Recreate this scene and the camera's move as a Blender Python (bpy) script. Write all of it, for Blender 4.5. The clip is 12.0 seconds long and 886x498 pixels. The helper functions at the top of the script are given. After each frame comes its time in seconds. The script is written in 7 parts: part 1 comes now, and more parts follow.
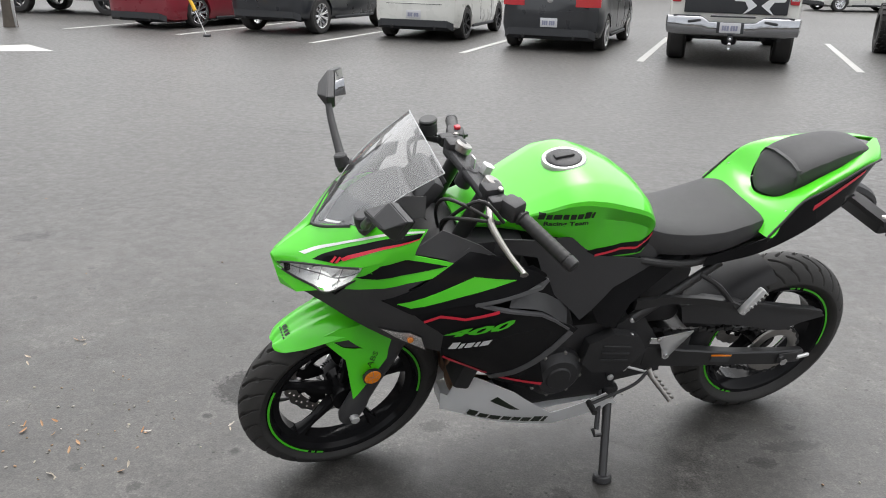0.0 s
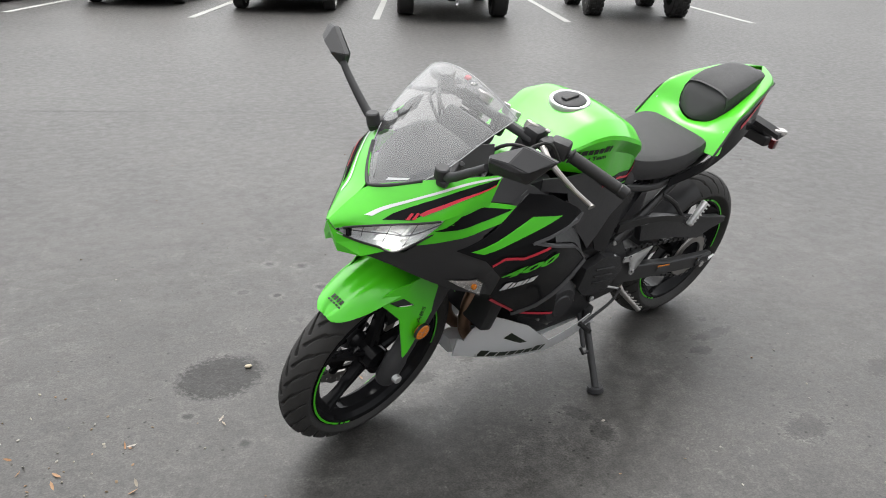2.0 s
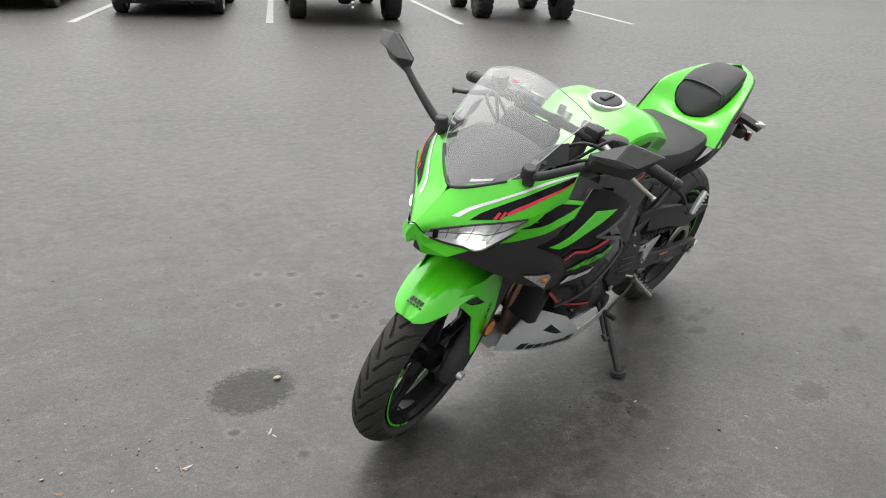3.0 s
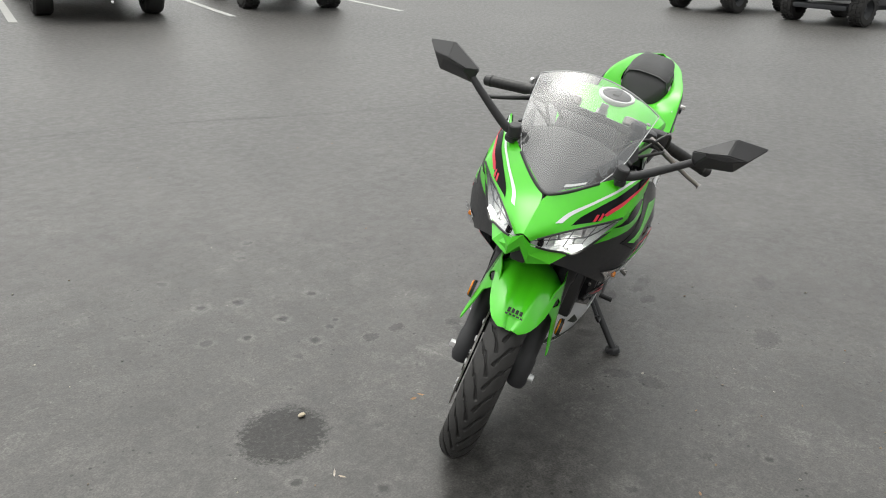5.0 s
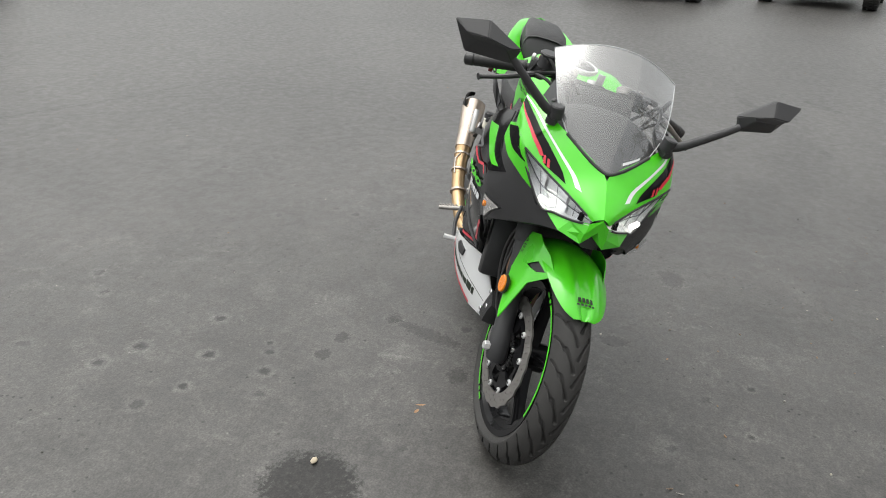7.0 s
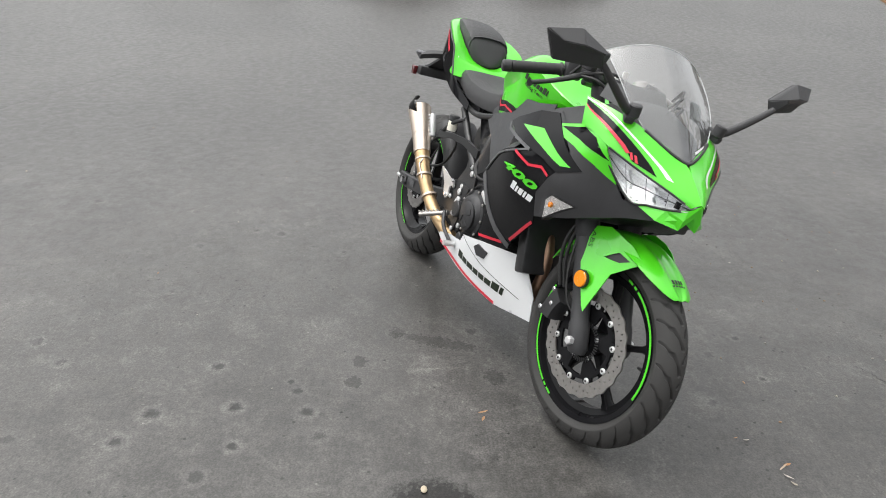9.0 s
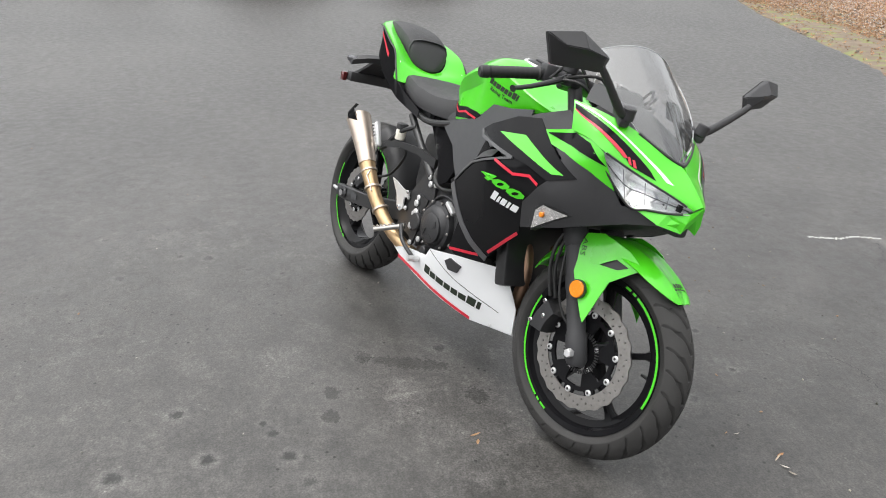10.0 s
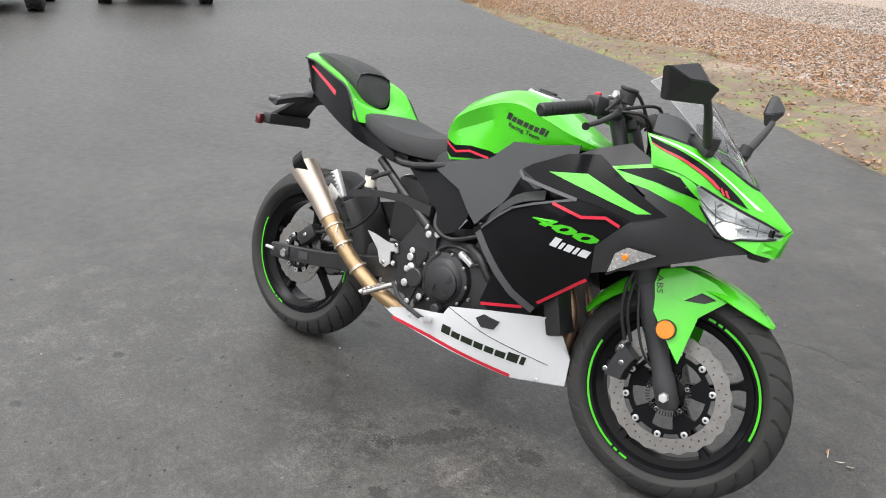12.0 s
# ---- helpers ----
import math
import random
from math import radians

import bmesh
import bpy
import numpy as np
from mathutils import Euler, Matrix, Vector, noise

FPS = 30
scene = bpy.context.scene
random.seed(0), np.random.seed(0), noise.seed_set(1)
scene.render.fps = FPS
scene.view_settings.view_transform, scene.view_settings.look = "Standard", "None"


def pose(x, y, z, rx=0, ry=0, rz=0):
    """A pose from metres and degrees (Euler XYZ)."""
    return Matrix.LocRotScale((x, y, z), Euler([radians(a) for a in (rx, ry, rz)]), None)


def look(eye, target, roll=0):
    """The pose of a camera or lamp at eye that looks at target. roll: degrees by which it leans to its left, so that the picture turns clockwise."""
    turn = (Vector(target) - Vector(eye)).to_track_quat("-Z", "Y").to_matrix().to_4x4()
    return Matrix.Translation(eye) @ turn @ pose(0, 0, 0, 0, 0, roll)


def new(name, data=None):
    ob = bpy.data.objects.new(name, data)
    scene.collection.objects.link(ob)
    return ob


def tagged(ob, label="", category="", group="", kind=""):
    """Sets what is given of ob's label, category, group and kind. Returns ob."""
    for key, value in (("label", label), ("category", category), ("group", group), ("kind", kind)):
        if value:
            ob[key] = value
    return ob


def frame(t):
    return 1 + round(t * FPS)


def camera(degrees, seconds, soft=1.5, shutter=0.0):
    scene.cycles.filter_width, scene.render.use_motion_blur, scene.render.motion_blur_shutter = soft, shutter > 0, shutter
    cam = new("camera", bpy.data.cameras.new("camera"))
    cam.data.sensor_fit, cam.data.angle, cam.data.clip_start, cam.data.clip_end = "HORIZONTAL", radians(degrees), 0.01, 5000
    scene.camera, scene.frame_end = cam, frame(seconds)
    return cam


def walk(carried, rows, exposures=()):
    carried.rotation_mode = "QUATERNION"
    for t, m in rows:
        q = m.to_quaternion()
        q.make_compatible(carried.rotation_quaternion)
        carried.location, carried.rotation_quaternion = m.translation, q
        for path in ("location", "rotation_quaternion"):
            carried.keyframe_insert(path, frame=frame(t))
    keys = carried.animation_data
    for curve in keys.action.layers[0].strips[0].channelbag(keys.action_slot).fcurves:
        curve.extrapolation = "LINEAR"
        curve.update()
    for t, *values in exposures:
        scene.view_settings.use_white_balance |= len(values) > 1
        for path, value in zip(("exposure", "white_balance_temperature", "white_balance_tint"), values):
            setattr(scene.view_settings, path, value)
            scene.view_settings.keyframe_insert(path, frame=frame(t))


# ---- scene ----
cam = camera(59.81, 12.0, soft=1.0)
PATH = [
    (0, (0.115, 0.002, 1.404), (0.050, 1.887, 0.712), 1.32),
    (0.5, (-0.112, -0.058, 1.393), (0.042, 1.817, 0.687), 0.92),
    (1, (-0.304, -0.096, 1.385), (0.041, 1.743, 0.649), 0.97),
    (1.5, (-0.484, -0.043, 1.356), (0.014, 1.753, 0.602), 1.25),
    (2, (-0.694, 0.069, 1.364), (-0.046, 1.812, 0.604), 1.59),
    (2.5, (-0.908, 0.130, 1.365), (-0.128, 1.806, 0.617), 1.93),
    (2.7, (-1.020, 0.160, 1.362), (-0.186, 1.800, 0.621), 2.09),
    (4.3, (-1.494, 0.574, 1.374), (-0.223, 1.950, 0.628), 1.83),
    (4.5, (-1.563, 0.622, 1.373), (-0.255, 1.958, 0.623), 2.02),
    (5, (-1.763, 0.776, 1.383), (-0.348, 1.989, 0.628), 2.26),
    (5.5, (-1.847, 0.979, 1.365), (-0.334, 2.058, 0.610), 2.26),
    (6, (-1.840, 1.203, 1.370), (-0.222, 2.099, 0.591), 2.25),
    (6.5, (-1.885, 1.380, 1.345), (-0.189, 2.092, 0.551), 2.51),
    (7, (-2.002, 1.607, 1.364), (-0.248, 2.139, 0.558), 2.64),
    (7.5, (-2.026, 1.806, 1.354), (-0.243, 2.188, 0.547), 2.88),
    (7.7, (-1.990, 1.896, 1.338), (-0.209, 2.211, 0.539), 3.09),
    (9.3, (-2.106, 2.536, 1.381), (-0.274, 2.354, 0.580), 2.07),
    (9.5, (-2.069, 2.588, 1.369), (-0.243, 2.345, 0.570), 2.04),
    (10, (-1.920, 2.736, 1.367), (-0.121, 2.314, 0.568), 2.28),
    (10.5, (-1.810, 2.923, 1.370), (-0.056, 2.338, 0.584), 2.32),
    (11, (-1.728, 3.161, 1.385), (-0.026, 2.434, 0.604), 2.12),
    (11.5, (-1.571, 3.305, 1.366), (0.067, 2.434, 0.602), 2.21),
    (12, (-1.340, 3.387, 1.368), (0.203, 2.356, 0.617), 2.03),
]
walk(cam, [(t, look(eye, target, roll)) for t, eye, target, roll in PATH],
     [(0, 1.25, 6480, 10), (2.5, 1.16, 6530, 9), (4.5, 1.01, 6620, 7), (5.5, 0.95, 6640, 6.5), (6.5, 0.95, 6620, 7), (7.5, 0.98, 6590, 7.5), (9.5, 1.22, 6520, 9), (12, 1.18, 6470, 9.5)])

# ---- light ----
world = bpy.data.worlds.new("world")
scene.world = world
world.use_nodes = True
wn, wl = world.node_tree.nodes, world.node_tree.links
sky = wn.new("ShaderNodeTexSky")
sky.sky_type = "NISHITA"
sky.sun_disc = False
sky.sun_elevation, sky.sun_rotation = radians(72), radians(20)
sky.air_density, sky.dust_density = 1.0, 4.0
grey = wn.new("ShaderNodeHueSaturation")
grey.inputs["Saturation"].default_value = 0.12
wl.new(sky.outputs[0], grey.inputs["Color"])
wl.new(grey.outputs[0], wn["Background"].inputs["Color"])
wn["Background"].inputs["Strength"].default_value = 0.15

sun_data = bpy.data.lights.new("sun", "SUN")
sun_data.energy, sun_data.angle, sun_data.color = 0.5, radians(120), (1.0, 0.96, 0.89)
sun = new("sun", sun_data)
sun.matrix_world = look((-1, 5, 14), (0, 2, 0))


# ---- materials ----
def material(name, colour, rough=0.5, metal=0.0, coat=0.0, spec=0.5, vary=0.0, scale=30.0, bump=0.0, bump_scale=200.0, dirt=0.0):
    """A principled material with two scales of variation and fine relief."""
    m = bpy.data.materials.new(name)
    m.use_nodes = True
    nt = m.node_tree
    p = nt.nodes["Principled BSDF"]
    p.inputs["Base Color"].default_value = (*colour, 1)
    p.inputs["Roughness"].default_value = rough
    p.inputs["Metallic"].default_value = metal
    p.inputs["Specular IOR Level"].default_value = spec
    p.inputs["Coat Weight"].default_value = coat
    p.inputs["Coat Roughness"].default_value = 0.04
    co = nt.nodes.new("ShaderNodeTexCoord")
    if vary:
        big, fine = nt.nodes.new("ShaderNodeTexNoise"), nt.nodes.new("ShaderNodeTexNoise")
        big.inputs["Scale"].default_value, fine.inputs["Scale"].default_value = scale / 6, scale
        big.inputs["Detail"].default_value, fine.inputs["Detail"].default_value = 4, 6
        for n in (big, fine):
            nt.links.new(co.outputs["Object"], n.inputs["Vector"])
        add = nt.nodes.new("ShaderNodeMath")
        nt.links.new(big.outputs[0], add.inputs[0])
        nt.links.new(fine.outputs[0], add.inputs[1])
        ramp = nt.nodes.new("ShaderNodeMapRange")
        ramp.inputs["From Min"].default_value, ramp.inputs["From Max"].default_value = 0.6, 1.4
        ramp.inputs["To Min"].default_value, ramp.inputs["To Max"].default_value = 1 - vary, 1 + vary
        nt.links.new(add.outputs[0], ramp.inputs["Value"])
        mul = nt.nodes.new("ShaderNodeVectorMath")
        mul.operation = "SCALE"
        mul.inputs[0].default_value = colour
        nt.links.new(ramp.outputs[0], mul.inputs["Scale"])
        nt.links.new(mul.outputs[0], p.inputs["Base Color"])
        rr = nt.nodes.new("ShaderNodeMapRange")
        rr.inputs["To Min"].default_value, rr.inputs["To Max"].default_value = max(0.02, rough - 0.12), min(1, rough + 0.12)
        nt.links.new(fine.outputs[0], rr.inputs["Value"])
        nt.links.new(rr.outputs[0], p.inputs["Roughness"])
    if bump:
        b, n = nt.nodes.new("ShaderNodeBump"), nt.nodes.new("ShaderNodeTexNoise")
        n.inputs["Scale"].default_value, n.inputs["Detail"].default_value = bump_scale, 4
        nt.links.new(co.outputs["Object"], n.inputs["Vector"])
        nt.links.new(n.outputs[0], b.inputs["Height"])
        b.inputs["Strength"].default_value, b.inputs["Distance"].default_value = bump, 0.002
        nt.links.new(b.outputs[0], p.inputs["Normal"])
    return m


def clear(name, tint, rough=0.0, haze=0.0, low=0.05, high=0.85):
    """Thin clear plastic: lets light through, mirrors more at a glancing angle, with a little haze."""
    m = bpy.data.materials.new(name)
    m.use_nodes = True
    nt = m.node_tree
    nt.nodes.remove(nt.nodes["Principled BSDF"])
    t, g, w, mix, pw, mr = (nt.nodes.new(k) for k in ("ShaderNodeBsdfTransparent", "ShaderNodeBsdfGlossy", "ShaderNodeLayerWeight", "ShaderNodeMixShader", "ShaderNodeMath", "ShaderNodeMapRange"))
    t.inputs["Color"].default_value = (*tint, 1)
    g.inputs["Roughness"].default_value = rough
    w.inputs["Blend"].default_value = 0.5
    pw.operation = "POWER"
    pw.inputs[1].default_value = 4.0
    nt.links.new(w.outputs["Facing"], pw.inputs[0])
    nt.links.new(pw.outputs[0], mr.inputs["Value"])
    mr.inputs["To Min"].default_value, mr.inputs["To Max"].default_value = low, high
    nt.links.new(mr.outputs[0], mix.inputs[0])
    under = t
    # pale diffuse share: scratch haze, and sky reflection painted in as brightness
    if haze:
        d, hm, no = nt.nodes.new("ShaderNodeBsdfDiffuse"), nt.nodes.new("ShaderNodeMixShader"), nt.nodes.new("ShaderNodeTexNoise")
        d.inputs["Color"].default_value = (0.8, 0.81, 0.82, 1)
        no.inputs["Scale"].default_value, no.inputs["Detail"].default_value = 9, 5
        hr = nt.nodes.new("ShaderNodeMapRange")
        hr.inputs["To Min"].default_value, hr.inputs["To Max"].default_value = haze * 0.5, haze * 1.5
        nt.links.new(no.outputs[0], hr.inputs["Value"])
        nt.links.new(hr.outputs[0], hm.inputs[0])
        nt.links.new(t.outputs[0], hm.inputs[1])
        nt.links.new(d.outputs[0], hm.inputs[2])
        under = hm
    nt.links.new(under.outputs[0], mix.inputs[1])
    nt.links.new(g.outputs[0], mix.inputs[2])
    nt.links.new(mix.outputs[0], nt.nodes["Material Output"].inputs["Surface"])
    return m


GREEN = material("green_paint", (0.075, 0.60, 0.012), 0.32, coat=0.6, vary=0.03, scale=8)
GLOSS = material("gloss_black_paint", (0.010, 0.010, 0.011), 0.06, spec=0.10, coat=0.0, vary=0.2, scale=10)
MATTE = material("matte_black_plastic", (0.034, 0.034, 0.036), 0.5, spec=0.4, vary=0.12, scale=60, bump=0.15, bump_scale=900)
GREYER = material("satin_grey_trim", (0.085, 0.086, 0.090), 0.45, vary=0.08, scale=50)
GREY = material("matte_grey_plastic", (0.046, 0.047, 0.050), 0.5, vary=0.08, scale=50, bump=0.12, bump_scale=900)
COVER = material("smooth_dark_plastic", (0.030, 0.030, 0.032), 0.55, spec=0.4)
WHITE = material("white_paint", (0.74, 0.75, 0.76), 0.35, coat=0.4, vary=0.03, scale=12)
RED = material("red_film", (0.62, 0.018, 0.045), 0.4, coat=0.3, vary=0.04, scale=40)
RUBBER = material("tyre_rubber", (0.030, 0.029, 0.028), 0.72, vary=0.25, scale=45, bump=0.3, bump_scale=700)
SEATM = material("seat_vinyl", (0.036, 0.036, 0.038), 0.62, vary=0.12, scale=60, bump=0.45, bump_scale=1300)
BLACKM = material("black_enamel_metal", (0.030, 0.030, 0.031), 0.38, metal=0.3, vary=0.2, scale=40)
CAST = material("black_cast_metal", (0.036, 0.036, 0.038), 0.46, metal=0.4, vary=0.2, scale=60, bump=0.3, bump_scale=600)
ALU = material("brushed_aluminium", (0.66, 0.66, 0.66), 0.38, metal=0.6, vary=0.1, scale=60)
CHROME = material("chrome", (0.75, 0.75, 0.76), 0.12, metal=1.0, vary=0.04, scale=30)
STEEL = material("brake_disc_steel", (0.34, 0.325, 0.31), 0.36, metal=0.85, vary=0.15, scale=120)
TITAN = material("satin_titanium", (0.56, 0.48, 0.41), 0.42, metal=0.85, vary=0.08, scale=40)
BRONZE = material("heat_tinted_steel", (0.50, 0.35, 0.20), 0.38, metal=0.9, vary=0.25, scale=25)
HEADER = material("hot_header_steel", (0.30, 0.19, 0.13), 0.42, metal=0.9, vary=0.3, scale=30)
AMBER = material("amber_reflector", (0.85, 0.25, 0.01), 0.25, coat=0.6, vary=0.08, scale=300)
REDLENS = material("red_lens", (0.10, 0.010, 0.012), 0.2, coat=0.8)
WINDSCREEN = clear("clear_windscreen", (0.92, 0.925, 0.93), 0.0, 0.06, 0.165)
INNERFACE = clear("clear_inner_face", (0.99, 0.99, 0.99), 0.0, 0.0, 0.0, 0.05)
LENS = clear("clear_lens", (0.97, 0.975, 0.98), 0.02, 0.0, 0.03, 0.25)
SILVER = material("lamp_reflector", (0.90, 0.91, 0.92), 0.2, metal=0.8, vary=0.06, scale=80)
LABEL = material("black_lettering", (0.012, 0.02, 0.010), 0.45)
PALE = material("pale_lettering", (0.72, 0.73, 0.74), 0.45)
GREENTAPE = material("green_rim_tape", (0.07, 0.56, 0.015), 0.4, vary=0.05, scale=60)
GLASSMIRROR = material("mirror_glass", (0.8, 0.8, 0.8), 0.02, metal=1.0)
FLUID = material("brake_fluid_tank", (0.75, 0.72, 0.62), 0.3, coat=0.3, vary=0.06)
CABLE = material("black_rubber_hose", (0.014, 0.014, 0.014), 0.5, vary=0.1)
LED = bpy.data.materials.new("lit_led")
LED.use_nodes = True
LED.node_tree.nodes["Principled BSDF"].inputs["Emission Color"].default_value = (1.0, 0.97, 0.90, 1)
LED.node_tree.nodes["Principled BSDF"].inputs["Emission Strength"].default_value = 5.0
LAMPW = material("bright_lamp_reflector", (0.92, 0.93, 0.94), 0.14, metal=0.35, vary=0.2, scale=110, bump=0.7, bump_scale=55)
EDGEM = material("cut_acrylic_edge", (0.42, 0.43, 0.44), 0.35, vary=0.1, scale=40)
CRYSTAL = material("faceted_reflector", (0.72, 0.70, 0.68), 0.25, metal=0.3, vary=0.3, scale=160, bump=0.8, bump_scale=220)
BEZEL = material("dark_lamp_bezel", (0.16, 0.16, 0.17), 0.3, metal=0.7, vary=0.1, scale=60)
LINE = material("worn_line_paint", (0.40, 0.40, 0.385), 0.6, vary=0.12, scale=20, bump=0.3, bump_scale=300)


# ---- building tools ----
def part(name, bm, mat, parent=None, label="", angle=35.0, smooth=True, m=None, fix=True):
    """Links a bmesh as one mesh object, under a thing or a part."""
    if m is not None:
        bmesh.ops.transform(bm, matrix=m, verts=bm.verts)
    if fix:
        bmesh.ops.recalc_face_normals(bm, faces=bm.faces)
    me = bpy.data.meshes.new(name)
    bm.to_mesh(me)
    bm.free()
    mats = mat if isinstance(mat, (list, tuple)) else [mat]
    for k in mats:
        me.materials.append(k)
    if smooth:
        me.polygons.foreach_set("use_smooth", [True] * len(me.polygons))
        me.set_sharp_from_angle(angle=radians(angle))
    ob = new(name, me)
    if parent is not None:
        ob.parent = parent
    if label:
        ob["label"] = label
    return ob


def thing(name, m, label, category, group="", kind=""):
    ob = new(name)
    ob.empty_display_size = 0.1
    ob.matrix_world = m
    return tagged(ob, label, category, group, kind)


def box(sx, sy, sz, at=(0, 0, 0), bevel=0.0, rot=(0, 0, 0), bm=None, seg=2):
    bm = bm or bmesh.new()
    r = bmesh.ops.create_cube(bm, size=1.0, matrix=pose(*at, *rot) @ Matrix.Diagonal((sx, sy, sz, 1)))
    if bevel:
        es = list({e for v in r["verts"] for e in v.link_edges})
        bmesh.ops.bevel(bm, geom=es, offset=bevel, segments=seg, profile=0.5, affect="EDGES")
    return bm


def ring(centre, axis_u, axis_v, r, n):
    c, u, v = Vector(centre), Vector(axis_u), Vector(axis_v)
    return [c + r * (math.cos(2 * math.pi * k / n) * u + math.sin(2 * math.pi * k / n) * v) for k in range(n)]


def tube(points, radii, n=12, bm=None, caps=True, steps=0):
    """A round bar along points; radii: one or one per point; steps: smooths the line."""
    bm = bm or bmesh.new()
    pts = [Vector(p) for p in points]
    rs = list(radii) if isinstance(radii, (list, tuple)) else [radii] * len(pts)
    if steps and len(pts) > 2:
        pts, rs = glide(pts, rs, steps)
    prev, u = None, None
    for k, p in enumerate(pts):
        d = (pts[min(k + 1, len(pts) - 1)] - pts[max(k - 1, 0)]).normalized()
        if u is None:
            u = d.orthogonal().normalized()
        u = (u - d * u.dot(d)).normalized()
        vs = [bm.verts.new(q) for q in ring(p, u, d.cross(u), rs[k], n)]
        if prev:
            for i in range(n):
                bm.faces.new((prev[i], prev[(i + 1) % n], vs[(i + 1) % n], vs[i]))
        elif caps:
            bm.faces.new(vs[::-1])
        prev = vs
    if caps:
        bm.faces.new(prev)
    return bm


def glide(pts, rs, steps):
    """Catmull-Rom through the points."""
    out, ro = [], []
    for k in range(len(pts) - 1):
        a, b, c, d = pts[max(k - 1, 0)], pts[k], pts[k + 1], pts[min(k + 2, len(pts) - 1)]
        for s in range(steps):
            t = s / steps
            out.append(0.5 * (2 * b + (c - a) * t + (2 * a - 5 * b + 4 * c - d) * t * t + (3 * b - a - 3 * c + d) * t ** 3))
            ro.append(rs[k] + (rs[k + 1] - rs[k]) * t)
    return out + [pts[-1]], ro + [rs[-1]]


def cyl(a, b, r, n=20, r2=None, bevel=0.0, bm=None):
    """A round bar from a to b with a small chamfer."""
    a, b = Vector(a), Vector(b)
    r2 = r if r2 is None else r2
    if bevel:
        d = (b - a).normalized() * bevel
        return tube([a, a + d, b - d, b], [r - bevel, r, r2, r2 - bevel], n, bm)
    return tube([a, b], [r, r2], n, bm)


def lathe(profile, n=64, closed=True, start=0.0, turn=360.0, bm=None):
    """Turns a profile of (radius, y) round the y axis."""
    bm = bm or bmesh.new()
    full = turn >= 359.9
    cols = []
    for k in range(n if full else n + 1):
        a = radians(start + turn * k / n)
        cols.append([bm.verts.new((r * math.cos(a), y, r * math.sin(a))) for r, y in profile])
    m = len(profile)
    for k in range(n):
        c, d = cols[k], cols[(k + 1) % len(cols)]
        for i in range(m if closed else m - 1):
            bm.faces.new((c[i], c[(i + 1) % m], d[(i + 1) % m], d[i]))
    if closed and not full:
        bm.faces.new(cols[0]), bm.faces.new(cols[-1][::-1])
    return bm


def cut_outline(outline, step):
    """A flat face in x, z with the given outline, cut into cells."""
    bm = bmesh.new()
    f = bm.faces.new([bm.verts.new((x, 0, z)) for x, z in outline])
    bmesh.ops.triangulate(bm, faces=[f], ngon_method="EAR_CLIP")
    xs, zs = [p[0] for p in outline], [p[1] for p in outline]
    for lo, hi, ax in ((min(xs), max(xs), 0), (min(zs), max(zs), 2)):
        c = lo + step * 0.5
        while c < hi:
            co, no = [0, 0, 0], [0, 0, 0]
            co[ax], no[ax] = c, 1
            bmesh.ops.bisect_plane(bm, geom=bm.verts[:] + bm.edges[:] + bm.faces[:], dist=1e-6, plane_co=co, plane_no=no)
            c += step
    return bm


def shell(bm, thick):
    """Gives a sheet thickness, downwards from its faces."""
    bmesh.ops.recalc_face_normals(bm, faces=bm.faces)
    bmesh.ops.solidify(bm, geom=bm.faces[:], thickness=thick)
    return bm


def plate(outline, width, side=1, out=0.0, thick=0.003, step=0.03, puff=0.0):
    """A panel on the flank: an outline in x, z laid onto the half-width surface width(x, z)."""
    bm = cut_outline(outline, step)
    for v in bm.verts:
        v.co.y = side * (width(v.co.x, v.co.z) + out)
    for f in bm.faces:
        if f.normal.y * side < 0:
            f.normal_flip()
    bm.normal_update()
    vs = bm.verts[:]
    inner = {}
    if thick:
        for v in vs:
            inner[v] = bm.verts.new(v.co - Vector((0, side * thick, 0)))
        rim = [e for e in bm.edges if len(e.link_faces) == 1]
        for f in bm.faces[:]:
            bm.faces.new([inner[v] for v in reversed(f.verts)])
        for e in rim:
            a, b = e.verts
            bm.faces.new((a, b, inner[b], inner[a]))
    return bm


def rows_spline(row, n):
    pts = [Vector(p) for p in row]
    return glide(pts, [0] * len(pts), n)[0]


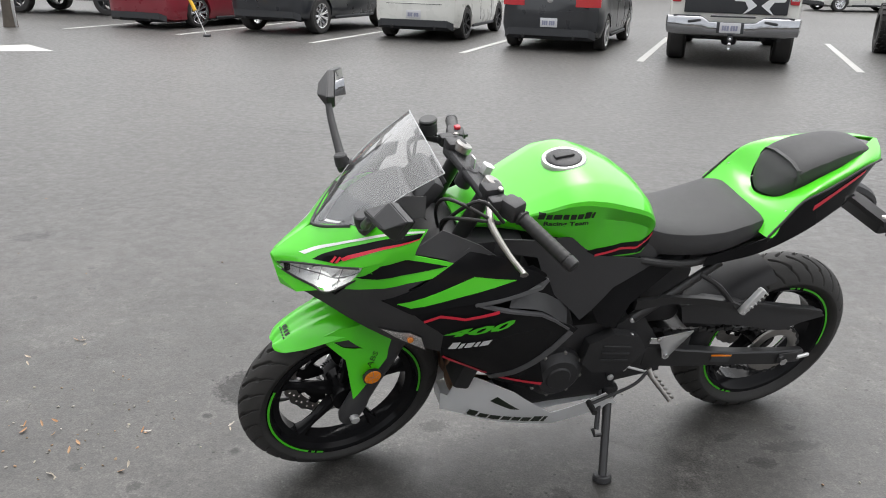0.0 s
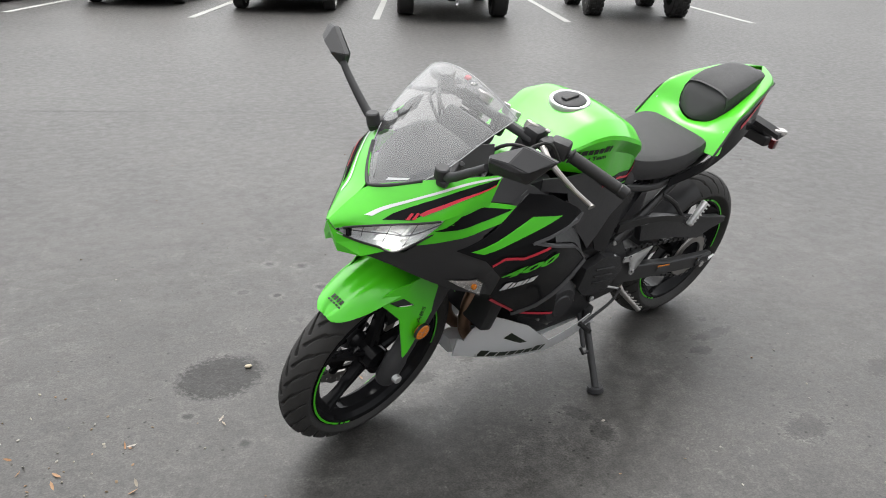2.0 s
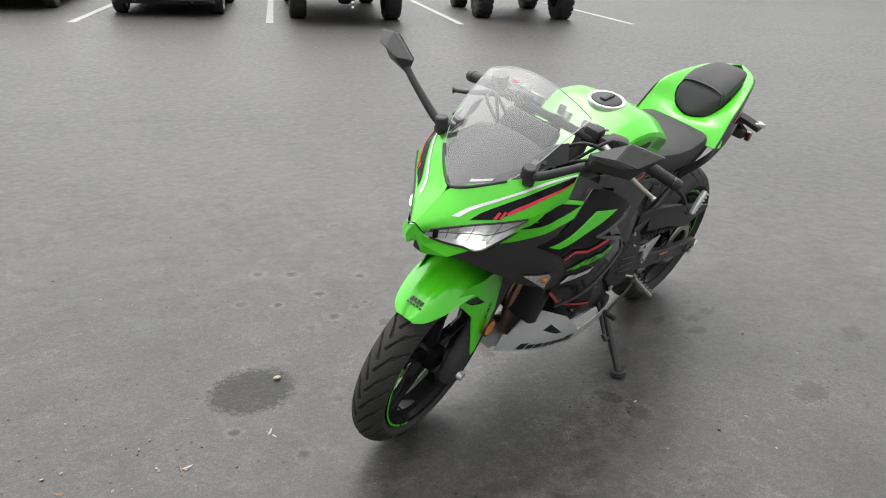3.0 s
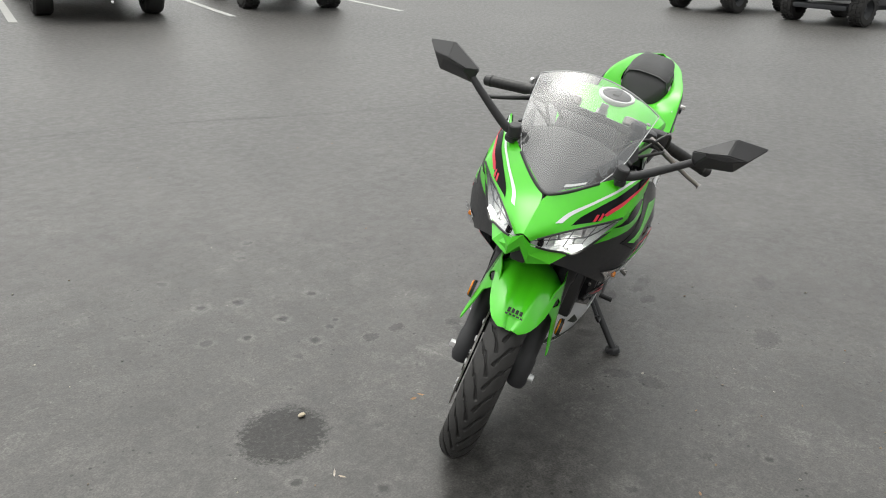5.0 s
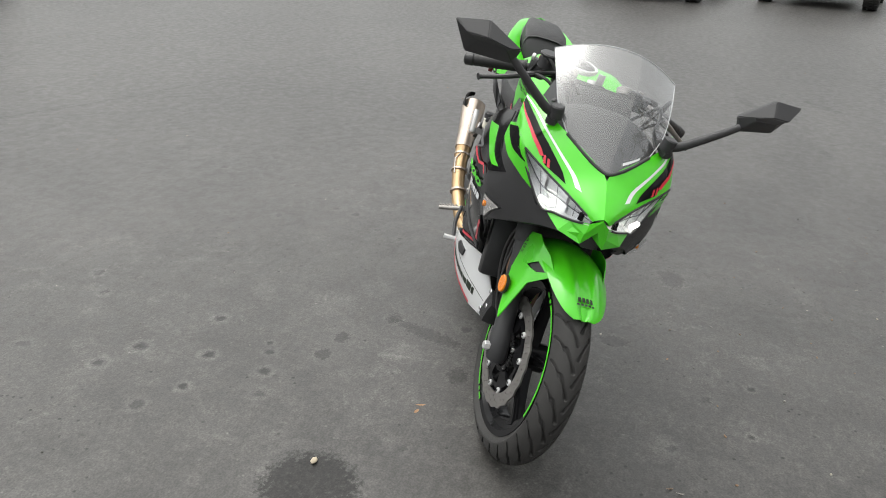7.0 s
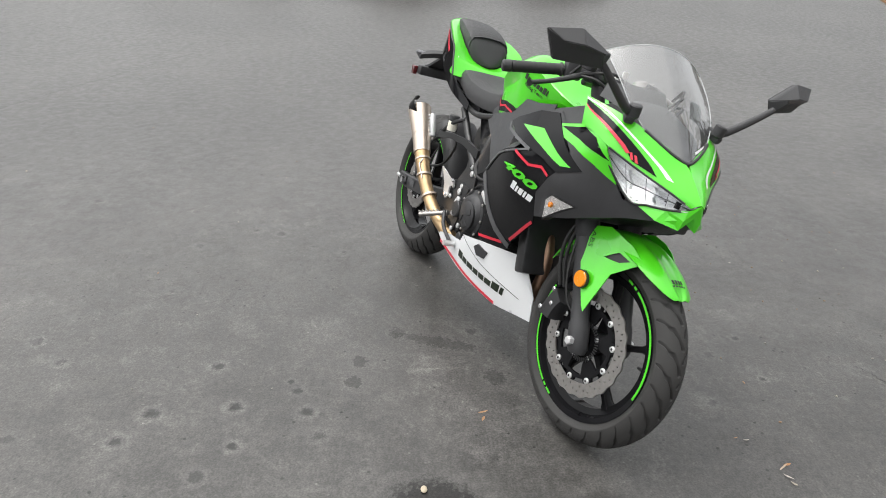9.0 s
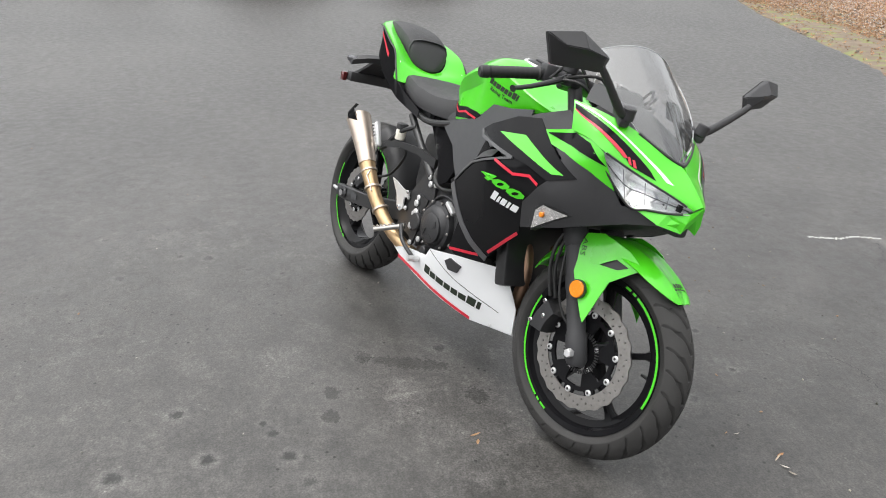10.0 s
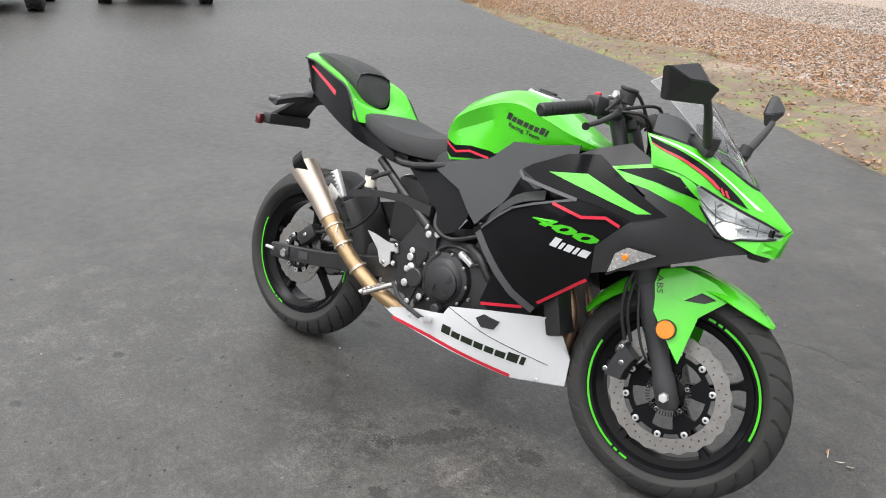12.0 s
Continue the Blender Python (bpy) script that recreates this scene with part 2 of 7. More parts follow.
def patch(net, n=6, m=6, thick=0.003, rise=0.0, lo=0.0, hi=1.0):
    """A smooth sheet through a small net of control points; lo, hi: the strip of it across the rows."""
    rows = [rows_spline(r, n) for r in net]
    cols = [rows_spline([r[k] for r in rows], m) for k in range(len(rows[0]))]
    cnt = len(cols[0]) - 1

    def at(c, s):
        f = s * cnt
        k = min(int(f), cnt - 1)
        return c[k].lerp(c[k + 1], f - k)

    num = max(2, round(cnt * (hi - lo)))
    grid = [[at(c, lo + (hi - lo) * j / num) for j in range(num + 1)] for c in cols]
    bm = bmesh.new()
    vs = [[bm.verts.new(p) for p in g] for g in grid]
    for i in range(len(vs) - 1):
        for j in range(num):
            bm.faces.new((vs[i][j], vs[i + 1][j], vs[i + 1][j + 1], vs[i][j + 1]))
    bmesh.ops.remove_doubles(bm, verts=bm.verts, dist=1e-5)
    bmesh.ops.recalc_face_normals(bm, faces=bm.faces)
    bm.normal_update()
    s = sum((f.normal for f in bm.faces), Vector())
    c = sum((v.co for v in bm.verts), Vector()) / len(bm.verts)
    if s.dot(c - Vector((1.2, 0, 0.6))) < 0:
        bmesh.ops.reverse_faces(bm, faces=bm.faces)
        bm.normal_update()
    if rise:
        for v in bm.verts:
            v.co += v.normal * rise
    if thick:
        vs = bm.verts[:]
        inner = {v: bm.verts.new(v.co - v.normal * thick) for v in vs}
        rim = [e for e in bm.edges if len(e.link_faces) == 1]
        for f in bm.faces[:]:
            bm.faces.new([inner[v] for v in reversed(f.verts)])
        for e in rim:
            a, b = e.verts
            bm.faces.new((a, b, inner[b], inner[a]))
    return bm


def mirrored(net):
    return [[(x, -y, z) for x, y, z in r] for r in net]


def loft(sections, caps=True, bm=None):
    """Joins closed sections of equally many points."""
    bm = bm or bmesh.new()
    rows = [[bm.verts.new(p) for p in s] for s in sections]
    n = len(rows[0])
    for a, b in zip(rows, rows[1:]):
        for i in range(n):
            bm.faces.new((a[i], a[(i + 1) % n], b[(i + 1) % n], b[i]))
    if caps:
        bm.faces.new(rows[0][::-1]), bm.faces.new(rows[-1])
    return bm


def surface(controls, slack=1e-3):
    """A thin-plate surface: a smooth value over x, z through a few control values."""
    c = np.array(controls)
    n, p = len(c), c[:, :2]
    d = np.linalg.norm(p[:, None] - p[None], axis=2)
    a = np.zeros((n + 3, n + 3))
    a[:n, :n] = d * d * np.log(d + 1e-12) + slack * np.eye(n)
    a[:n, n], a[:n, n + 1:], a[n, :n], a[n + 1:, :n] = 1, p, 1, p.T
    s = np.linalg.solve(a, np.r_[c[:, 2], 0, 0, 0])

    def value(x, z):
        r = np.hypot(p[:, 0] - x, p[:, 1] - z)
        return float((s[:n] * r * r * np.log(r + 1e-12)).sum() + s[n] + s[n + 1] * x + s[n + 2] * z)

    return value


def writing(text, size, slant=0.0, stretch=1.0, bold=0.0):
    """A flat mesh of letters in x, z, starting at the origin."""
    cu = bpy.data.curves.new("writing", "FONT")
    cu.body, cu.size, cu.extrude, cu.shear, cu.resolution_u = text, size, 0.0, slant, 2
    cu.offset = bold
    ob = bpy.data.objects.new("writing", cu)
    me = bpy.data.meshes.new_from_object(ob)
    bm = bmesh.new()
    bm.from_mesh(me)
    bpy.data.objects.remove(ob)
    bpy.data.curves.remove(cu)
    bpy.data.meshes.remove(me)
    for v in bm.verts:
        v.co = Vector((v.co.x * stretch, 0, v.co.y))
    return bm


def bolt(at, axis, r=0.007, h=0.005, bm=None):
    a, d = Vector(at), Vector(axis).normalized()
    return tube([a, a + d * h * 0.7, a + d * h], [r, r, r * 0.7], 10, bm)


# ---- ground ----
# stains, pits and scuffs: x, y, half-lengths, turn, tone
SPOTS = [(-.61, 2.36, .150, .135, 30, .34), (.238, 2.322, .155, .036, 72, .62), (.30, 2.475, .038, .03, 0, .55), (.303, 2.73, .10, .085, 20, 1.5), (.108, 2.594, .038, .027, 0, .5), (-.012, 2.609, .037, .026, 0, .5),
         (.023, 2.155, .05, .035, 20, .55), (1.05, 1.532, .085, .055, 20, .6), (1.038, 2.03, .05, .03, 0, .55), (1.16, 2.125, .11, .03, 10, .6), (.96, 2.157, .06, .02, 30, .6), (.41, 1.82, .035, .05, 30, .6), (.44, 1.70, .04, .05, 0, .65),
         (-2.22, 3.79, .12, .08, 40, .45), (-1.86, 3.65, .05, .03, 0, .6), (.305, 3.01, .07, .05, 40, 1.4), (-.40, 3.235, .12, .06, 0, 1.35), (.50, 2.63, .09, .07, 10, 1.4), (.09, 2.352, .08, .06, 50, 1.35), (-.373, 2.224, .05, .03, 0, 1.4),
         (4.85, 1.09, .25, .06, 20, .5), (5.0, .50, .28, .07, 30, .55), (3.45, .66, .12, .04, 10, .55), (3.31, 1.27, .09, .05, 0, .6), (-.09, 1.51, .06, .04, 0, 1.45), (.868, 3.89, .14, .03, 100, 1.35), (1.58, 1.74, .08, .05, 20, .65)]
# small craters: a dark core in a pale worn ring: x, y, radius
PITS = [(-.195, 3.185, .040), (-.155, 2.95, .034), (-.07, 2.776, .028), (-.34, 2.92, .030), (-.178, 2.735, .034), (.065, 3.05, .034), (-.324, 3.244, .036), (-.575, 1.97, .030), (-.723, 2.156, .028), (-.017, 2.804, .02), (.03, 1.261, .02), (.297, 1.251, .024)]
SEAMPTS = [[(-2.2, 6.9), (.47, 6.25), (1.34, 6.05), (2.37, 5.62), (4.22, 5.09), (6.5, 4.4)], [(.98, -.10), (.80, .02), (.68, .17)], [(2.38, 6.71), (3.0, 7.0), (3.54, 7.31)], [(-.17, .84), (-.03, .83), (.12, .9)]]
def ground_material():
    m = bpy.data.materials.new("worn_asphalt")
    m.use_nodes = True
    nt = m.node_tree
    N, L = nt.nodes, nt.links
    p = N["Principled BSDF"]
    co = N.new("ShaderNodeNewGeometry")

    def tex(kind, scale, **kw):
        n = N.new(kind)
        n.inputs["Scale"].default_value = scale
        for k, v in kw.items():
            n.inputs[k].default_value = v
        L.new(co.outputs["Position"], n.inputs["Vector"])
        return n

    def rng(src, a, b, c, d):
        n = N.new("ShaderNodeMapRange")
        for k, v in zip(("From Min", "From Max", "To Min", "To Max"), (a, b, c, d)):
            n.inputs[k].default_value = v
        L.new(src, n.inputs["Value"])
        return n.outputs[0]

    def mul(a, b):
        n = N.new("ShaderNodeMath")
        n.operation = "MULTIPLY"
        for i, v in enumerate((a, b)):
            if isinstance(v, float):
                n.inputs[i].default_value = v
            else:
                L.new(v, n.inputs[i])
        return n.outputs[0]

    big = tex("ShaderNodeTexNoise", 0.35, Detail=6.0, Roughness=0.6)
    mid = tex("ShaderNodeTexNoise", 3.0, Detail=8.0, Roughness=0.65)
    grain = tex("ShaderNodeTexNoise", 160.0, Detail=3.0)
    stones = tex("ShaderNodeTexVoronoi", 190.0)
    patchy = tex("ShaderNodeTexNoise", 9.0, Detail=5.0, Roughness=0.7)
    v = mul(rng(big.outputs[0], 0.38, 0.62, 0.86, 1.14), rng(mid.outputs[0], 0.38, 0.62, 0.84, 1.16))
    v = mul(v, rng(grain.outputs[0], 0.38, 0.62, 0.76, 1.24))
    speck = tex("ShaderNodeTexNoise", 48.0, Detail=4.0, Roughness=0.75)
    v = mul(v, rng(speck.outputs[0], 0.40, 0.60, 0.84, 1.16))
    v = mul(v, rng(stones.outputs["Distance"], 0.0, 0.5, 1.08, 0.92))
    v = mul(v, rng(patchy.outputs[0], 0.52, 0.68, 1.0, 1.26))
    # sparse pale flecks of bare stone
    fleck = tex("ShaderNodeTexVoronoi", 34.0)
    crop = tex("ShaderNodeTexNoise", 2.1, Detail=4.0, Roughness=0.7)
    v = mul(v, rng(mul(rng(fleck.outputs["Distance"], 0.10, 0.17, 1.0, 0.0), rng(crop.outputs[0], 0.50, 0.60, 0.0, 1.0)), 0.0, 1.0, 1.0, 1.75))
    # pale worn scuffs and small dark pits, thick in some places and absent in others
    where = tex("ShaderNodeTexNoise", 0.8, Detail=3.0)
    fine = tex("ShaderNodeTexNoise", 70.0, Detail=4.0, Roughness=0.7)
    wear = tex("ShaderNodeTexNoise", 6.5, Detail=9.0, Roughness=0.78, Distortion=0.6)
    scuff = mul(mul(rng(wear.outputs[0], 0.53, 0.59, 0.0, 1.0), rng(fine.outputs[0], 0.42, 0.58, 0.25, 1.0)), rng(where.outputs[0], 0.42, 0.56, 0.2, 1.0))
    v = mul(v, rng(scuff, 0.0, 1.0, 1.0, 1.6))
    frayed = tex("ShaderNodeTexNoise", 30.0, Detail=6.0, Roughness=0.75)
    pits = tex("ShaderNodeTexVoronoi", 4.2)
    sumd = N.new("ShaderNodeMath")
    sumd.operation = "ADD"
    L.new(pits.outputs["Distance"], sumd.inputs[0])
    L.new(rng(frayed.outputs[0], 0.2, 0.8, -0.11, 0.11), sumd.inputs[1])
    holes = tex("ShaderNodeTexNoise", 1.3, Detail=3.0)
    some = rng(holes.outputs[0], 0.47, 0.51, 0.0, 1.0)
    v = mul(v, rng(mul(rng(sumd.outputs[0], 0.13, 0.21, 1.0, 0.0), some), 0.0, 1.0, 1.0, 1.28))
    v = mul(v, rng(mul(rng(sumd.outputs[0], 0.07, 0.11, 1.0, 0.0), some), 0.0, 1.0, 1.0, 0.42))
    dots = tex("ShaderNodeTexVoronoi", 24.0)
    v = mul(v, rng(mul(rng(dots.outputs["Distance"], 0.08, 0.15, 1.0, 0.0), rng(crop.outputs[0], 0.44, 0.50, 1.0, 0.0)), 0.0, 1.0, 1.0, 0.12))
    blot = tex("ShaderNodeTexNoise", 16.0, Detail=6.0, Roughness=0.7)
    v = mul(v, rng(blot.outputs[0], 0.40, 0.60, 0.80, 1.20))
    wob = tex("ShaderNodeTexNoise", 26.0, Detail=7.0, Roughness=0.8)
    rough = rng(blot.outputs[0], 0.4, 0.6, 0.36, 0.54)
    both = N.new("ShaderNodeMath")
    both.operation = "ADD"
    L.new(rng(wob.outputs[0], 0.0, 1.0, -0.9, 0.9), both.inputs[0])
    L.new(rng(fine.outputs[0], 0.0, 1.0, -1.1, 1.1), both.inputs[1])
    ragged = both.outputs[0]
    oily = None
    for x, y, a, b, turn, f in SPOTS:
        large = a > .12 and b > .1
        mp = N.new("ShaderNodeMapping")
        mp.vector_type = "TEXTURE"
        mp.inputs["Location"].default_value = (x, y, 0)
        mp.inputs["Rotation"].default_value = (0, 0, radians(turn))
        mp.inputs["Scale"].default_value = (a, b, 1)
        L.new(co.outputs["Position"], mp.inputs["Vector"])
        ln = N.new("ShaderNodeVectorMath")
        ln.operation = "LENGTH"
        L.new(mp.outputs[0], ln.inputs[0])
        ad = N.new("ShaderNodeMath")
        ad.operation = "ADD"
        L.new(ln.outputs["Value"], ad.inputs[0])
        L.new(mul(ragged, .4 if large else 1.0), ad.inputs[1])
        v = mul(v, rng(ad.outputs[0], 0.80, 1.02, (f * 1.1 if a > .12 else min(.85, f * 1.15)) if f < 1 else 1 + (f - 1) * .6, 1.0))
        v = mul(v, rng(ad.outputs[0], 1.02, 1.40, 1.22 if f < 1 else 1.0, 1.0))
        v = mul(v, rng(ad.outputs[0], 1.00, 1.02, 1.0 / (1.22 if f < 1 else 1.0), 1.0))
        if large:
            v = mul(v, rng(mul(rng(ad.outputs[0], .9, 1.0, 1.0, 0.0), rng(fine.outputs[0], .5, .62, 0.0, 1.0)), 0.0, 1.0, 1.0, 1.7))
        if f < 1:
            dull = rng(ad.outputs[0], 0.80, 1.02, 0.62 if large else 0.85, 1.0)
            oily = dull if oily is None else mul(oily, dull)
    for x, y, r in PITS:
        dn = N.new("ShaderNodeVectorMath")
        dn.operation = "DISTANCE"
        L.new(co.outputs["Position"], dn.inputs[0])
        dn.inputs[1].default_value = (x, y, 0)
        ad = N.new("ShaderNodeMath")
        ad.operation = "ADD"
        L.new(dn.outputs["Value"], ad.inputs[0])
        L.new(mul(ragged, .55 * r), ad.inputs[1])
        v = mul(v, rng(ad.outputs[0], 0.30 * r, 0.75 * r, 0.18, 1.0))
        v = mul(v, rng(ad.outputs[0], 0.9 * r, 1.4 * r, 1.38, 1.0))
    sc = N.new("ShaderNodeVectorMath")
    sc.operation = "SCALE"
    sc.inputs[0].default_value = (0.0575, 0.0550, 0.0520)
    L.new(v, sc.inputs["Scale"])
    L.new(sc.outputs[0], p.inputs["Base Color"])
    L.new(rough, p.inputs["Roughness"])
    L.new(mul(oily, 0.5), p.inputs["Specular IOR Level"])
    b = N.new("ShaderNodeBump")
    b.inputs["Strength"].default_value, b.inputs["Distance"].default_value = 0.12, 0.003
    L.new(mul(stones.outputs["Distance"], rng(fine.outputs[0], 0.3, 0.7, 0.3, 1.3)), b.inputs["Height"])
    b2 = N.new("ShaderNodeBump")
    b2.inputs["Strength"].default_value, b2.inputs["Distance"].default_value = 0.10, 0.01
    L.new(mid.outputs[0], b2.inputs["Height"])
    L.new(b.outputs[0], b2.inputs["Normal"])
    L.new(b2.outputs[0], p.inputs["Normal"])
    return m


ASPHALT = ground_material()
bm = bmesh.new()
bmesh.ops.create_grid(bm, x_segments=8, y_segments=8, size=600)
ground = tagged(part("ground", bm, ASPHALT, smooth=False), "worn dark grey asphalt of a car park with pale scuffs", "ground", kind="structure")

# painted bay lines: near ends along one row, all running into the bays
INTO = Vector((0.305, 0.952, 0)).normalized()
BAYS = [(-8.5, 16.4), (-5.85, 15.75), (-2.96, 14.78), (-0.11, 13.7), (2.83, 13.1), (6.1, 12.42), (9.6, 11.85)]
for k, (x, y) in enumerate(BAYS):
    bm = box(0.12, 5.4, 0.006, (0, 2.7, 0.0015), 0.0)
    line = part("bay_line", bm, LINE, smooth=False)
    line.matrix_world = pose(x, y, 0, 0, 0, -math.degrees(math.atan2(INTO.x, INTO.y)))
    tagged(line, "worn white painted parking bay line", "line", "parking bay lines", "structure")


# ---- the motorcycle ----
# local frame: x ahead, y to the rider's left, z up; origin under the rear axle
BIKE = pose(1.0630, 2.4151, -0.001, 0, 0, 198.67) @ pose(0, 0, 0, -14.3, 0, 0)
bike = thing("motorcycle", BIKE, "lime green and black sport motorcycle on its side stand", "motorcycle")
FRONT, REAR = Vector((1.388, 0, 0.293)), Vector((0.016, 0, 0.306))
RAKE = radians(24.7)
STEER_AT = Vector((1.345, 0, 0.293))
STEER = Matrix.Translation(STEER_AT) @ Matrix.Rotation(radians(8.5), 4, Vector((-math.sin(RAKE), 0, math.cos(RAKE)))) @ Matrix.Translation(-STEER_AT)
HALF = surface([(1.45, .80, .10), (1.388, .83, .184), (1.437, .727, .121), (1.3, .75, .214), (1.325, .648, .184), (1.29, .675, .220), (1.26, .71, .234), (1.2, .66, .224),
                (1.07, .725, .248), (1.03, .69, .25), (1.02, .79, .225), (1.2, .61, .208), (1.17, .549, .196), (1.04, .44, .163), (1.055, .375, .112),
                (.89, .332, .171), (.9, .195, .125), (1.04, .21, .080), (.54, .257, .152), (.75, .272, .166), (.987, .248, .118), (1.19, .937, .141), (.8, .6, .20), (.95, .55, .213)])


def tyre(outer, width, rim, grooves, seed):
    """A tyre with cut grooves: a fine skin whose tread dips where a groove runs."""
    crown = width * 0.62
    nu, nv = 1500, 84
    hw = width / 2
    vv = np.linspace(-1, 1, nv)
    arc = vv * 1.02
    ty = hw * np.sin(arc * 1.35) / math.sin(1.35 * 1.02)
    depth_side = outer - rim - 0.012
    tr = outer - depth_side * (1 - np.cos(np.abs(arc) * 1.35)) / (1 - math.cos(1.35 * 1.02)) * 0.78
    a = np.linspace(0, 2 * math.pi, nu, endpoint=False)
    A, V = np.meshgrid(a, vv, indexing="ij")
    s = A * outer
    lat = V * width * 0.68
    dip = np.zeros_like(A)
    pitch = 2 * math.pi * outer / grooves
    lap = 2 * math.pi * outer
    for side in (-1, 1):
        for k in range(grooves):
            s0 = (k + (0.5 if side > 0 else 0)) * pitch
            ds1 = (a * outer - s0 + lap / 2) % lap - lap / 2
            near = np.where(np.abs(ds1) < 0.12)[0]
            ds_all, dl_all = ds1[near][:, None], lat[near]
            for (y0, y1, d0, d1, w) in ((0.05, 0.44, 0.0, 0.054, 0.0041), (0.46, 0.86, -0.016, 0.018, 0.0034)):
                ya, yb = side * y0 * width * 0.68, side * y1 * width * 0.68
                ds, dl = ds_all - d0, dl_all - ya
                ex, ey = d1 - d0, yb - ya
                t = np.clip((ds * ex + dl * ey) / (ex * ex + ey * ey), 0, 1)
                dist = np.hypot(ds - t * ex - 0.004 * np.sin(t * math.pi), dl - t * ey)
                dip[near] = np.maximum(dip[near], np.clip((w + 0.0008 - dist) / 0.0014, 0, 1))
    R = tr[None, :] - 0.009 * dip
    verts = np.stack([R * np.cos(A), np.broadcast_to(ty[None, :], A.shape), R * np.sin(A)], -1).reshape(-1, 3)
    inner = []
    for y, r in ((hw * 0.92, rim + 0.022), (hw * 0.74, rim + 0.004), (-hw * 0.74, rim + 0.004), (-hw * 0.92, rim + 0.022)):
        inner.append(np.stack([r * np.cos(a), np.full(nu, y), r * np.sin(a)], -1))
    verts = np.concatenate([verts] + inner)
    idx = np.arange(nu * nv).reshape(nu, nv)
    cols = [idx[:, j] for j in range(nv)] + [nu * nv + i * nu + np.arange(nu) for i in range(4)]
    faces = []
    for j in range(len(cols)):
        c, d = cols[j], cols[(j + 1) % len(cols)]
        faces.append(np.stack([c, d, np.roll(d, -1), np.roll(c, -1)], -1))
    me = bpy.data.meshes.new("tyre")
    me.from_pydata(verts.tolist(), [], np.concatenate(faces).tolist())
    me.materials.append(RUBBER)
    me.polygons.foreach_set("use_smooth", [True] * len(me.polygons))
    return new("tyre", me)


def wheel(name, at, outer, width, rim_w, m, grooves, disc_r, disc_y, label):
    """A five-spoked black wheel with its tyre, disc and rim tape."""
    rim = 0.2159
    h = rim_w / 2
    prof = [(rim + 0.008, h + 0.004), (rim + 0.008, h - 0.003), (rim - 0.004, h - 0.012), (rim - 0.020, h * 0.55), (rim - 0.020, -h * 0.55), (rim - 0.004, -h + 0.012),
            (rim + 0.008, -h + 0.003), (rim + 0.008, -h - 0.004), (rim - 0.007, -h - 0.002), (rim - 0.015, -h + 0.012), (rim - 0.033, -h * 0.5), (rim - 0.033, h * 0.5), (rim - 0.015, h - 0.012), (rim - 0.007, h + 0.002)]
    bm = lathe(prof, 96)
    spokes = []
    for k in range(5):
        a0 = radians(72 * k + 20)
        secs = []
        for r, w, t, tw in ((0.030, 0.034, 0.040, 0.0), (0.075, 0.024, 0.034, 0.01), (0.13, 0.017, 0.030, 0.03), (0.165, 0.019, 0.034, 0.05), (0.190, 0.036, 0.046, 0.06)):
            a = a0 + tw
            c, s = math.cos(a), math.sin(a)
            pts = [(-w / 2, -t * 0.32), (-w * 0.3, -t / 2), (w * 0.3, -t / 2), (w / 2, -t * 0.32), (w / 2, t * 0.32), (w * 0.3, t / 2), (-w * 0.3, t / 2), (-w / 2, t * 0.32)]
            secs.append([(r * c - q * s, y, r * s + q * c) for q, y in pts])
        spokes.append(loft(secs))
    M = m @ Matrix.Translation(at)
    wh = part(name, bm, GLOSS, bike, label, m=None)
    wh.matrix_parent_inverse = Matrix()
    wh.matrix_basis = M
    part("hub", lathe([(0.040, 0.045), (0.040, -0.045), (0.012, -0.05), (0.012, 0.05)], 40), GLOSS, wh, "black wheel hub")
    for b in spokes:
        part("spoke", b, GLOSS, wh)
    ty = tyre(outer, width, rim, grooves, 1)
    ty.parent = wh
    ty["label"] = "black sport tyre with slanting grooves"
    for side in (-1, 1):
        runs = ((-14, 80), (68, 3), (73, 5), (159, 81), (242, 3), (247, 6)) if side < 0 else ((-60, 84), (-66, 3), (-73, 5), (106, 84), (99, 3), (92, 5))
        for st, tn in runs:
            y = side * (h + 0.0055)
            part("rim_tape", lathe([(rim - 0.001, y), (rim - 0.001, y + side * 0.0008), (rim + 0.005, y + side * 0.0008), (rim + 0.005, y)], 60, start=st, turn=tn), GREENTAPE, wh, "bright green rim tape")
    valve = tube([(0.19, 0, 0.01), (0.165, 0.004, 0.01), (0.152, 0.004, 0.01)], [0.006, 0.005, 0.004], 8)
    part("valve", valve, CABLE, wh)
    # petal disc with drilled rows
    bm = bmesh.new()
    n, rr = 220, [disc_r - 0.038, disc_r - 0.032, disc_r - 0.0265, disc_r - 0.021, disc_r - 0.0155, disc_r - 0.010, disc_r]
    grid = []
    for k in range(n):
        a = 2 * math.pi * k / n
        wave = 0.0022 * math.cos(22 * a)
        grid.append([bm.verts.new(((r + (wave if j == 6 else 0)) * math.cos(a), 0, (r + (wave if j == 6 else 0)) * math.sin(a))) for j, r in enumerate(rr)])
    for k in range(n):
        for j in range(6):
            if (j == 1 and k % 11 == 3) or (j == 3 and k % 11 == 7) or (j == 4 and k % 11 == 0):
                continue
            a, b = grid[k], grid[(k + 1) % n]
            bm.faces.new((a[j], b[j], b[j + 1], a[j + 1]))
    bm.normal_update()
    bmesh.ops.solidify(bm, geom=bm.faces[:], thickness=0.0045)
    bmesh.ops.translate(bm, verts=bm.verts, vec=(0, disc_y, 0))
    disc = part("brake_disc", bm, STEEL, wh, "drilled wave-edged steel brake disc")
    sg = 1 if disc_y > 0 else -1
    # carrier: one ring with arms, from an outline with rounded bays
    bm = bmesh.new()
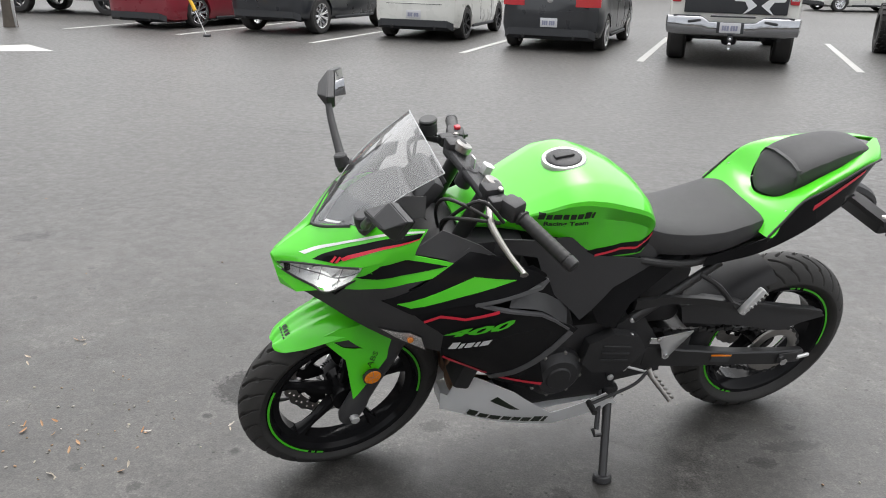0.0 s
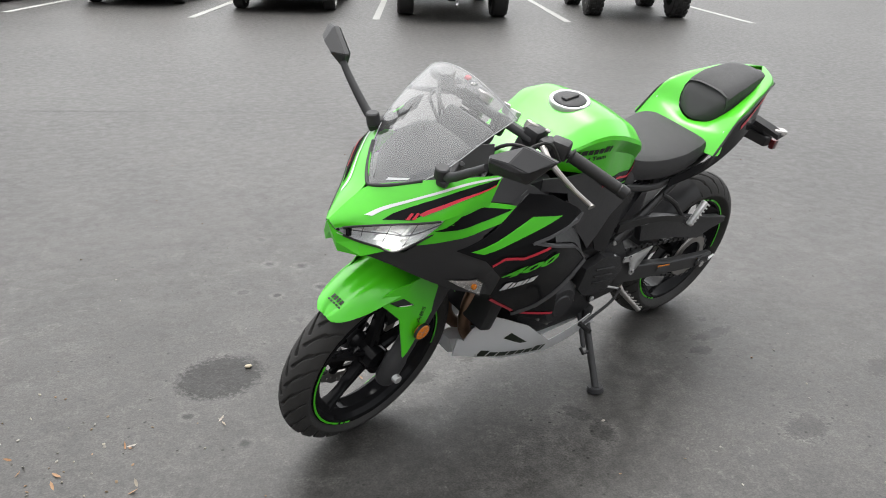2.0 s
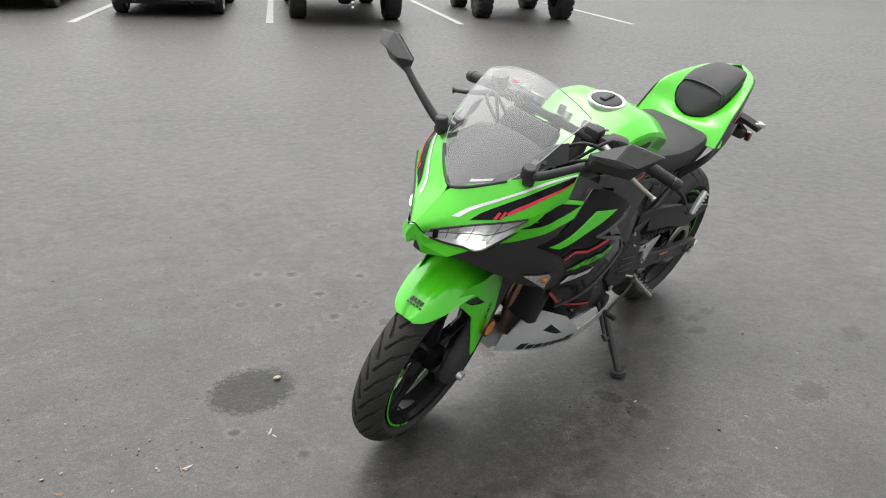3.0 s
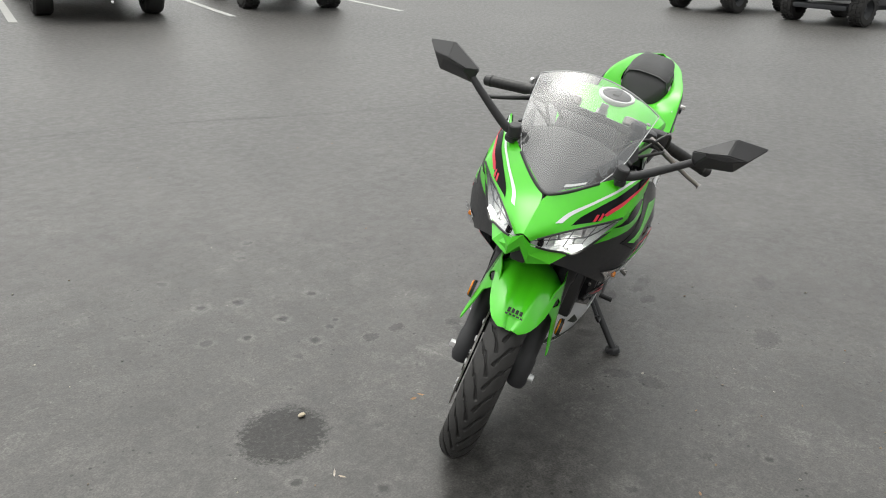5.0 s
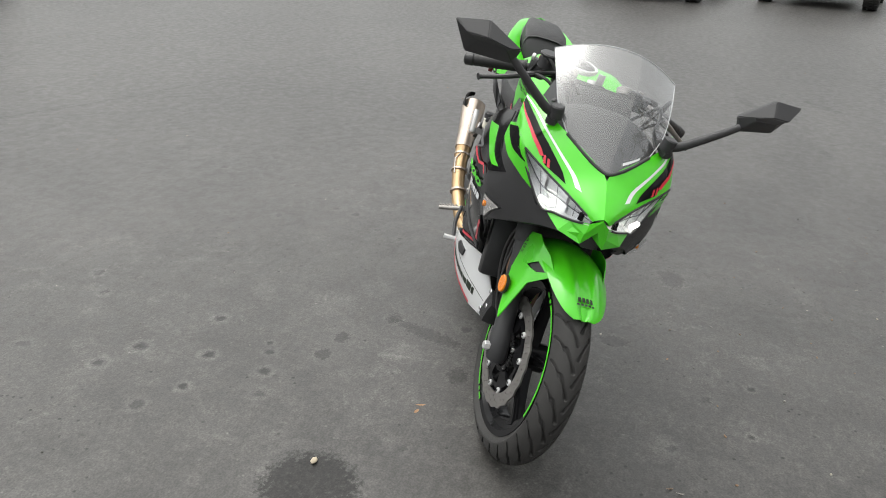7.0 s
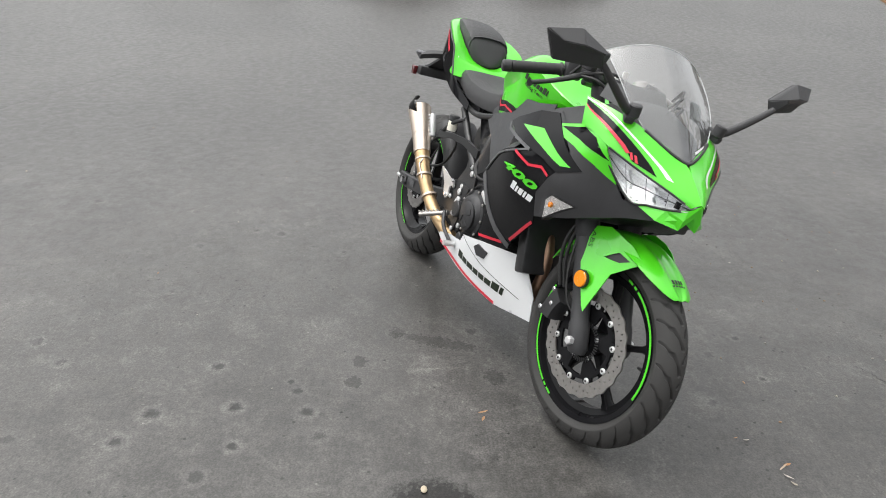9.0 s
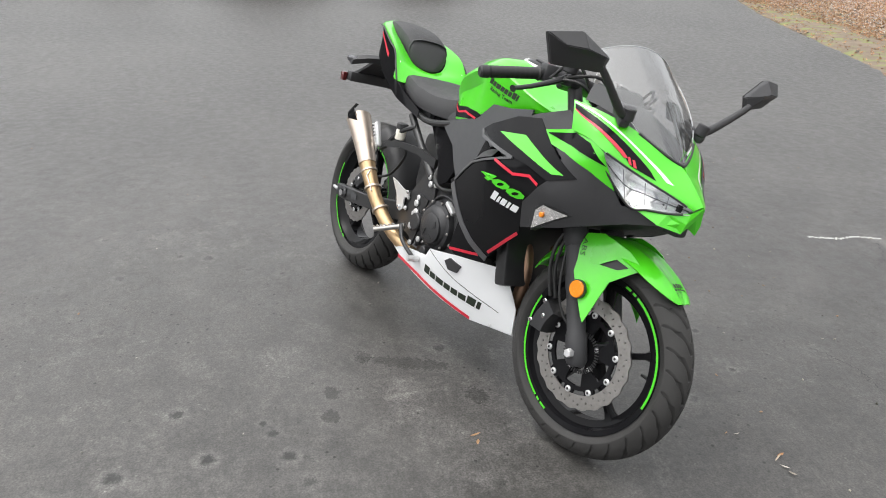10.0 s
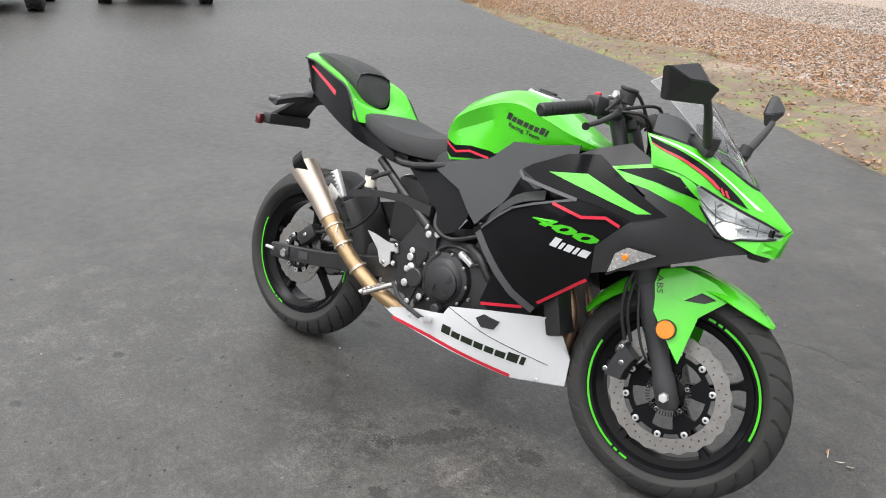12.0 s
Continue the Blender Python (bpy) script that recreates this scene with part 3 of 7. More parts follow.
    n, cols, rmid = 200, [], disc_r - 0.062
    for k in range(n):
        a = 2 * math.pi * k / n
        in_r = rmid - (rmid - 0.040) * max(0.0, math.cos(5 * (a - 0.38))) ** 0.4
        out_r = disc_r - 0.050 + 0.016 * min(1.0, max(0.0, -math.cos(10 * a)) ** 0.5 * 1.3)
        cols.append([bm.verts.new((r * math.cos(a), disc_y + y, r * math.sin(a))) for r, y in ((in_r, -0.004), (out_r, -0.004), (out_r, 0.004), (in_r, 0.004))])
    for k in range(n):
        c, d = cols[k], cols[(k + 1) % n]
        for i in range(4):
            bm.faces.new((c[i], c[(i + 1) % 4], d[(i + 1) % 4], d[i]))
    part("disc_carrier", bm, GLOSS, wh, "black disc carrier")
    for k in range(10):
        for r, ph in ((disc_r - 0.045, 0.5), (0.050, 0.9)):
            a = 2 * math.pi * (k + ph) / 10
            if ph > 0.6 and k % 2:
                continue
            c = Vector((r * math.cos(a), disc_y + sg * 0.003, r * math.sin(a)))
            db = part("disc_bolt", bolt(c, (0, sg, 0), 0.0088 if ph < 0.6 else 0.006, 0.006), ALU, wh, "bright disc bolt")
            part("socket", cyl(c + Vector((0, sg * 0.0055, 0)), c + Vector((0, sg * 0.0066, 0)), 0.0036, 8), CAST, db, "dark bolt socket")
    # toothed sensor ring
    bm = bmesh.new()
    for k in range(44):
        a = 2 * math.pi * k / 44
        b = box(0.012, 0.003, 0.0032, (0.052 * math.cos(a), disc_y + sg * 0.008, 0.052 * math.sin(a)), rot=(0, -math.degrees(a), 0), bm=bm)
    part("sensor_ring", bm, BLACKM, wh, smooth=False)
    return wh


front_wheel = wheel("front_wheel", FRONT, 0.290, 0.099, 0.074, STEER, 28, 0.154, -0.058, "gloss black five-spoke front wheel")
rear_wheel = wheel("rear_wheel", REAR, 0.303, 0.146, 0.102, Matrix(), 30, 0.110, -0.070, "gloss black five-spoke rear wheel")

# flank panels: outlines in x, z
MAIN = [(.805, .591), (.932, .676), (1.125, .746), (1.184, .738), (1.265, .723), (1.205, .641), (1.181, .598), (1.170, .543), (1.028, .429), (.951, .45), (.895, .495), (.844, .549)]
UPPER = [(.935, .783), (.962, .802), (1.0, .820), (1.05, .846), (1.13, .860), (1.336, .750), (1.267, .722), (1.184, .738), (1.118, .744), (1.06, .748), (.985, .764)]
STRIP = [(1.018, .793), (1.122, .808), (1.303, .748), (1.272, .741)]
INFILL = [(1.06, .842), (1.10, .868), (1.19, .902), (1.275, .866), (1.145, .834)]
SGREEN = [(1.135, .830), (1.20, .846), (1.275, .866), (1.296, .871), (1.355, .851), (1.380, .834), (1.404, .772), (1.412, .750), (1.36, .779), (1.28, .803), (1.20, .813)]
WEDGE = [(1.392, .802), (1.342, .845), (1.282, .857), (1.185, .834), (1.29, .824), (1.345, .813)]
MID = [(1.13, .866), (1.135, .838), (1.20, .813), (1.28, .803), (1.36, .779), (1.412, .750), (1.430, .720), (1.468, .722), (1.503, .697), (1.447, .678), (1.386, .65), (1.30, .61), (1.178, .568), (1.182, .64), (1.265, .723), (1.341, .753)]
BELLY_R = [(.507, .263), (.60, .291), (.64, .30), (.69, .272), (.745, .318), (.766, .348), (.90, .378), (1.075, .405), (1.066, .258), (1.118, .291), (1.111, .207), (.963, .190), (.582, .235)]
BELLY_L = [(.585, .235), (.64, .297), (.70, .272), (.80, .235), (.875, .29), (.93, .345), (1.075, .405), (1.058, .262), (1.118, .291), (1.108, .207), (.94, .180), (.78, .17)]
IND = [(1.213, .572), (1.233, .636), (1.267, .662), (1.336, .655)]


def band(line, w):
    """A stripe of width w along a line in x, z."""
    up, low = [], []
    for k, (x, z) in enumerate(line):
        a, b = line[max(k - 1, 0)], line[min(k + 1, len(line) - 1)]
        d = Vector((b[0] - a[0], b[1] - a[1])).normalized()
        up.append((x - d.y * w / 2, z + d.x * w / 2))
        low.append((x + d.y * w / 2, z - d.x * w / 2))
    return up + low[::-1]


def lettering(text, at, along, size, width, side, out, slant=0.25, stretch=1.0, bold=0.0):
    """Letters laid onto the flank from at, in the direction along (x, z)."""
    bm = writing(text, size, slant, stretch, bold)
    d = Vector(along).normalized()
    n = Vector((-d.y, d.x)) if d.x > 0 else Vector((d.y, -d.x))
    for v in bm.verts:
        x, z = at[0] + d.x * v.co.x + n.x * v.co.z, at[1] + d.y * v.co.x + n.y * v.co.z
        v.co = Vector((x, side * (width(x, z) + out), z))
    return bm


def bars_of(at, along, widths, h, width, side, out, slant=0.15, tall=(1, .74, .74, .74, .74, .74, 1, .96)):
    """A row of plain bars in place of a word."""
    d = Vector(along).normalized()
    n = Vector((-d.y, d.x)) if d.x > 0 else Vector((d.y, -d.x))
    q, bms = 0.0, []
    for w, f in zip(widths, tall):
        p = [(q, 0), (q + w, 0), (q + w + h * f * slant, h * f), (q + h * f * slant, h * f)]
        o = [(at[0] + d.x * u + n.x * v, at[1] + d.y * u + n.y * v) for u, v in p]
        bms.append(plate(o, width, side, out, 0.0006, 0.006))
        q += w + h * 0.20
    return bms


def joined(bms):
    out = bmesh.new()
    for b in bms:
        me = bpy.data.meshes.new("tmp")
        b.to_mesh(me)
        b.free()
        out.from_mesh(me)
        bpy.data.meshes.remove(me)
    return out


for side in (1, -1):
    part("side_fairing", plate(MAIN, HALF, side), GLOSS, bike, "gloss black side fairing")
    part("upper_fairing", plate(UPPER, HALF, side, 0.004), GLOSS, bike, "gloss black upper fairing")
    vent = part("air_outlet", plate([(.845, .607), (.93, .685), (1.06, .742), (1.118, .752), (1.03, .790), (.96, .800), (.92, .77), (.885, .70), (.83, .63)], lambda x, z: HALF(x, z) - .030 - .10 * max(0, .80 - z), side, 0, .003), GLOSS, bike, "deep gloss black air outlet in the fairing")
    part("outlet_lip", plate(band([(.930, .780), (.948, .762), (1.0, .756), (1.118, .741)], .009), HALF, side, .005, .010), GREYER, vent, "satin grey lip of the outlet")
    part("outlet_edge", plate(band([(.836, .600), (.885, .643), (.934, .679), (1.0, .704), (1.118, .742)], .006), HALF, side, .004, .012), GREYER, vent)
    part("outlet_ledge", patch([[(.842, side * (HALF(.842, .604) - .004), .606), (.93, side * (HALF(.93, .68) - .004), .686), (1.03, side * (HALF(1.03, .715) - .004), .722)], [(.83, side * .165, .640), (.905, side * .168, .722), (.99, side * .172, .760)]], 4, 3, .002), MATTE, vent)
    part("outlet_vane", plate([(.925, .765), (.945, .782), (1.02, .752), (.985, .74)], lambda x, z: HALF(x, z) - .012, side, 0, .004), GREYER, vent)
    part("green_strip", plate(STRIP, HALF, side, 0.0055, 0.0012), GREEN, bike, "bright green slanted fairing strip")
    part("inner_panel", plate(INFILL, HALF, side, -0.004), MATTE, bike)
    part("green_flank", plate(SGREEN, HALF, side, 0.002), GREEN, bike)
    part("black_wedge", plate(WEDGE, HALF, side, 0.0035, 0.001), GLOSS, bike)
    part("mid_cowl", plate(MID, HALF, side, 0.001), MATTE, bike, "matte black fairing wing under the headlight")
    belly = part("belly_pan", plate(BELLY_R if side < 0 else BELLY_L, HALF, side, 0.003), WHITE, bike, "white belly pan")
    # red pinstripes
    part("red_stripe", plate(band([(1.058, .720), (1.140, .702), (1.202, .715), (1.240, .702)], 0.008), HALF, side, 0.0056, 0.0008), RED, bike, "thin red pinstripe")
    part("red_stripe", plate(band([(1.168, .546), (1.029, .438)], 0.008), HALF, side, 0.002, 0.0008), RED, bike, "thin red pinstripe")
    part("lower_panel", plate([(1.028, .429), (.951, .45), (.895, .495), (.862, .395), (.90, .372), (1.0, .395)], HALF, side, -0.002), GLOSS, bike)
    part("red_stripe", plate(band([(.985, .414), (.868, .390)], 0.009), HALF, side, 0.001, 0.0008), RED, bike, "thin red pinstripe")
    part("fairing_edge", plate(band([(.826, .588), (.862, .545), (.912, .490), (.958, .447), (1.015, .412)], 0.022), HALF, side, 0.003), GREYER, bike, "satin grey fairing edge")
    # model number, and plain shapes for the maker's script
    if side < 0:
        part("model_number", lettering("400", (1.003, .664), (1, -.145), 0.034, HALF, side, 0.0042, 0.35, 3.35, 0.0014), GREENTAPE, bike, "green model number 400")
        tagged(part("script_mark", joined(bars_of((1.066, .612), (1, -.10), (.019, .009, .018, .009, .022), 0.027, HALF, side, 0.004, 0.5)), PALE, bike, "white slanted script mark"), kind="stuff")
        tagged(part("wide_mark", joined(bars_of((.742, .262), (1, -.085), (.031, .029, .037, .028, .027, .029, .030, .012), 0.027, HALF, side, 0.0042)), LABEL, belly, "bold black maker mark"), kind="stuff")
        part("belly_red", plate(band([(.545, .242), (.70, .232), (.965, .196)], 0.011), HALF, side, 0.0042, 0.0008), RED, belly, "red stripe")
        part("belly_plug", plate([(.862, .345), (.885, .362), (.93, .352), (.915, .325), (.88, .322)], HALF, side, 0.008, 0.006), MATTE, belly, "black rubber plug")
        part("belly_seam", plate(band([(.766, .346), (.90, .30), (1.062, .258)], 0.002), HALF, side, 0.0036, 0.0005), LABEL, belly)
    else:
        part("model_number", lettering("400", (1.186, .634), (-1, .20), 0.034, HALF, side, 0.0042, 0.35, 3.2, 0.0014), GREENTAPE, bike, "green model number 400")
        tagged(part("script_mark", joined(bars_of((1.163, .585), (-1, .20), (.019, .009, .018, .009, .022), 0.026, HALF, side, 0.004, 0.5)), PALE, bike, "white slanted script mark"), kind="stuff")
        tagged(part("wide_mark", joined(bars_of((1.035, .200), (-1, -.05), (.025, .024, .030, .024, .022, .024, .025, .010), 0.030, HALF, side, 0.0042)), LABEL, belly, "bold black maker mark"), kind="stuff")
        part("belly_slash", plate([(.985, .29), (.97, .315), (.90, .262), (.925, .262)], HALF, side, 0.0042, 0.0008), LABEL, belly, "black slash mark")
    for x, z in ((1.036, .205), (.615, .27)):
        part("belly_screw", bolt((x, side * (HALF(x, z) + 0.003), z), (0, side, 0), 0.006, 0.003), ALU, belly)
    # front indicator
    ind = part("front_indicator", plate(IND, HALF, side, 0.004, 0.02, 0.02), BLACKM, bike, "flush front indicator with clear lens")
    cx, cz = 1.262, .631
    small = [(cx + (x - cx) * 0.9, cz + (z - cz) * 0.86) for x, z in IND]
    part("bowl", plate(small, HALF, side, 0.005, 0.0008, 0.02), CRYSTAL, ind, "bright faceted reflector")
    part("bulb", cyl((cx, side * (HALF(cx, cz) + 0.004), cz), (cx, side * (HALF(cx, cz) + 0.014), cz), 0.008, 12, bevel=0.002), AMBER, ind, "amber bulb")
    part("lens", plate([(cx + (x - cx) * 0.97, cz + (z - cz) * 0.95) for x, z in IND], HALF, side, 0.018, 0.002, 0.02), LENS, ind, "clear lens").visible_shadow = False

# belly floor and the closing sheets inside the fairing
part("belly_floor", loft([[(x, s * w, z) for s, w, z in ((-1, a, b), (-1, a * 0.6, b - 0.02), (1, a * 0.6, b - 0.02), (1, a, b), (1, a * 0.5, b + 0.03), (-1, a * 0.5, b + 0.03))]
                          for x, a, b in ((.60, .11, .225), (.80, .095, .19), (.96, .075, .19), (1.10, .045, .215))]), WHITE, bike)
under_l = [(1.503, .060, .697), (1.447, .104, .678), (1.386, .138, .65), (1.30, .172, .612), (1.18, .198, .572)]
part("nose_underside", patch([[(x, y * s, z + 0.012 * (1 - s * s)) for x, y, z in under_l] for s in (1, .5, 0, -.5, -1)], 3, 2, 0.003), MATTE, bike)
part("inner_fairing", box(.34, .27, .14, (1.13, 0, .775), .03), MATTE, bike)
part("radiator", box(.05, .27, .24, (1.045, 0, .47), .01, rot=(0, -18, 0)), BLACKM, bike)

# upper cowl
def evenly(pts, n, smooth=2):
    """Points along a bent line, n to each stretch, with its corners a little rounded."""
    out = [Vector(a).lerp(Vector(b), k / n) for a, b in zip(pts, pts[1:]) for k in range(n)] + [Vector(pts[-1])]
    for _ in range(smooth):
        out = [out[0]] + [(out[k - 1] + out[k] * 2 + out[k + 1]) / 4 for k in range(1, len(out) - 1)] + [out[-1]]
    return [tuple(p) for p in out]


INNER = evenly([(1.568, 0, .772), (1.522, 0, .810), (1.471, 0, .846), (1.422, .074, .884), (1.368, .133, .912), (1.305, .172, .926), (1.238, .198, .934)], 4)
OUTER6 = [(1.560, .020, .757), (1.518, .061, .777), (1.470, .105, .796), (1.428, .150, .816), (1.389, .187, .835), (1.335, .202, .857), (1.268, .206, .862)]
OUTER = evenly(OUTER6, 4, 1)


def between(a, b, s, bulge):
    return [tuple(Vector(p).lerp(Vector(q), s) + Vector((0.6, 0.45, 0.6)) * bulge * (1 if 0 < k else 0.4)) for k, (p, q) in enumerate(zip(a, b))]


COWL = [INNER, between(INNER, OUTER, .36, .005), between(INNER, OUTER, .7, .006), OUTER]


def on_patch(net, outline, rise, thick=0.0008, step=0.03, flip=1):
    """A film on a patch: an outline in its own u, v."""
    rows = [rows_spline(r, 8) for r in net]
    cols = [rows_spline([r[k] for r in rows], 8) for k in range(len(rows[0]))]

    def at(u, v):
        f, g = min(max(u, 0), .9999) * (len(cols) - 1), min(max(v, 0), .9999) * (len(cols[0]) - 1)
        i, j = int(f), int(g)
        a, b = cols[i][j].lerp(cols[i][j + 1], g - j), cols[i + 1][j].lerp(cols[i + 1][j + 1], g - j)
        return a.lerp(b, f - i)

    bm = cut_outline(outline, step)
    for v in bm.verts:
        u, w = v.co.x, v.co.z
        p = at(u, w)
        n = (at(u + .02, w) - at(u - .02, w)).cross(at(u, w + .02) - at(u, w - .02)).normalized()
        if n.dot(Vector((.5, .5, .7))) < 0:
            n = -n
        q = p + n * rise
        v.co = Vector((q.x, q.y * flip, q.z))
    return bm


fine_rows = [rows_spline(r, 8) for r in COWL]
FINE = np.array([[tuple(p) for p in rows_spline([r[k] for r in fine_rows], 70)] for k in range(len(fine_rows[0]))])


def ruled(a, b, c, d, n=9):
    """An outline on the cowl, in its u, v, whose long sides a-b and c-d run straight over the surface."""
    nu, nv = FINE.shape[0] - 1, FINE.shape[1] - 1

    def line(p, q):
        P, Q = (FINE[round(s[0] * nu), round(s[1] * nv)] for s in (p, q))
        out = []
        for k in range(n):
            x = P + (Q - P) * k / (n - 1)
            i = np.argmin(((FINE - x) ** 2).sum(2))
            out.append((float(i // (nv + 1)) / nu, float(i % (nv + 1)) / nv))
        t = np.linspace(0, 1, n)
        uv = np.array(out)
        fit = [np.polyval(np.polyfit(t, uv[:, j], 3), t) for j in (0, 1)]
        return [(float(u), float(min(v, .99))) for u, v in zip(*fit)]

    return line(a, b) + line(c, d)


for side in (1, -1):
    part("upper_cowl", patch(COWL if side > 0 else mirrored(COWL), 1, 5), GREEN, bike, "glossy lime green nose cowl")
    part("white_stripe", on_patch(COWL, ruled((.985, .05), (.22, .60), (.26, .69), (.985, .115)), .0014, flip=side), WHITE, bike, "white stripe")
    part("black_flash", on_patch(COWL, ruled((.985, .13), (.30, .82), (.48, .88), (.985, .30)), .0014, flip=side), GLOSS, bike)
    part("red_flash", on_patch(COWL, ruled((.985, .285), (.53, .76), (.55, .82), (.985, .335)), .0022, flip=side), RED, bike, "red flash")
    for u in (.445, .48):
        part("red_flash", on_patch(COWL, ruled((u + .045, .72), (u, .86), (u + .018, .875), (u + .058, .74), 3), .0022, flip=side), RED, bike, "red flash")
    part("cowl_liner", patch(COWL if side > 0 else mirrored(COWL), 1, 4, .002, rise=-.0055), MATTE, bike, "black cowl lining")
    # chin
    c = {k: Vector((x, side * y, z)) for k, (x, y, z) in dict(t0=(1.571, 0, .768), t1=(1.559, .022, .750), t2=(1.520, .057, .734), t3=(1.455, .108, .724), m0=(1.561, 0, .736), m1=(1.558, .027, .722),
                                                                 n0=(1.533, 0, .713), n1=(1.551, .027, .695), n2=(1.517, .077, .702)).items()}
    bm = bmesh.new()
    vs = {k: bm.verts.new(p) for k, p in c.items()}
    for f in (("t0", "t1", "m1", "m0"), ("m0", "m1", "n1", "n0"), ("t1", "t2", "n2", "n1", "m1"), ("t2", "t3", "n2")):
        bm.faces.new([vs[k] for k in f])
    part("chin", shell(bm, .004), GREEN, bike, "lime green faceted chin below the headlight", angle=12)
    # headlight
    LOWE = [(1.557, .025, .747), (1.520, .058, .735), (1.482, .091, .729), (1.445, .123, .727), (1.372, .186, .815)]
    TOPE = OUTER6[:5]
    BACKT = [tuple(Vector(p) + Vector((-.045, -.02, -.012))) for p in TOPE]
    BACKL = [tuple(Vector(p) + Vector((-.045, -.02, .006))) for p in LOWE]
    MIDE = between(TOPE, LOWE, .5, .006)
    f = (lambda n: n) if side > 0 else mirrored
    lamp = part("headlight", patch(f([TOPE, BACKT, between(BACKT, BACKL, .5, -.01), BACKL, LOWE]), 4, 4, .002), LAMPW, bike, "slanted twin LED headlight, lit")
    part("lens", patch(f([TOPE, MIDE, LOWE]), 5, 4, .002), LENS, lamp, "clear lens").visible_shadow = False
    for line, w in ((TOPE, .0028), (LOWE, .0030)):
        line = [tuple(Vector(line[0]).lerp(Vector(line[1]), .3))] + line[1:]
        part("bezel", tube([(x, y * side, z) for x, y, z in line], w, 8, steps=5), BLACKM, lamp, "black lamp edge")
    # stepped bowls side by side, each with its own dark joint
    for k in range(3):
        for lo, hi, dep in ((.06, .46, -.010), (.54, .94, -.016)):
            s0, s1 = k / 3 + .02, (k + 1) / 3 - .02
            rows4 = []
            for s, d in ((lo, dep), ((lo + hi) / 2, dep - .024), (hi, dep - .004)):
                line = rows_spline(between(TOPE, LOWE, s, .0), 6)
                row = []
                for q, e in ((0, 0), (.5, -.010), (1, 0)):
                    p = (s0 + (s1 - s0) * q) * (len(line) - 1) * .94 + 1
                    p = min(p, len(line) - 1.001)
                    v = line[int(p)].lerp(line[int(p) + 1], p - int(p))
                    row.append((v.x + d + e, v.y + (d + e) * .4, v.z))
                rows4.append(row)
            part("reflector", patch(f(rows4), 4, 4, .0015), LAMPW, lamp, "bright reflector bowl")
    for k in range(1, 4):
        P = Vector(TOPE[k]).lerp(Vector(LOWE[k]), .10) + Vector((-.014, -.006, 0))
        Q = Vector(TOPE[k]).lerp(Vector(LOWE[k]), .92) + Vector((-.014, -.006, .002))
        part("divider", tube([(P.x, P.y * side, P.z), (Q.x, Q.y * side, Q.z)], .0010, 6), BEZEL, lamp)
    mids = [tuple(Vector(p) + Vector((-.012, -.005, 0))) for p in between(TOPE, LOWE, .50, 0)]
    part("divider", tube([(x, y * side, z) for x, y, z in mids], .0014, 6, steps=4), BEZEL, lamp)
    ends = [Vector(e[0]).lerp(Vector(e[1]), .45) + Vector((-.006, .002, dz)) for e, dz in ((TOPE, -.003), (LOWE, .004))]
    part("inner_block", tube([(e.x, e.y * side, e.z) for e in ends], .0075, 6), GLOSS, lamp, "black block at the inner end")
    E1, E2 = Vector(LOWE[2]).lerp(Vector(LOWE[3]), .35) + Vector((-.001, .001, .013)), Vector(LOWE[3]) + Vector((-.002, .002, .018))
    part("led_strip", tube([(E1.x, E1.y * side, E1.z), (E2.x, E2.y * side, E2.z)], [.0065, .006], 8), LED, lamp, "lit white LED")
part("nose_gap", box(.05, .04, .05, (1.510, 0, .705), .008), MATTE, bike)
for s in (1, -1):
    part("nose_lining", plate([(1.36, .70), (1.37, .86), (1.44, .83), (1.48, .77), (1.48, .71)], lambda x, z: .035, s, 0, .03), MATTE, bike)

# windscreen
CL = [(1.468, .846), (1.400, .930), (1.319, 1.021), (1.232, 1.102)]
ED = [(1.394, .104, .896), (1.345, .136, .945), (1.280, .152, 1.002), (1.203, .163, 1.054)]
net = []
for (cx, cz), (ex, ey, ez), bend in zip(CL, ED, (1.35, 1.6, 1.8, 2.0)):
    row = []
    for k in range(-4, 5):
        q = abs(k) / 4
        w = 1 - q ** bend
        row.append((ex + (cx - ex) * w, math.copysign(ey * q, k), ez + (cz - ez) * w))
    net.append(row)
bm = patch(net, 4, 6, .0028)
bm.normal_update()
for f in bm.faces:
    if f.normal.x + f.normal.z < 0:
        f.material_index = 1
screen = part("windscreen", bm, [WINDSCREEN, INNERFACE], bike, "clear curved windscreen", fix=False)
screen.visible_shadow = False
low_edge = [tuple(Vector(p) + Vector((.001, 0, .001))) for p in net[0]]
part("screen_trim", tube(low_edge, .0045, 8, steps=5), MATTE, screen, "black rubber screen trim")
part("screen_edge", tube([tuple(Vector(p) + Vector((-.001, 0, 0))) for p in net[-1]], .0017, 8, steps=6), EDGEM, screen, "pale polished screen edge")
for end in (0, -1):
    part("screen_edge", tube([r[end] for r in net], .0012, 8, steps=5), EDGEM, screen)
part("screen_mark", on_patch([[(x, y, z) for x, y, z in r[3:8]] for r in net[:2]], [(.55, .22), (.92, .22), (.92, .30), (.55, .30)], .0034, step=.08), PALE, screen, "small white maker mark")
part("screen_base", patch([[tuple(Vector(p) + Vector((-.002, 0, -.004))) for p in net[0]], [tuple(Vector(p).lerp(Vector(q), .13) + Vector((-.006, 0, -.002))) for p, q in zip(net[0], net[1])]], 4, 2, .002), MATTE, bike)

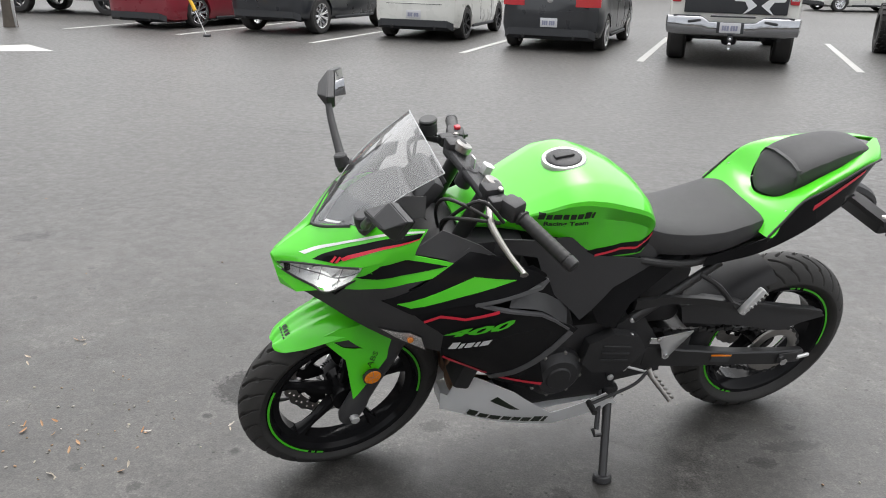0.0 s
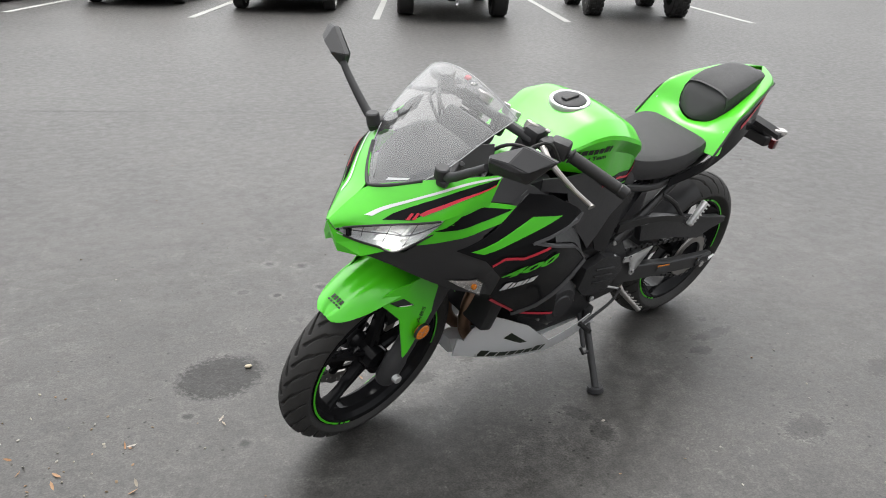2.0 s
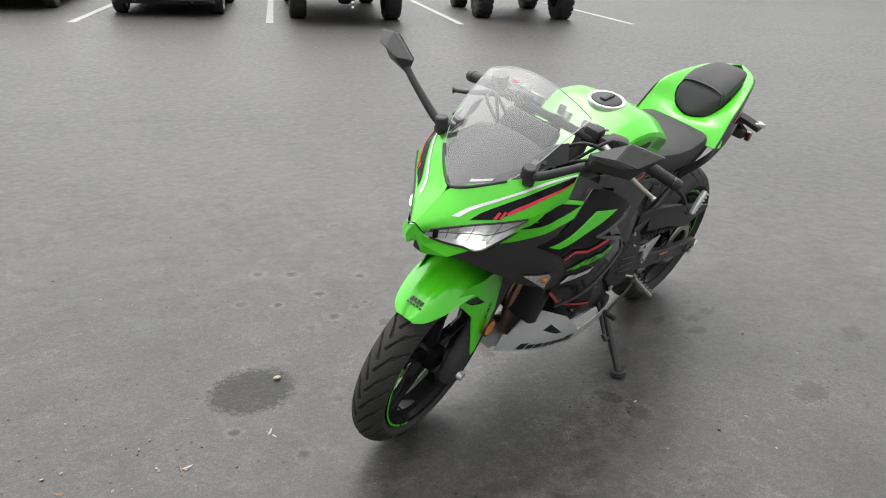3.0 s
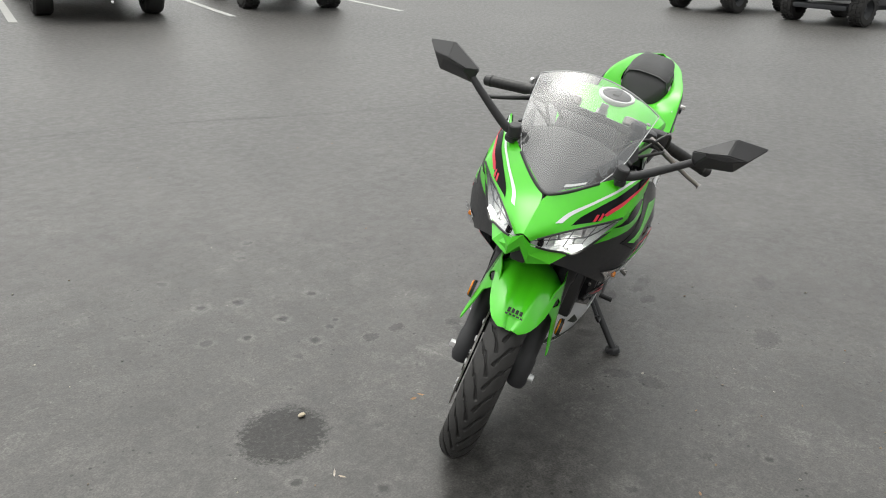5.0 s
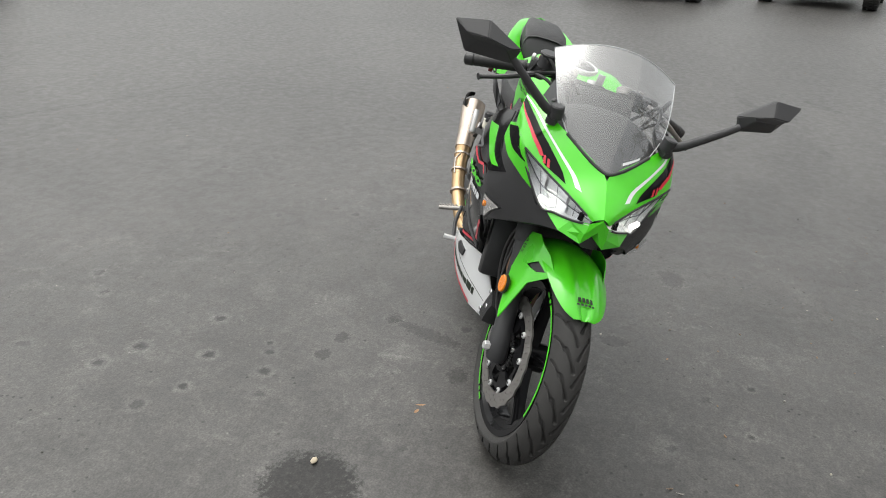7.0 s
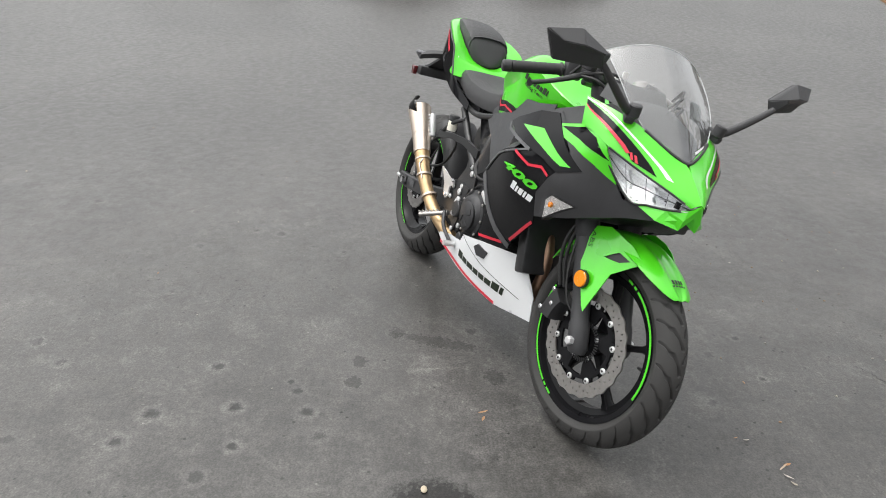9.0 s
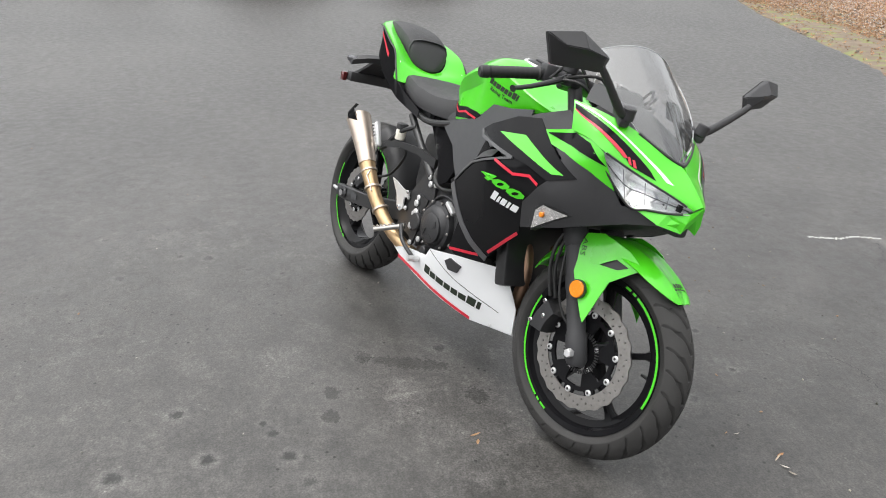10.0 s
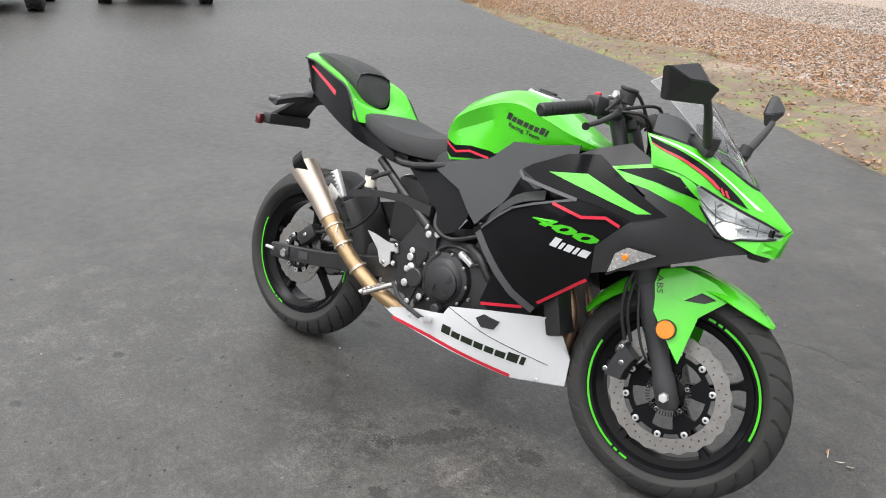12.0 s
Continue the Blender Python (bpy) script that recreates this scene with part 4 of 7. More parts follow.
# mirrors
for side in (1, -1):
    piv = Vector((1.368, side * .140, .934))
    base = Vector((1.388, side * .284, 1.026))
    stalk = part("mirror_stalk", tube([piv, piv + Vector((.006, side * .030, .004)), base.lerp(piv, .25) + Vector((.003, 0, -.006)), base], [.013, .0115, .0095, .0085], 12, steps=5), MATTE, bike, "black mirror stalk")
    part("mirror_foot", box(.075, .028, .022, (1.352, side * .138, .926), .007, rot=(0, 28, side * 22)), MATTE, stalk)
    for dx in (-.026, .024):
        part("mirror_bolt", bolt((1.352 + dx, side * .146, .938 - dx * .45), (.3, side * .55, .8), .007, .005), BLACKM, stalk)
    part("mirror_joint", cyl(piv + Vector((.006, 0, -.014)), piv + Vector((.012, side * .004, .018)), .017, 16, bevel=.003), MATTE, stalk)
    # housing: a five-sided girdle, the glass's rim behind it, a level ridge ahead
    if side > 0:
        girdle = [(1.382, .285, 1.014), (1.378, .273, 1.047), (1.368, .353, 1.106), (1.350, .427, 1.105), (1.360, .375, 1.029)]
    else:
        girdle = [(1.390, .282, 1.012), (1.394, .270, 1.049), (1.380, .356, 1.090), (1.348, .432, 1.070), (1.340, .391, 1.003)]
    girdle = [Vector((x, side * y, z)) for x, y, z in girdle]
    mid = sum(girdle, Vector()) / 5
    rim_at = [p.lerp(mid, .05) + Vector((-.016, 0, 0)) for p in girdle]
    bm = bmesh.new()
    rows3 = [[bm.verts.new(p) for p in rim_at], [bm.verts.new(p) for p in girdle],
             [bm.verts.new(mid + Vector((.030, (p.y - mid.y) * .62, (p.z - mid.z) * .16 + .002)) + Vector(((p.x - mid.x) * .7, 0, 0))) for p in girdle]]
    for lo, hi in zip(rows3, rows3[1:]):
        for k in range(5):
            bm.faces.new((lo[k], lo[(k + 1) % 5], hi[(k + 1) % 5], hi[k]))
    bm.faces.new(rows3[2])
    bm.faces.new(rows3[0][::-1])
    bmesh.ops.bevel(bm, geom=bm.edges[:], offset=.0022, segments=2, affect="EDGES")
    head = part("mirror_head", bm, MATTE, bike, "faceted black mirror housing", angle=20)
    bm = bmesh.new()
    bm.faces.new([bm.verts.new(p.lerp(mid, .10) + Vector((-.0185, 0, 0))) for p in girdle])
    part("mirror_glass", bm, GLASSMIRROR, head, "mirror glass", smooth=False)

# tank: stations of x, top, low edge, half-width
STATIONS = [(.574, .815, .765, .080), (.596, .878, .752, .110), (.64, .930, .757, .136), (.72, .972, .772, .158), (.80, .993, .805, .167), (.86, .984, .836, .161), (.92, .950, .848, .146), (1.0, .905, .858, .122), (1.08, .876, .858, .098), (1.125, .862, .855, .085)]


def tank_sections(stations, steps=4):
    pts = glide([Vector(s[:3]) for s in stations], [s[3] for s in stations], steps)
    secs = []
    for p, hw in zip(*pts):
        x, top, low = p
        h = top - low
        # a hollow for the knee under the shoulder crease
        knee = .13 * math.exp(-((x - .69) / .085) ** 2)
        half = [(.88, 0), (.95 - knee * .6, .26), (.965 - knee, .52), (1.0, .73), (.975, .79), (.74, .925), (.64, .952), (.20, .993)]
        prof = [(hw * a, low + h * b) for a, b in half]
        secs.append([(x, y, z) for y, z in prof] + [(x, 0, top)] + [(x, -y, z) for y, z in prof[::-1]])
    return secs


secs = tank_sections(STATIONS)
tank = part("fuel_tank", loft(secs), GREEN, bike, "glossy lime green fuel tank", angle=21)


def tank_half(x, z):
    """The tank's half-width at x, z."""
    k = max(i for i in range(len(secs) - 1) if secs[i][0][0] <= max(x, secs[0][0][0]))
    f = min(max((x - secs[k][0][0]) / max(1e-6, secs[k + 1][0][0] - secs[k][0][0]), 0), 1)
    s = [Vector(a).lerp(Vector(b), f) for a, b in zip(secs[k][:9], secs[k + 1][:9])]
    for a, b in zip(s, s[1:]):
        if a[2] <= z <= b[2]:
            return a[1] + (b[1] - a[1]) * (z - a[2]) / max(1e-6, b[2] - a[2])
    return s[0][1]


CAPAT = Vector((.836, 0, .9835))
capm = Matrix.Translation(CAPAT) @ pose(0, 0, 0, 0, 9, 0)
cap = part("fuel_cap", lathe([(.0, .0), (.034, .0), (.044, .003), (.047, .007), (.0545, .007), (.057, .003), (.057, -.012), (0, -.012)], 48, closed=False), ALU, tank, "round aluminium fuel cap ring", m=capm @ pose(0, 0, 0, 90, 0, 0))
part("cap_lid", lathe([(0, .012), (.037, .011), (.043, .008), (.045, .004), (0, .004)], 24, closed=False), CAST, cap, "dark key lid", m=capm @ pose(0, 0, 0, 90, 0, 0))
part("key_flap", box(.052, .020, .008, (0, 0, .014), .003), MATTE, cap, m=capm)
for k in range(6):
    a = radians(60 * k + 20)
    part("cap_screw", bolt((.0508 * math.cos(a), .0508 * math.sin(a), .006), (0, 0, 1), .003, .003), CHROME, cap, m=capm)
for side in (1, -1):
    badge = [(.585, .812), (.635, .800), (.70, .808), (.775, .806), (.800, .800), (.765, .778), (.70, .772), (.625, .762), (.598, .775)]
    part("tank_badge", plate(badge, tank_half, side, .0022, .0012, .012), GLOSS, tank, "gloss black tank badge")
    part("red_stripe", plate(band([(.588, .806), (.645, .782), (.700, .793), (.775, .785)], .007), tank_half, side, .0036, .0006, .012), RED, tank, "red stripe")
    if side < 0:
        tagged(part("tank_mark", joined(bars_of((.815, .903), (1, -.24), (.014, .012, .017, .012, .012, .012, .013, .005), .019, tank_half, side, .002, .1)), LABEL, tank, "bold black maker mark"), kind="stuff")
        part("tank_words", lettering("Racing Team", (.824, .884), (1, -.24), .0155, tank_half, side, .002, .0, 1.2, .0004), LABEL, tank, "small black words Racing Team")
    else:
        tagged(part("tank_mark", joined(bars_of((.946, .899), (-1, .06), (.0155, .0135, .019, .0135, .0135, .0135, .0145, .0055), .020, tank_half, side, .002, .1)), LABEL, tank, "bold black maker mark"), kind="stuff")
        part("tank_words", lettering("Racing Team", (.930, .882), (-1, .06), .0165, tank_half, side, .002, .0, 1.3, .0005), LABEL, tank, "small black words Racing Team")


# seats
def cushion(stations, droop=0.0, n=5):
    """A padded seat: stations of x, top, low, half-width."""
    pts = glide([Vector(s[:3]) for s in stations], [s[3] for s in stations], n)
    out = []
    for p, hw in zip(*pts):
        x, top, low = p
        h = top - low
        half = [(.70, 0), (.96, .08), (1.0, .30), (.99, .58), (.93, .84), (.78, .955), (.40, .995)]
        prof = [(hw * a, low + h * b) for a, b in half]
        out.append([(x, y, z) for y, z in prof] + [(x, 0, top)] + [(x, -y, z) for y, z in prof[::-1]])
    return loft(out)


seat = part("rider_seat", cushion([(.248, .822, .800, .090), (.262, .838, .792, .122), (.31, .838, .772, .138), (.38, .822, .744, .138), (.46, .812, .732, .126), (.54, .815, .732, .112), (.60, .828, .742, .098), (.632, .826, .752, .086)]), SEATM, bike, "dark grey textured rider seat")
pill = part("pillion_seat", cushion([(-.080, .996, .966, .034), (-.062, 1.004, .955, .054), (.0, 1.008, .940, .072), (.09, .992, .912, .088), (.15, .968, .888, .088), (.178, .940, .872, .080), (.196, .906, .862, .056), (.208, .880, .858, .030), (.214, .866, .856, .010)]), SEATM, bike, "dark grey textured pillion seat")
strap = [(.165, y, .958 + dz) for y, dz in ((-.081, -.07), (-.083, -.03), (-.072, -.006), (-.04, .003), (0, .0045), (.04, .003), (.072, -.006), (.083, -.03), (.081, -.07))]
part("seat_strap", loft([[(p[0] + a, p[1] * (1 + b), p[2] + b * .06) for a, b in ((-.0065, .0), (-.0065, .03), (.0065, .015), (.0065, -.015))] for p in strap]), SEATM, pill, "black pillion strap")

# tail
for side in (1, -1):
    f = (lambda n: n) if side > 0 else mirrored
    TOP = [(-.118, .0, 1.006), (-.074, .028, 1.000), (-.03, .056, .988), (.03, .080, .968), (.10, .092, .944), (.160, .092, .912), (.195, .066, .872), (.214, .030, .856), (.222, .0, .852)]
    MIDT = [(-.134, .0, 1.002), (-.100, .052, .994), (-.03, .092, .984), (.05, .116, .966), (.12, .134, .948), (.182, .143, .920), (.225, .128, .868), (.245, .070, .848), (.252, .0, .846)]
    LOWT = [(-.138, .0, .990), (-.095, .074, .976), (-.02, .100, .968), (.06, .123, .946), (.13, .141, .926), (.196, .152, .903), (.240, .159, .852), (.276, .163, .806), (.290, .0, .815)]
    part("tail_cowl", patch(f([TOP, MIDT, LOWT]), 5, 5, .003), GREEN, bike, "lime green tail cowl")
    part("tail_trim", tube([(x, side * (y + .002), z + .001) for x, y, z in LOWT[1:8]], .0034, 6, steps=4), MATTE, bike, "black edge of the tail cowl")
    part("tail_screw", bolt((.222, side * .138, .868), (.2, side, .5), .005, .003), ALU, bike)
    BL0 = [(-.092, .071, .974), (-.018, .098, .965), (.06, .121, .943), (.13, .139, .923), (.196, .150, .900), (.240, .157, .848), (.278, .160, .800), (.42, .134, .735)]
    BL1 = [(-.060, .076, .915), (.0, .112, .872), (.07, .134, .842), (.13, .148, .815), (.19, .155, .788), (.25, .157, .762), (.31, .154, .740), (.43, .140, .710)]
    part("tail_side", patch(f([BL0, between(BL0, BL1, .5, .0), BL1]), 5, 4, .003), GLOSS, bike, "gloss black tail side panel")
    part("tail_red", on_patch([BL0, BL1], [(.10, .20), (.46, .33), (.46, .45), (.10, .29)], .0018, flip=side), RED, bike, "red tail stripe")
part("tail_floor", loft([[(x, s * w, z) for s, w, z in ((-1, a, b), (-1, a, b + .03), (1, a, b + .03), (1, a, b))] for x, a, b in ((-.05, .04, .935), (.05, .09, .865), (.2, .115, .78), (.45, .10, .70))]), MATTE, bike)

# plate bracket with rear lamps
bracket = part("plate_bracket", tube([(.05, 0, .862), (-.10, 0, .845), (-.20, 0, .80), (-.225, 0, .745)], [.030, .028, .022, .016], 10, steps=4), MATTE, bike, "black plate bracket")
part("bracket_bar", box(.045, .20, .040, (-.215, -.012, .745), .008), MATTE, bracket)
part("bracket_web", loft([[(x, s * w, z) for s, w, z in ((-1, a, b), (1, a, b), (1, a, b + .012), (-1, a, b + .012))] for x, a, b in ((-.06, .05, .848), (-.14, .055, .815), (-.20, .075, .768), (-.222, .09, .750))]), MATTE, bracket)
for y in (-.122, .098):
    part("rear_reflector", box(.026, .020, .036, (-.236, y, .738), .004), REDLENS, bracket, "dark red rear reflector")
part("tail_lamp", box(.08, .10, .03, (-.06, 0, .90), .012, rot=(0, 12, 0)), MATTE, bike, "dark tail lamp housing")
for side in (1, -1):
    ri = part("rear_indicator", loft([[(x, side * y, z + d) for x, y, z, d in ((a - .024, b, c, 0), (a, b, c, .015), (a + .030, b, c, .006), (a + .020, b, c, -.015))] for a, b, c in ((-.10, .03, .838), (-.105, .07, .838), (-.115, .11, .830), (-.145, .155, .812))]), MATTE, bike, "black arrow-shaped rear indicator")
    # bright lens on the left, darker one on the right
    part("lens", box(.050, .034, .018, (-.142, side * .140, .822), .006, rot=(0, 0, -side * 30)), CRYSTAL if side > 0 else BEZEL, ri, "clear lens" if side > 0 else "dark lens")

# front fork, fender and brakes: all turned with the steering
def leg(y, z, dx=0.0):
    return Vector((1.388 - .46 * (z - .293) + dx, y, z))


for side in (1, -1):
    y = side * .085
    fork = part("fork_leg", tube([leg(y, .262, -.004), leg(y, .275), leg(y, .335), leg(y, .345), leg(y, .44), leg(y, .45), leg(y, .56)], [.024, .029, .0295, .026, .0265, .029, .029], 20), MATTE, bike, "black fork leg", m=STEER)
    part("fork_tube", tube([leg(y, .55), leg(y, .98)], .0205, 18), BLACKM, fork, "dark inner fork tube", m=STEER)
    part("fork_boot", tube([leg(y, .555), leg(y, .565), leg(y, .625), leg(y, .635)], [.030, .034, .034, .027], 18), MATTE, fork, m=STEER)
    part("fork_cap", cyl(leg(y, .975), leg(y, .995), .023, 18, bevel=.003), STEEL, fork, "grey fork cap", m=STEER)
    part("axle_bolt", cyl((1.388, side * .108, .293), (1.388, side * .127, .293), .0135, 12 if side > 0 else 6, r2=.012, bevel=.0015), ALU, fork, "bright axle nut", m=STEER)
    # fender wing with its window
    wing = [(1.282, .530), (1.296, .602), (1.345, .618), (1.385, .612), (1.408, .570), (1.372, .541), (1.42, .545), (1.445, .560), (1.452, .545), (1.415, .508), (1.400, .388), (1.335, .462)]
    half = lambda x, z: .088 + (.62 - z) * .19 - max(0, x - 1.39) * .35
    part("fender_wing", plate(wing, half, side, 0, .003, .025), GREEN, bike, "lime green fender wing", m=STEER)
    part("wing_bridge", plate([(1.385, .612), (1.43, .600), (1.478, .570), (1.452, .545), (1.445, .560), (1.408, .570)], half, side, 0, .003, .02), GREEN, bike, m=STEER)
    # black sheet behind the window, put there for the shade inside it
    part("wing_shade_sheet", plate([(1.372, .541), (1.408, .570), (1.445, .560), (1.42, .545)], half, side, -.006, .002, .02), MATTE, bike, m=STEER)
    part("wing_letters", lettering("ABS", (1.292, .588) if side < 0 else (1.352, .478), (.25, -1) if side < 0 else (-.5, 1), .022, half, side, .0012, .1, 1.3), LABEL, bike, "small black letters ABS", m=STEER)
    refl = part("fork_reflector", cyl((1.352, side * .124, .462), (1.352, side * .137, .462), .023, 28, bevel=.002), AMBER, bike, "round amber reflector", m=STEER)
    for a in (30, 90, 150) if side > 0 else ():
        q = Vector((math.cos(radians(a)), 0, math.sin(radians(a)))) * .020
        c = Vector((1.352, side * .1372, .462))
        part("facet_line", tube([c - q, c + q], .0006, 5), HEADER, refl, m=STEER)
    part("reflector_rim", lathe([(.023, -.002), (.0255, -.002), (.0255, .006), (.023, .006)], 28), BLACKM, refl, m=STEER @ Matrix.Translation((1.352, side * .130, .462)))

# fender shell over the tyre
secs = []
for a, w, r, dropr in ((50, .026, .302, .005), (53, .046, .304, .011), (58, .060, .307, .020), (66, .073, .311, .030), (78, .083, .316, .034), (92, .086, .320, .034), (108, .080, .320, .036), (126, .064, .318, .036), (142, .054, .315, .026), (152, .040, .312, .016)):
    row = []
    for k in range(-5, 6):
        s = k / 5
        rr = r - dropr * abs(s) ** 2.4 - (0.006 if abs(s) < .3 and a < 90 else 0)
        row.append((1.388 + rr * math.cos(radians(a)), w * s, .293 + rr * math.sin(radians(a))))
    secs.append(row)
fender = part("front_fender", patch(secs, 3, 3, .003), GREEN, bike, "glossy lime green front fender", m=STEER)


def fender_film(u0, u1, a0, a1):
    bm = bmesh.new()
    v = []
    for i in range(4):
        a = radians(a0 + (a1 - a0) * i / 3)
        for j in range(4):
            y = u0 + (u1 - u0) * j / 3
            rr = .3095 - .020 * (abs(y) / .060) ** 2.4
            v.append(bm.verts.new((1.388 + rr * math.cos(a), y, .293 + rr * math.sin(a))))
    for i in range(3):
        for j in range(3):
            bm.faces.new((v[i * 4 + j], v[i * 4 + j + 1], v[i * 4 + j + 5], v[i * 4 + j + 4]))
    return bm


tagged(part("fender_mark", joined([fender_film(.040 - k * .0105, .033 - k * .0105, 58.2, 60.6) for k in range(8)]), LABEL, fender, "small black maker mark", m=STEER), kind="stuff")
tagged(part("fender_words", joined([fender_film(.034 - k * .010, .027 - k * .010, 56.6, 57.5) for k in range(7)]), LABEL, fender, m=STEER), kind="stuff")

# brake caliper, hoses
cal = part("front_caliper", loft([[(1.388 + r * math.cos(a), y, .293 + r * math.sin(a)) for r, y in ((.112, -.048), (.160, -.048), (.166, -.072), (.160, -.112), (.118, -.112), (.108, -.09))] for a in [radians(q) for q in (143, 150, 160, 170, 177)]]), CAST, bike, "black two-piston front caliper", m=STEER)
for q, r in ((146, .163), (172, .163), (158, .135)):
    a = radians(q)
    part("caliper_bolt", bolt((1.388 + r * math.cos(a), -.110, .293 + r * math.sin(a)), (0, -1, 0), .007, .006), CHROME, cal, m=STEER)
for dx, dy in ((0, 0), (.014, .006)):
    part("brake_hose", tube([(1.255 + dx, -.100 + dy, .40), (1.232 + dx, -.112 + dy, .47), (1.228 + dx, -.115 + dy, .54), (1.24 + dx, -.10, .62), (1.20, -.08, .75)], .0052, 8, steps=6), CABLE, bike, "black brake hose", m=STEER)
part("sensor_wire", tube([(1.375, -.075, .33), (1.32, -.105, .37), (1.285, -.115, .44), (1.262, -.11, .53), (1.25, -.10, .60)], .0035, 8, steps=6), CABLE, bike, m=STEER)

# clamps, bars, levers, instruments
clamp = part("top_clamp", box(.075, .235, .022, (1.075, 0, .958), .008, rot=(0, -24.7, 0)), CAST, bike, "black top clamp", m=STEER)
part("lower_clamp", box(.07, .235, .035, (1.155, 0, .775), .008, rot=(0, -24.7, 0)), CAST, bike, m=STEER)
part("steering_nut", cyl((1.045, 0, .958), (1.036, 0, .980), .017, 6), ALU, clamp, m=STEER)
part("ignition_lock", cyl((1.105, 0, .93), (1.085, 0, .978), .021, 18, bevel=.003), CAST, clamp, m=STEER)
part("key", box(.004, .022, .030, (1.082, .0, .995), .0015), ALU, clamp, "metal key in the lock", m=STEER)
for side in (1, -1):
    inner, outer = Vector((1.075, side * .118, .980)), Vector((.985, side * .335, .920))
    d = (outer - inner).normalized()
    bar = part("handlebar", tube([inner + Vector((0, 0, -.012)), inner.lerp(outer, .12), outer - d * .004], [.017, .0115, .011], 14), BLACKM, bike, "black clip-on handlebar", m=STEER)
    part("bar_riser", box(.052, .046, .052, inner + Vector((.006, side * -.012, -.008)), .010), CAST, bar, m=STEER)
    part("riser_bolt", bolt(inner + Vector((-.004, side * .012, .017)), (0, side * .3, 1), .007, .005), STEEL, bar, m=STEER)
    g0, g1 = inner.lerp(outer, .36), inner.lerp(outer, .95)
    ribs, rr = [], []
    for k in range(41):
        ribs.append(g0.lerp(g1, k / 40))
        rr.append(.0165 if k % 4 else .0158)
    rr[0] = rr[1] = .020
    part("grip", tube(ribs, rr, 16), CABLE, bar, "ribbed black rubber grip", m=STEER)
    part("bar_end", tube([g1, g1 + d * .004, outer + d * .012, outer + d * .016], [.0145, .0175, .0165, .012], 16), BLACKM, bar, m=STEER)
    s0 = inner.lerp(outer, .23)
    sw = part("switch_box", box(.046, .052, .050, s0, .010, rot=(0, 0, side * 22)), MATTE, bar, "black switch housing", m=STEER)
    for k in range(3):
        part("switch", box(.012, .014, .008, s0 + Vector((-.024, side * (-.012 + .012 * k), .012 - .013 * k)), .002), GREY, sw, m=STEER)
    if side < 0:
        part("stop_switch", box(.016, .014, .010, s0 + Vector((-.004, 0, .029)), .003), RED, sw, "red stop switch", m=STEER)
    p0 = inner.lerp(outer, .14) + Vector((.042, 0, .002))
    tip = Vector((1.092, side * .325, .900))
    lev = part("lever", tube([p0, p0.lerp(tip, .3) + Vector((.022, 0, .004)), p0.lerp(tip, .7) + Vector((.012, 0, 0)), tip - (tip - p0) * .05, tip], [.009, .0085, .0065, .006, .010], 10, steps=5), BLACKM if side < 0 else STEEL, bar, "black brake lever" if side < 0 else "worn silver clutch lever", m=STEER)
    part("lever_clamp", box(.05, .030, .030, p0 + Vector((-.022, 0, .0)), .007), CAST, lev, m=STEER)
res = part("brake_reservoir", cyl((1.124, -.176, .982), (1.129, -.178, 1.014), .022, 20, bevel=.003), MATTE, bike, "black brake fluid reservoir", m=STEER)
part("reservoir_lid", cyl((1.129, -.178, 1.013), (1.131, -.179, 1.023), .024, 20, bevel=.003), BLACKM, res, m=STEER)
part("sight_glass", cyl((1.110, -.205, .998), (1.106, -.212, .998), .009, 14), ALU, res, m=STEER)
dash = part("instrument", box(.04, .165, .085, (1.205, 0, .945), .014, rot=(0, -38, 0)), COVER, bike, "black instrument cluster")
part("dash_glass", box(.004, .14, .065, (1.1835, 0, .952), .001, rot=(0, -38, 0)), GLOSS, dash)
cover = [[(1.440, 0, .838), (1.412, .055, .856), (1.372, .102, .876)], [(1.352, 0, .902), (1.336, .068, .904), (1.310, .124, .902)], [(1.262, 0, .952), (1.256, .066, .946), (1.238, .126, .922)], [(1.240, 0, .944), (1.236, .064, .938), (1.220, .124, .912)]]
part("dash_cover", patch([[(x, -y, z) for x, y, z in r[:0:-1]] + r for r in cover], 4, 4, .003), COVER, bike, "black cover between screen and instruments")
for side in (1, -1):
    part("dash_wing", patch([[(1.36, side * .122, .915), (1.30, side * .142, .930), (1.235, side * .158, .940)], [(1.338, side * .110, .942), (1.288, side * .128, .980), (1.232, side * .142, .985)]], 4, 3, .003), GREY, bike, "grey inner screen panel")
    for k, (a, b, c) in enumerate(((.03, .02, .0), (.05, -.02, .03), (.0, .03, .05))):
        part("cable", tube([(1.09 + a * .3, side * .20, .955), (1.15 + a, side * (.15 + b), .96 + c), (1.19, side * (.07 + b), .90), (1.16, side * .05, .80)], .0045, 8, steps=6), CABLE, bike, m=STEER)

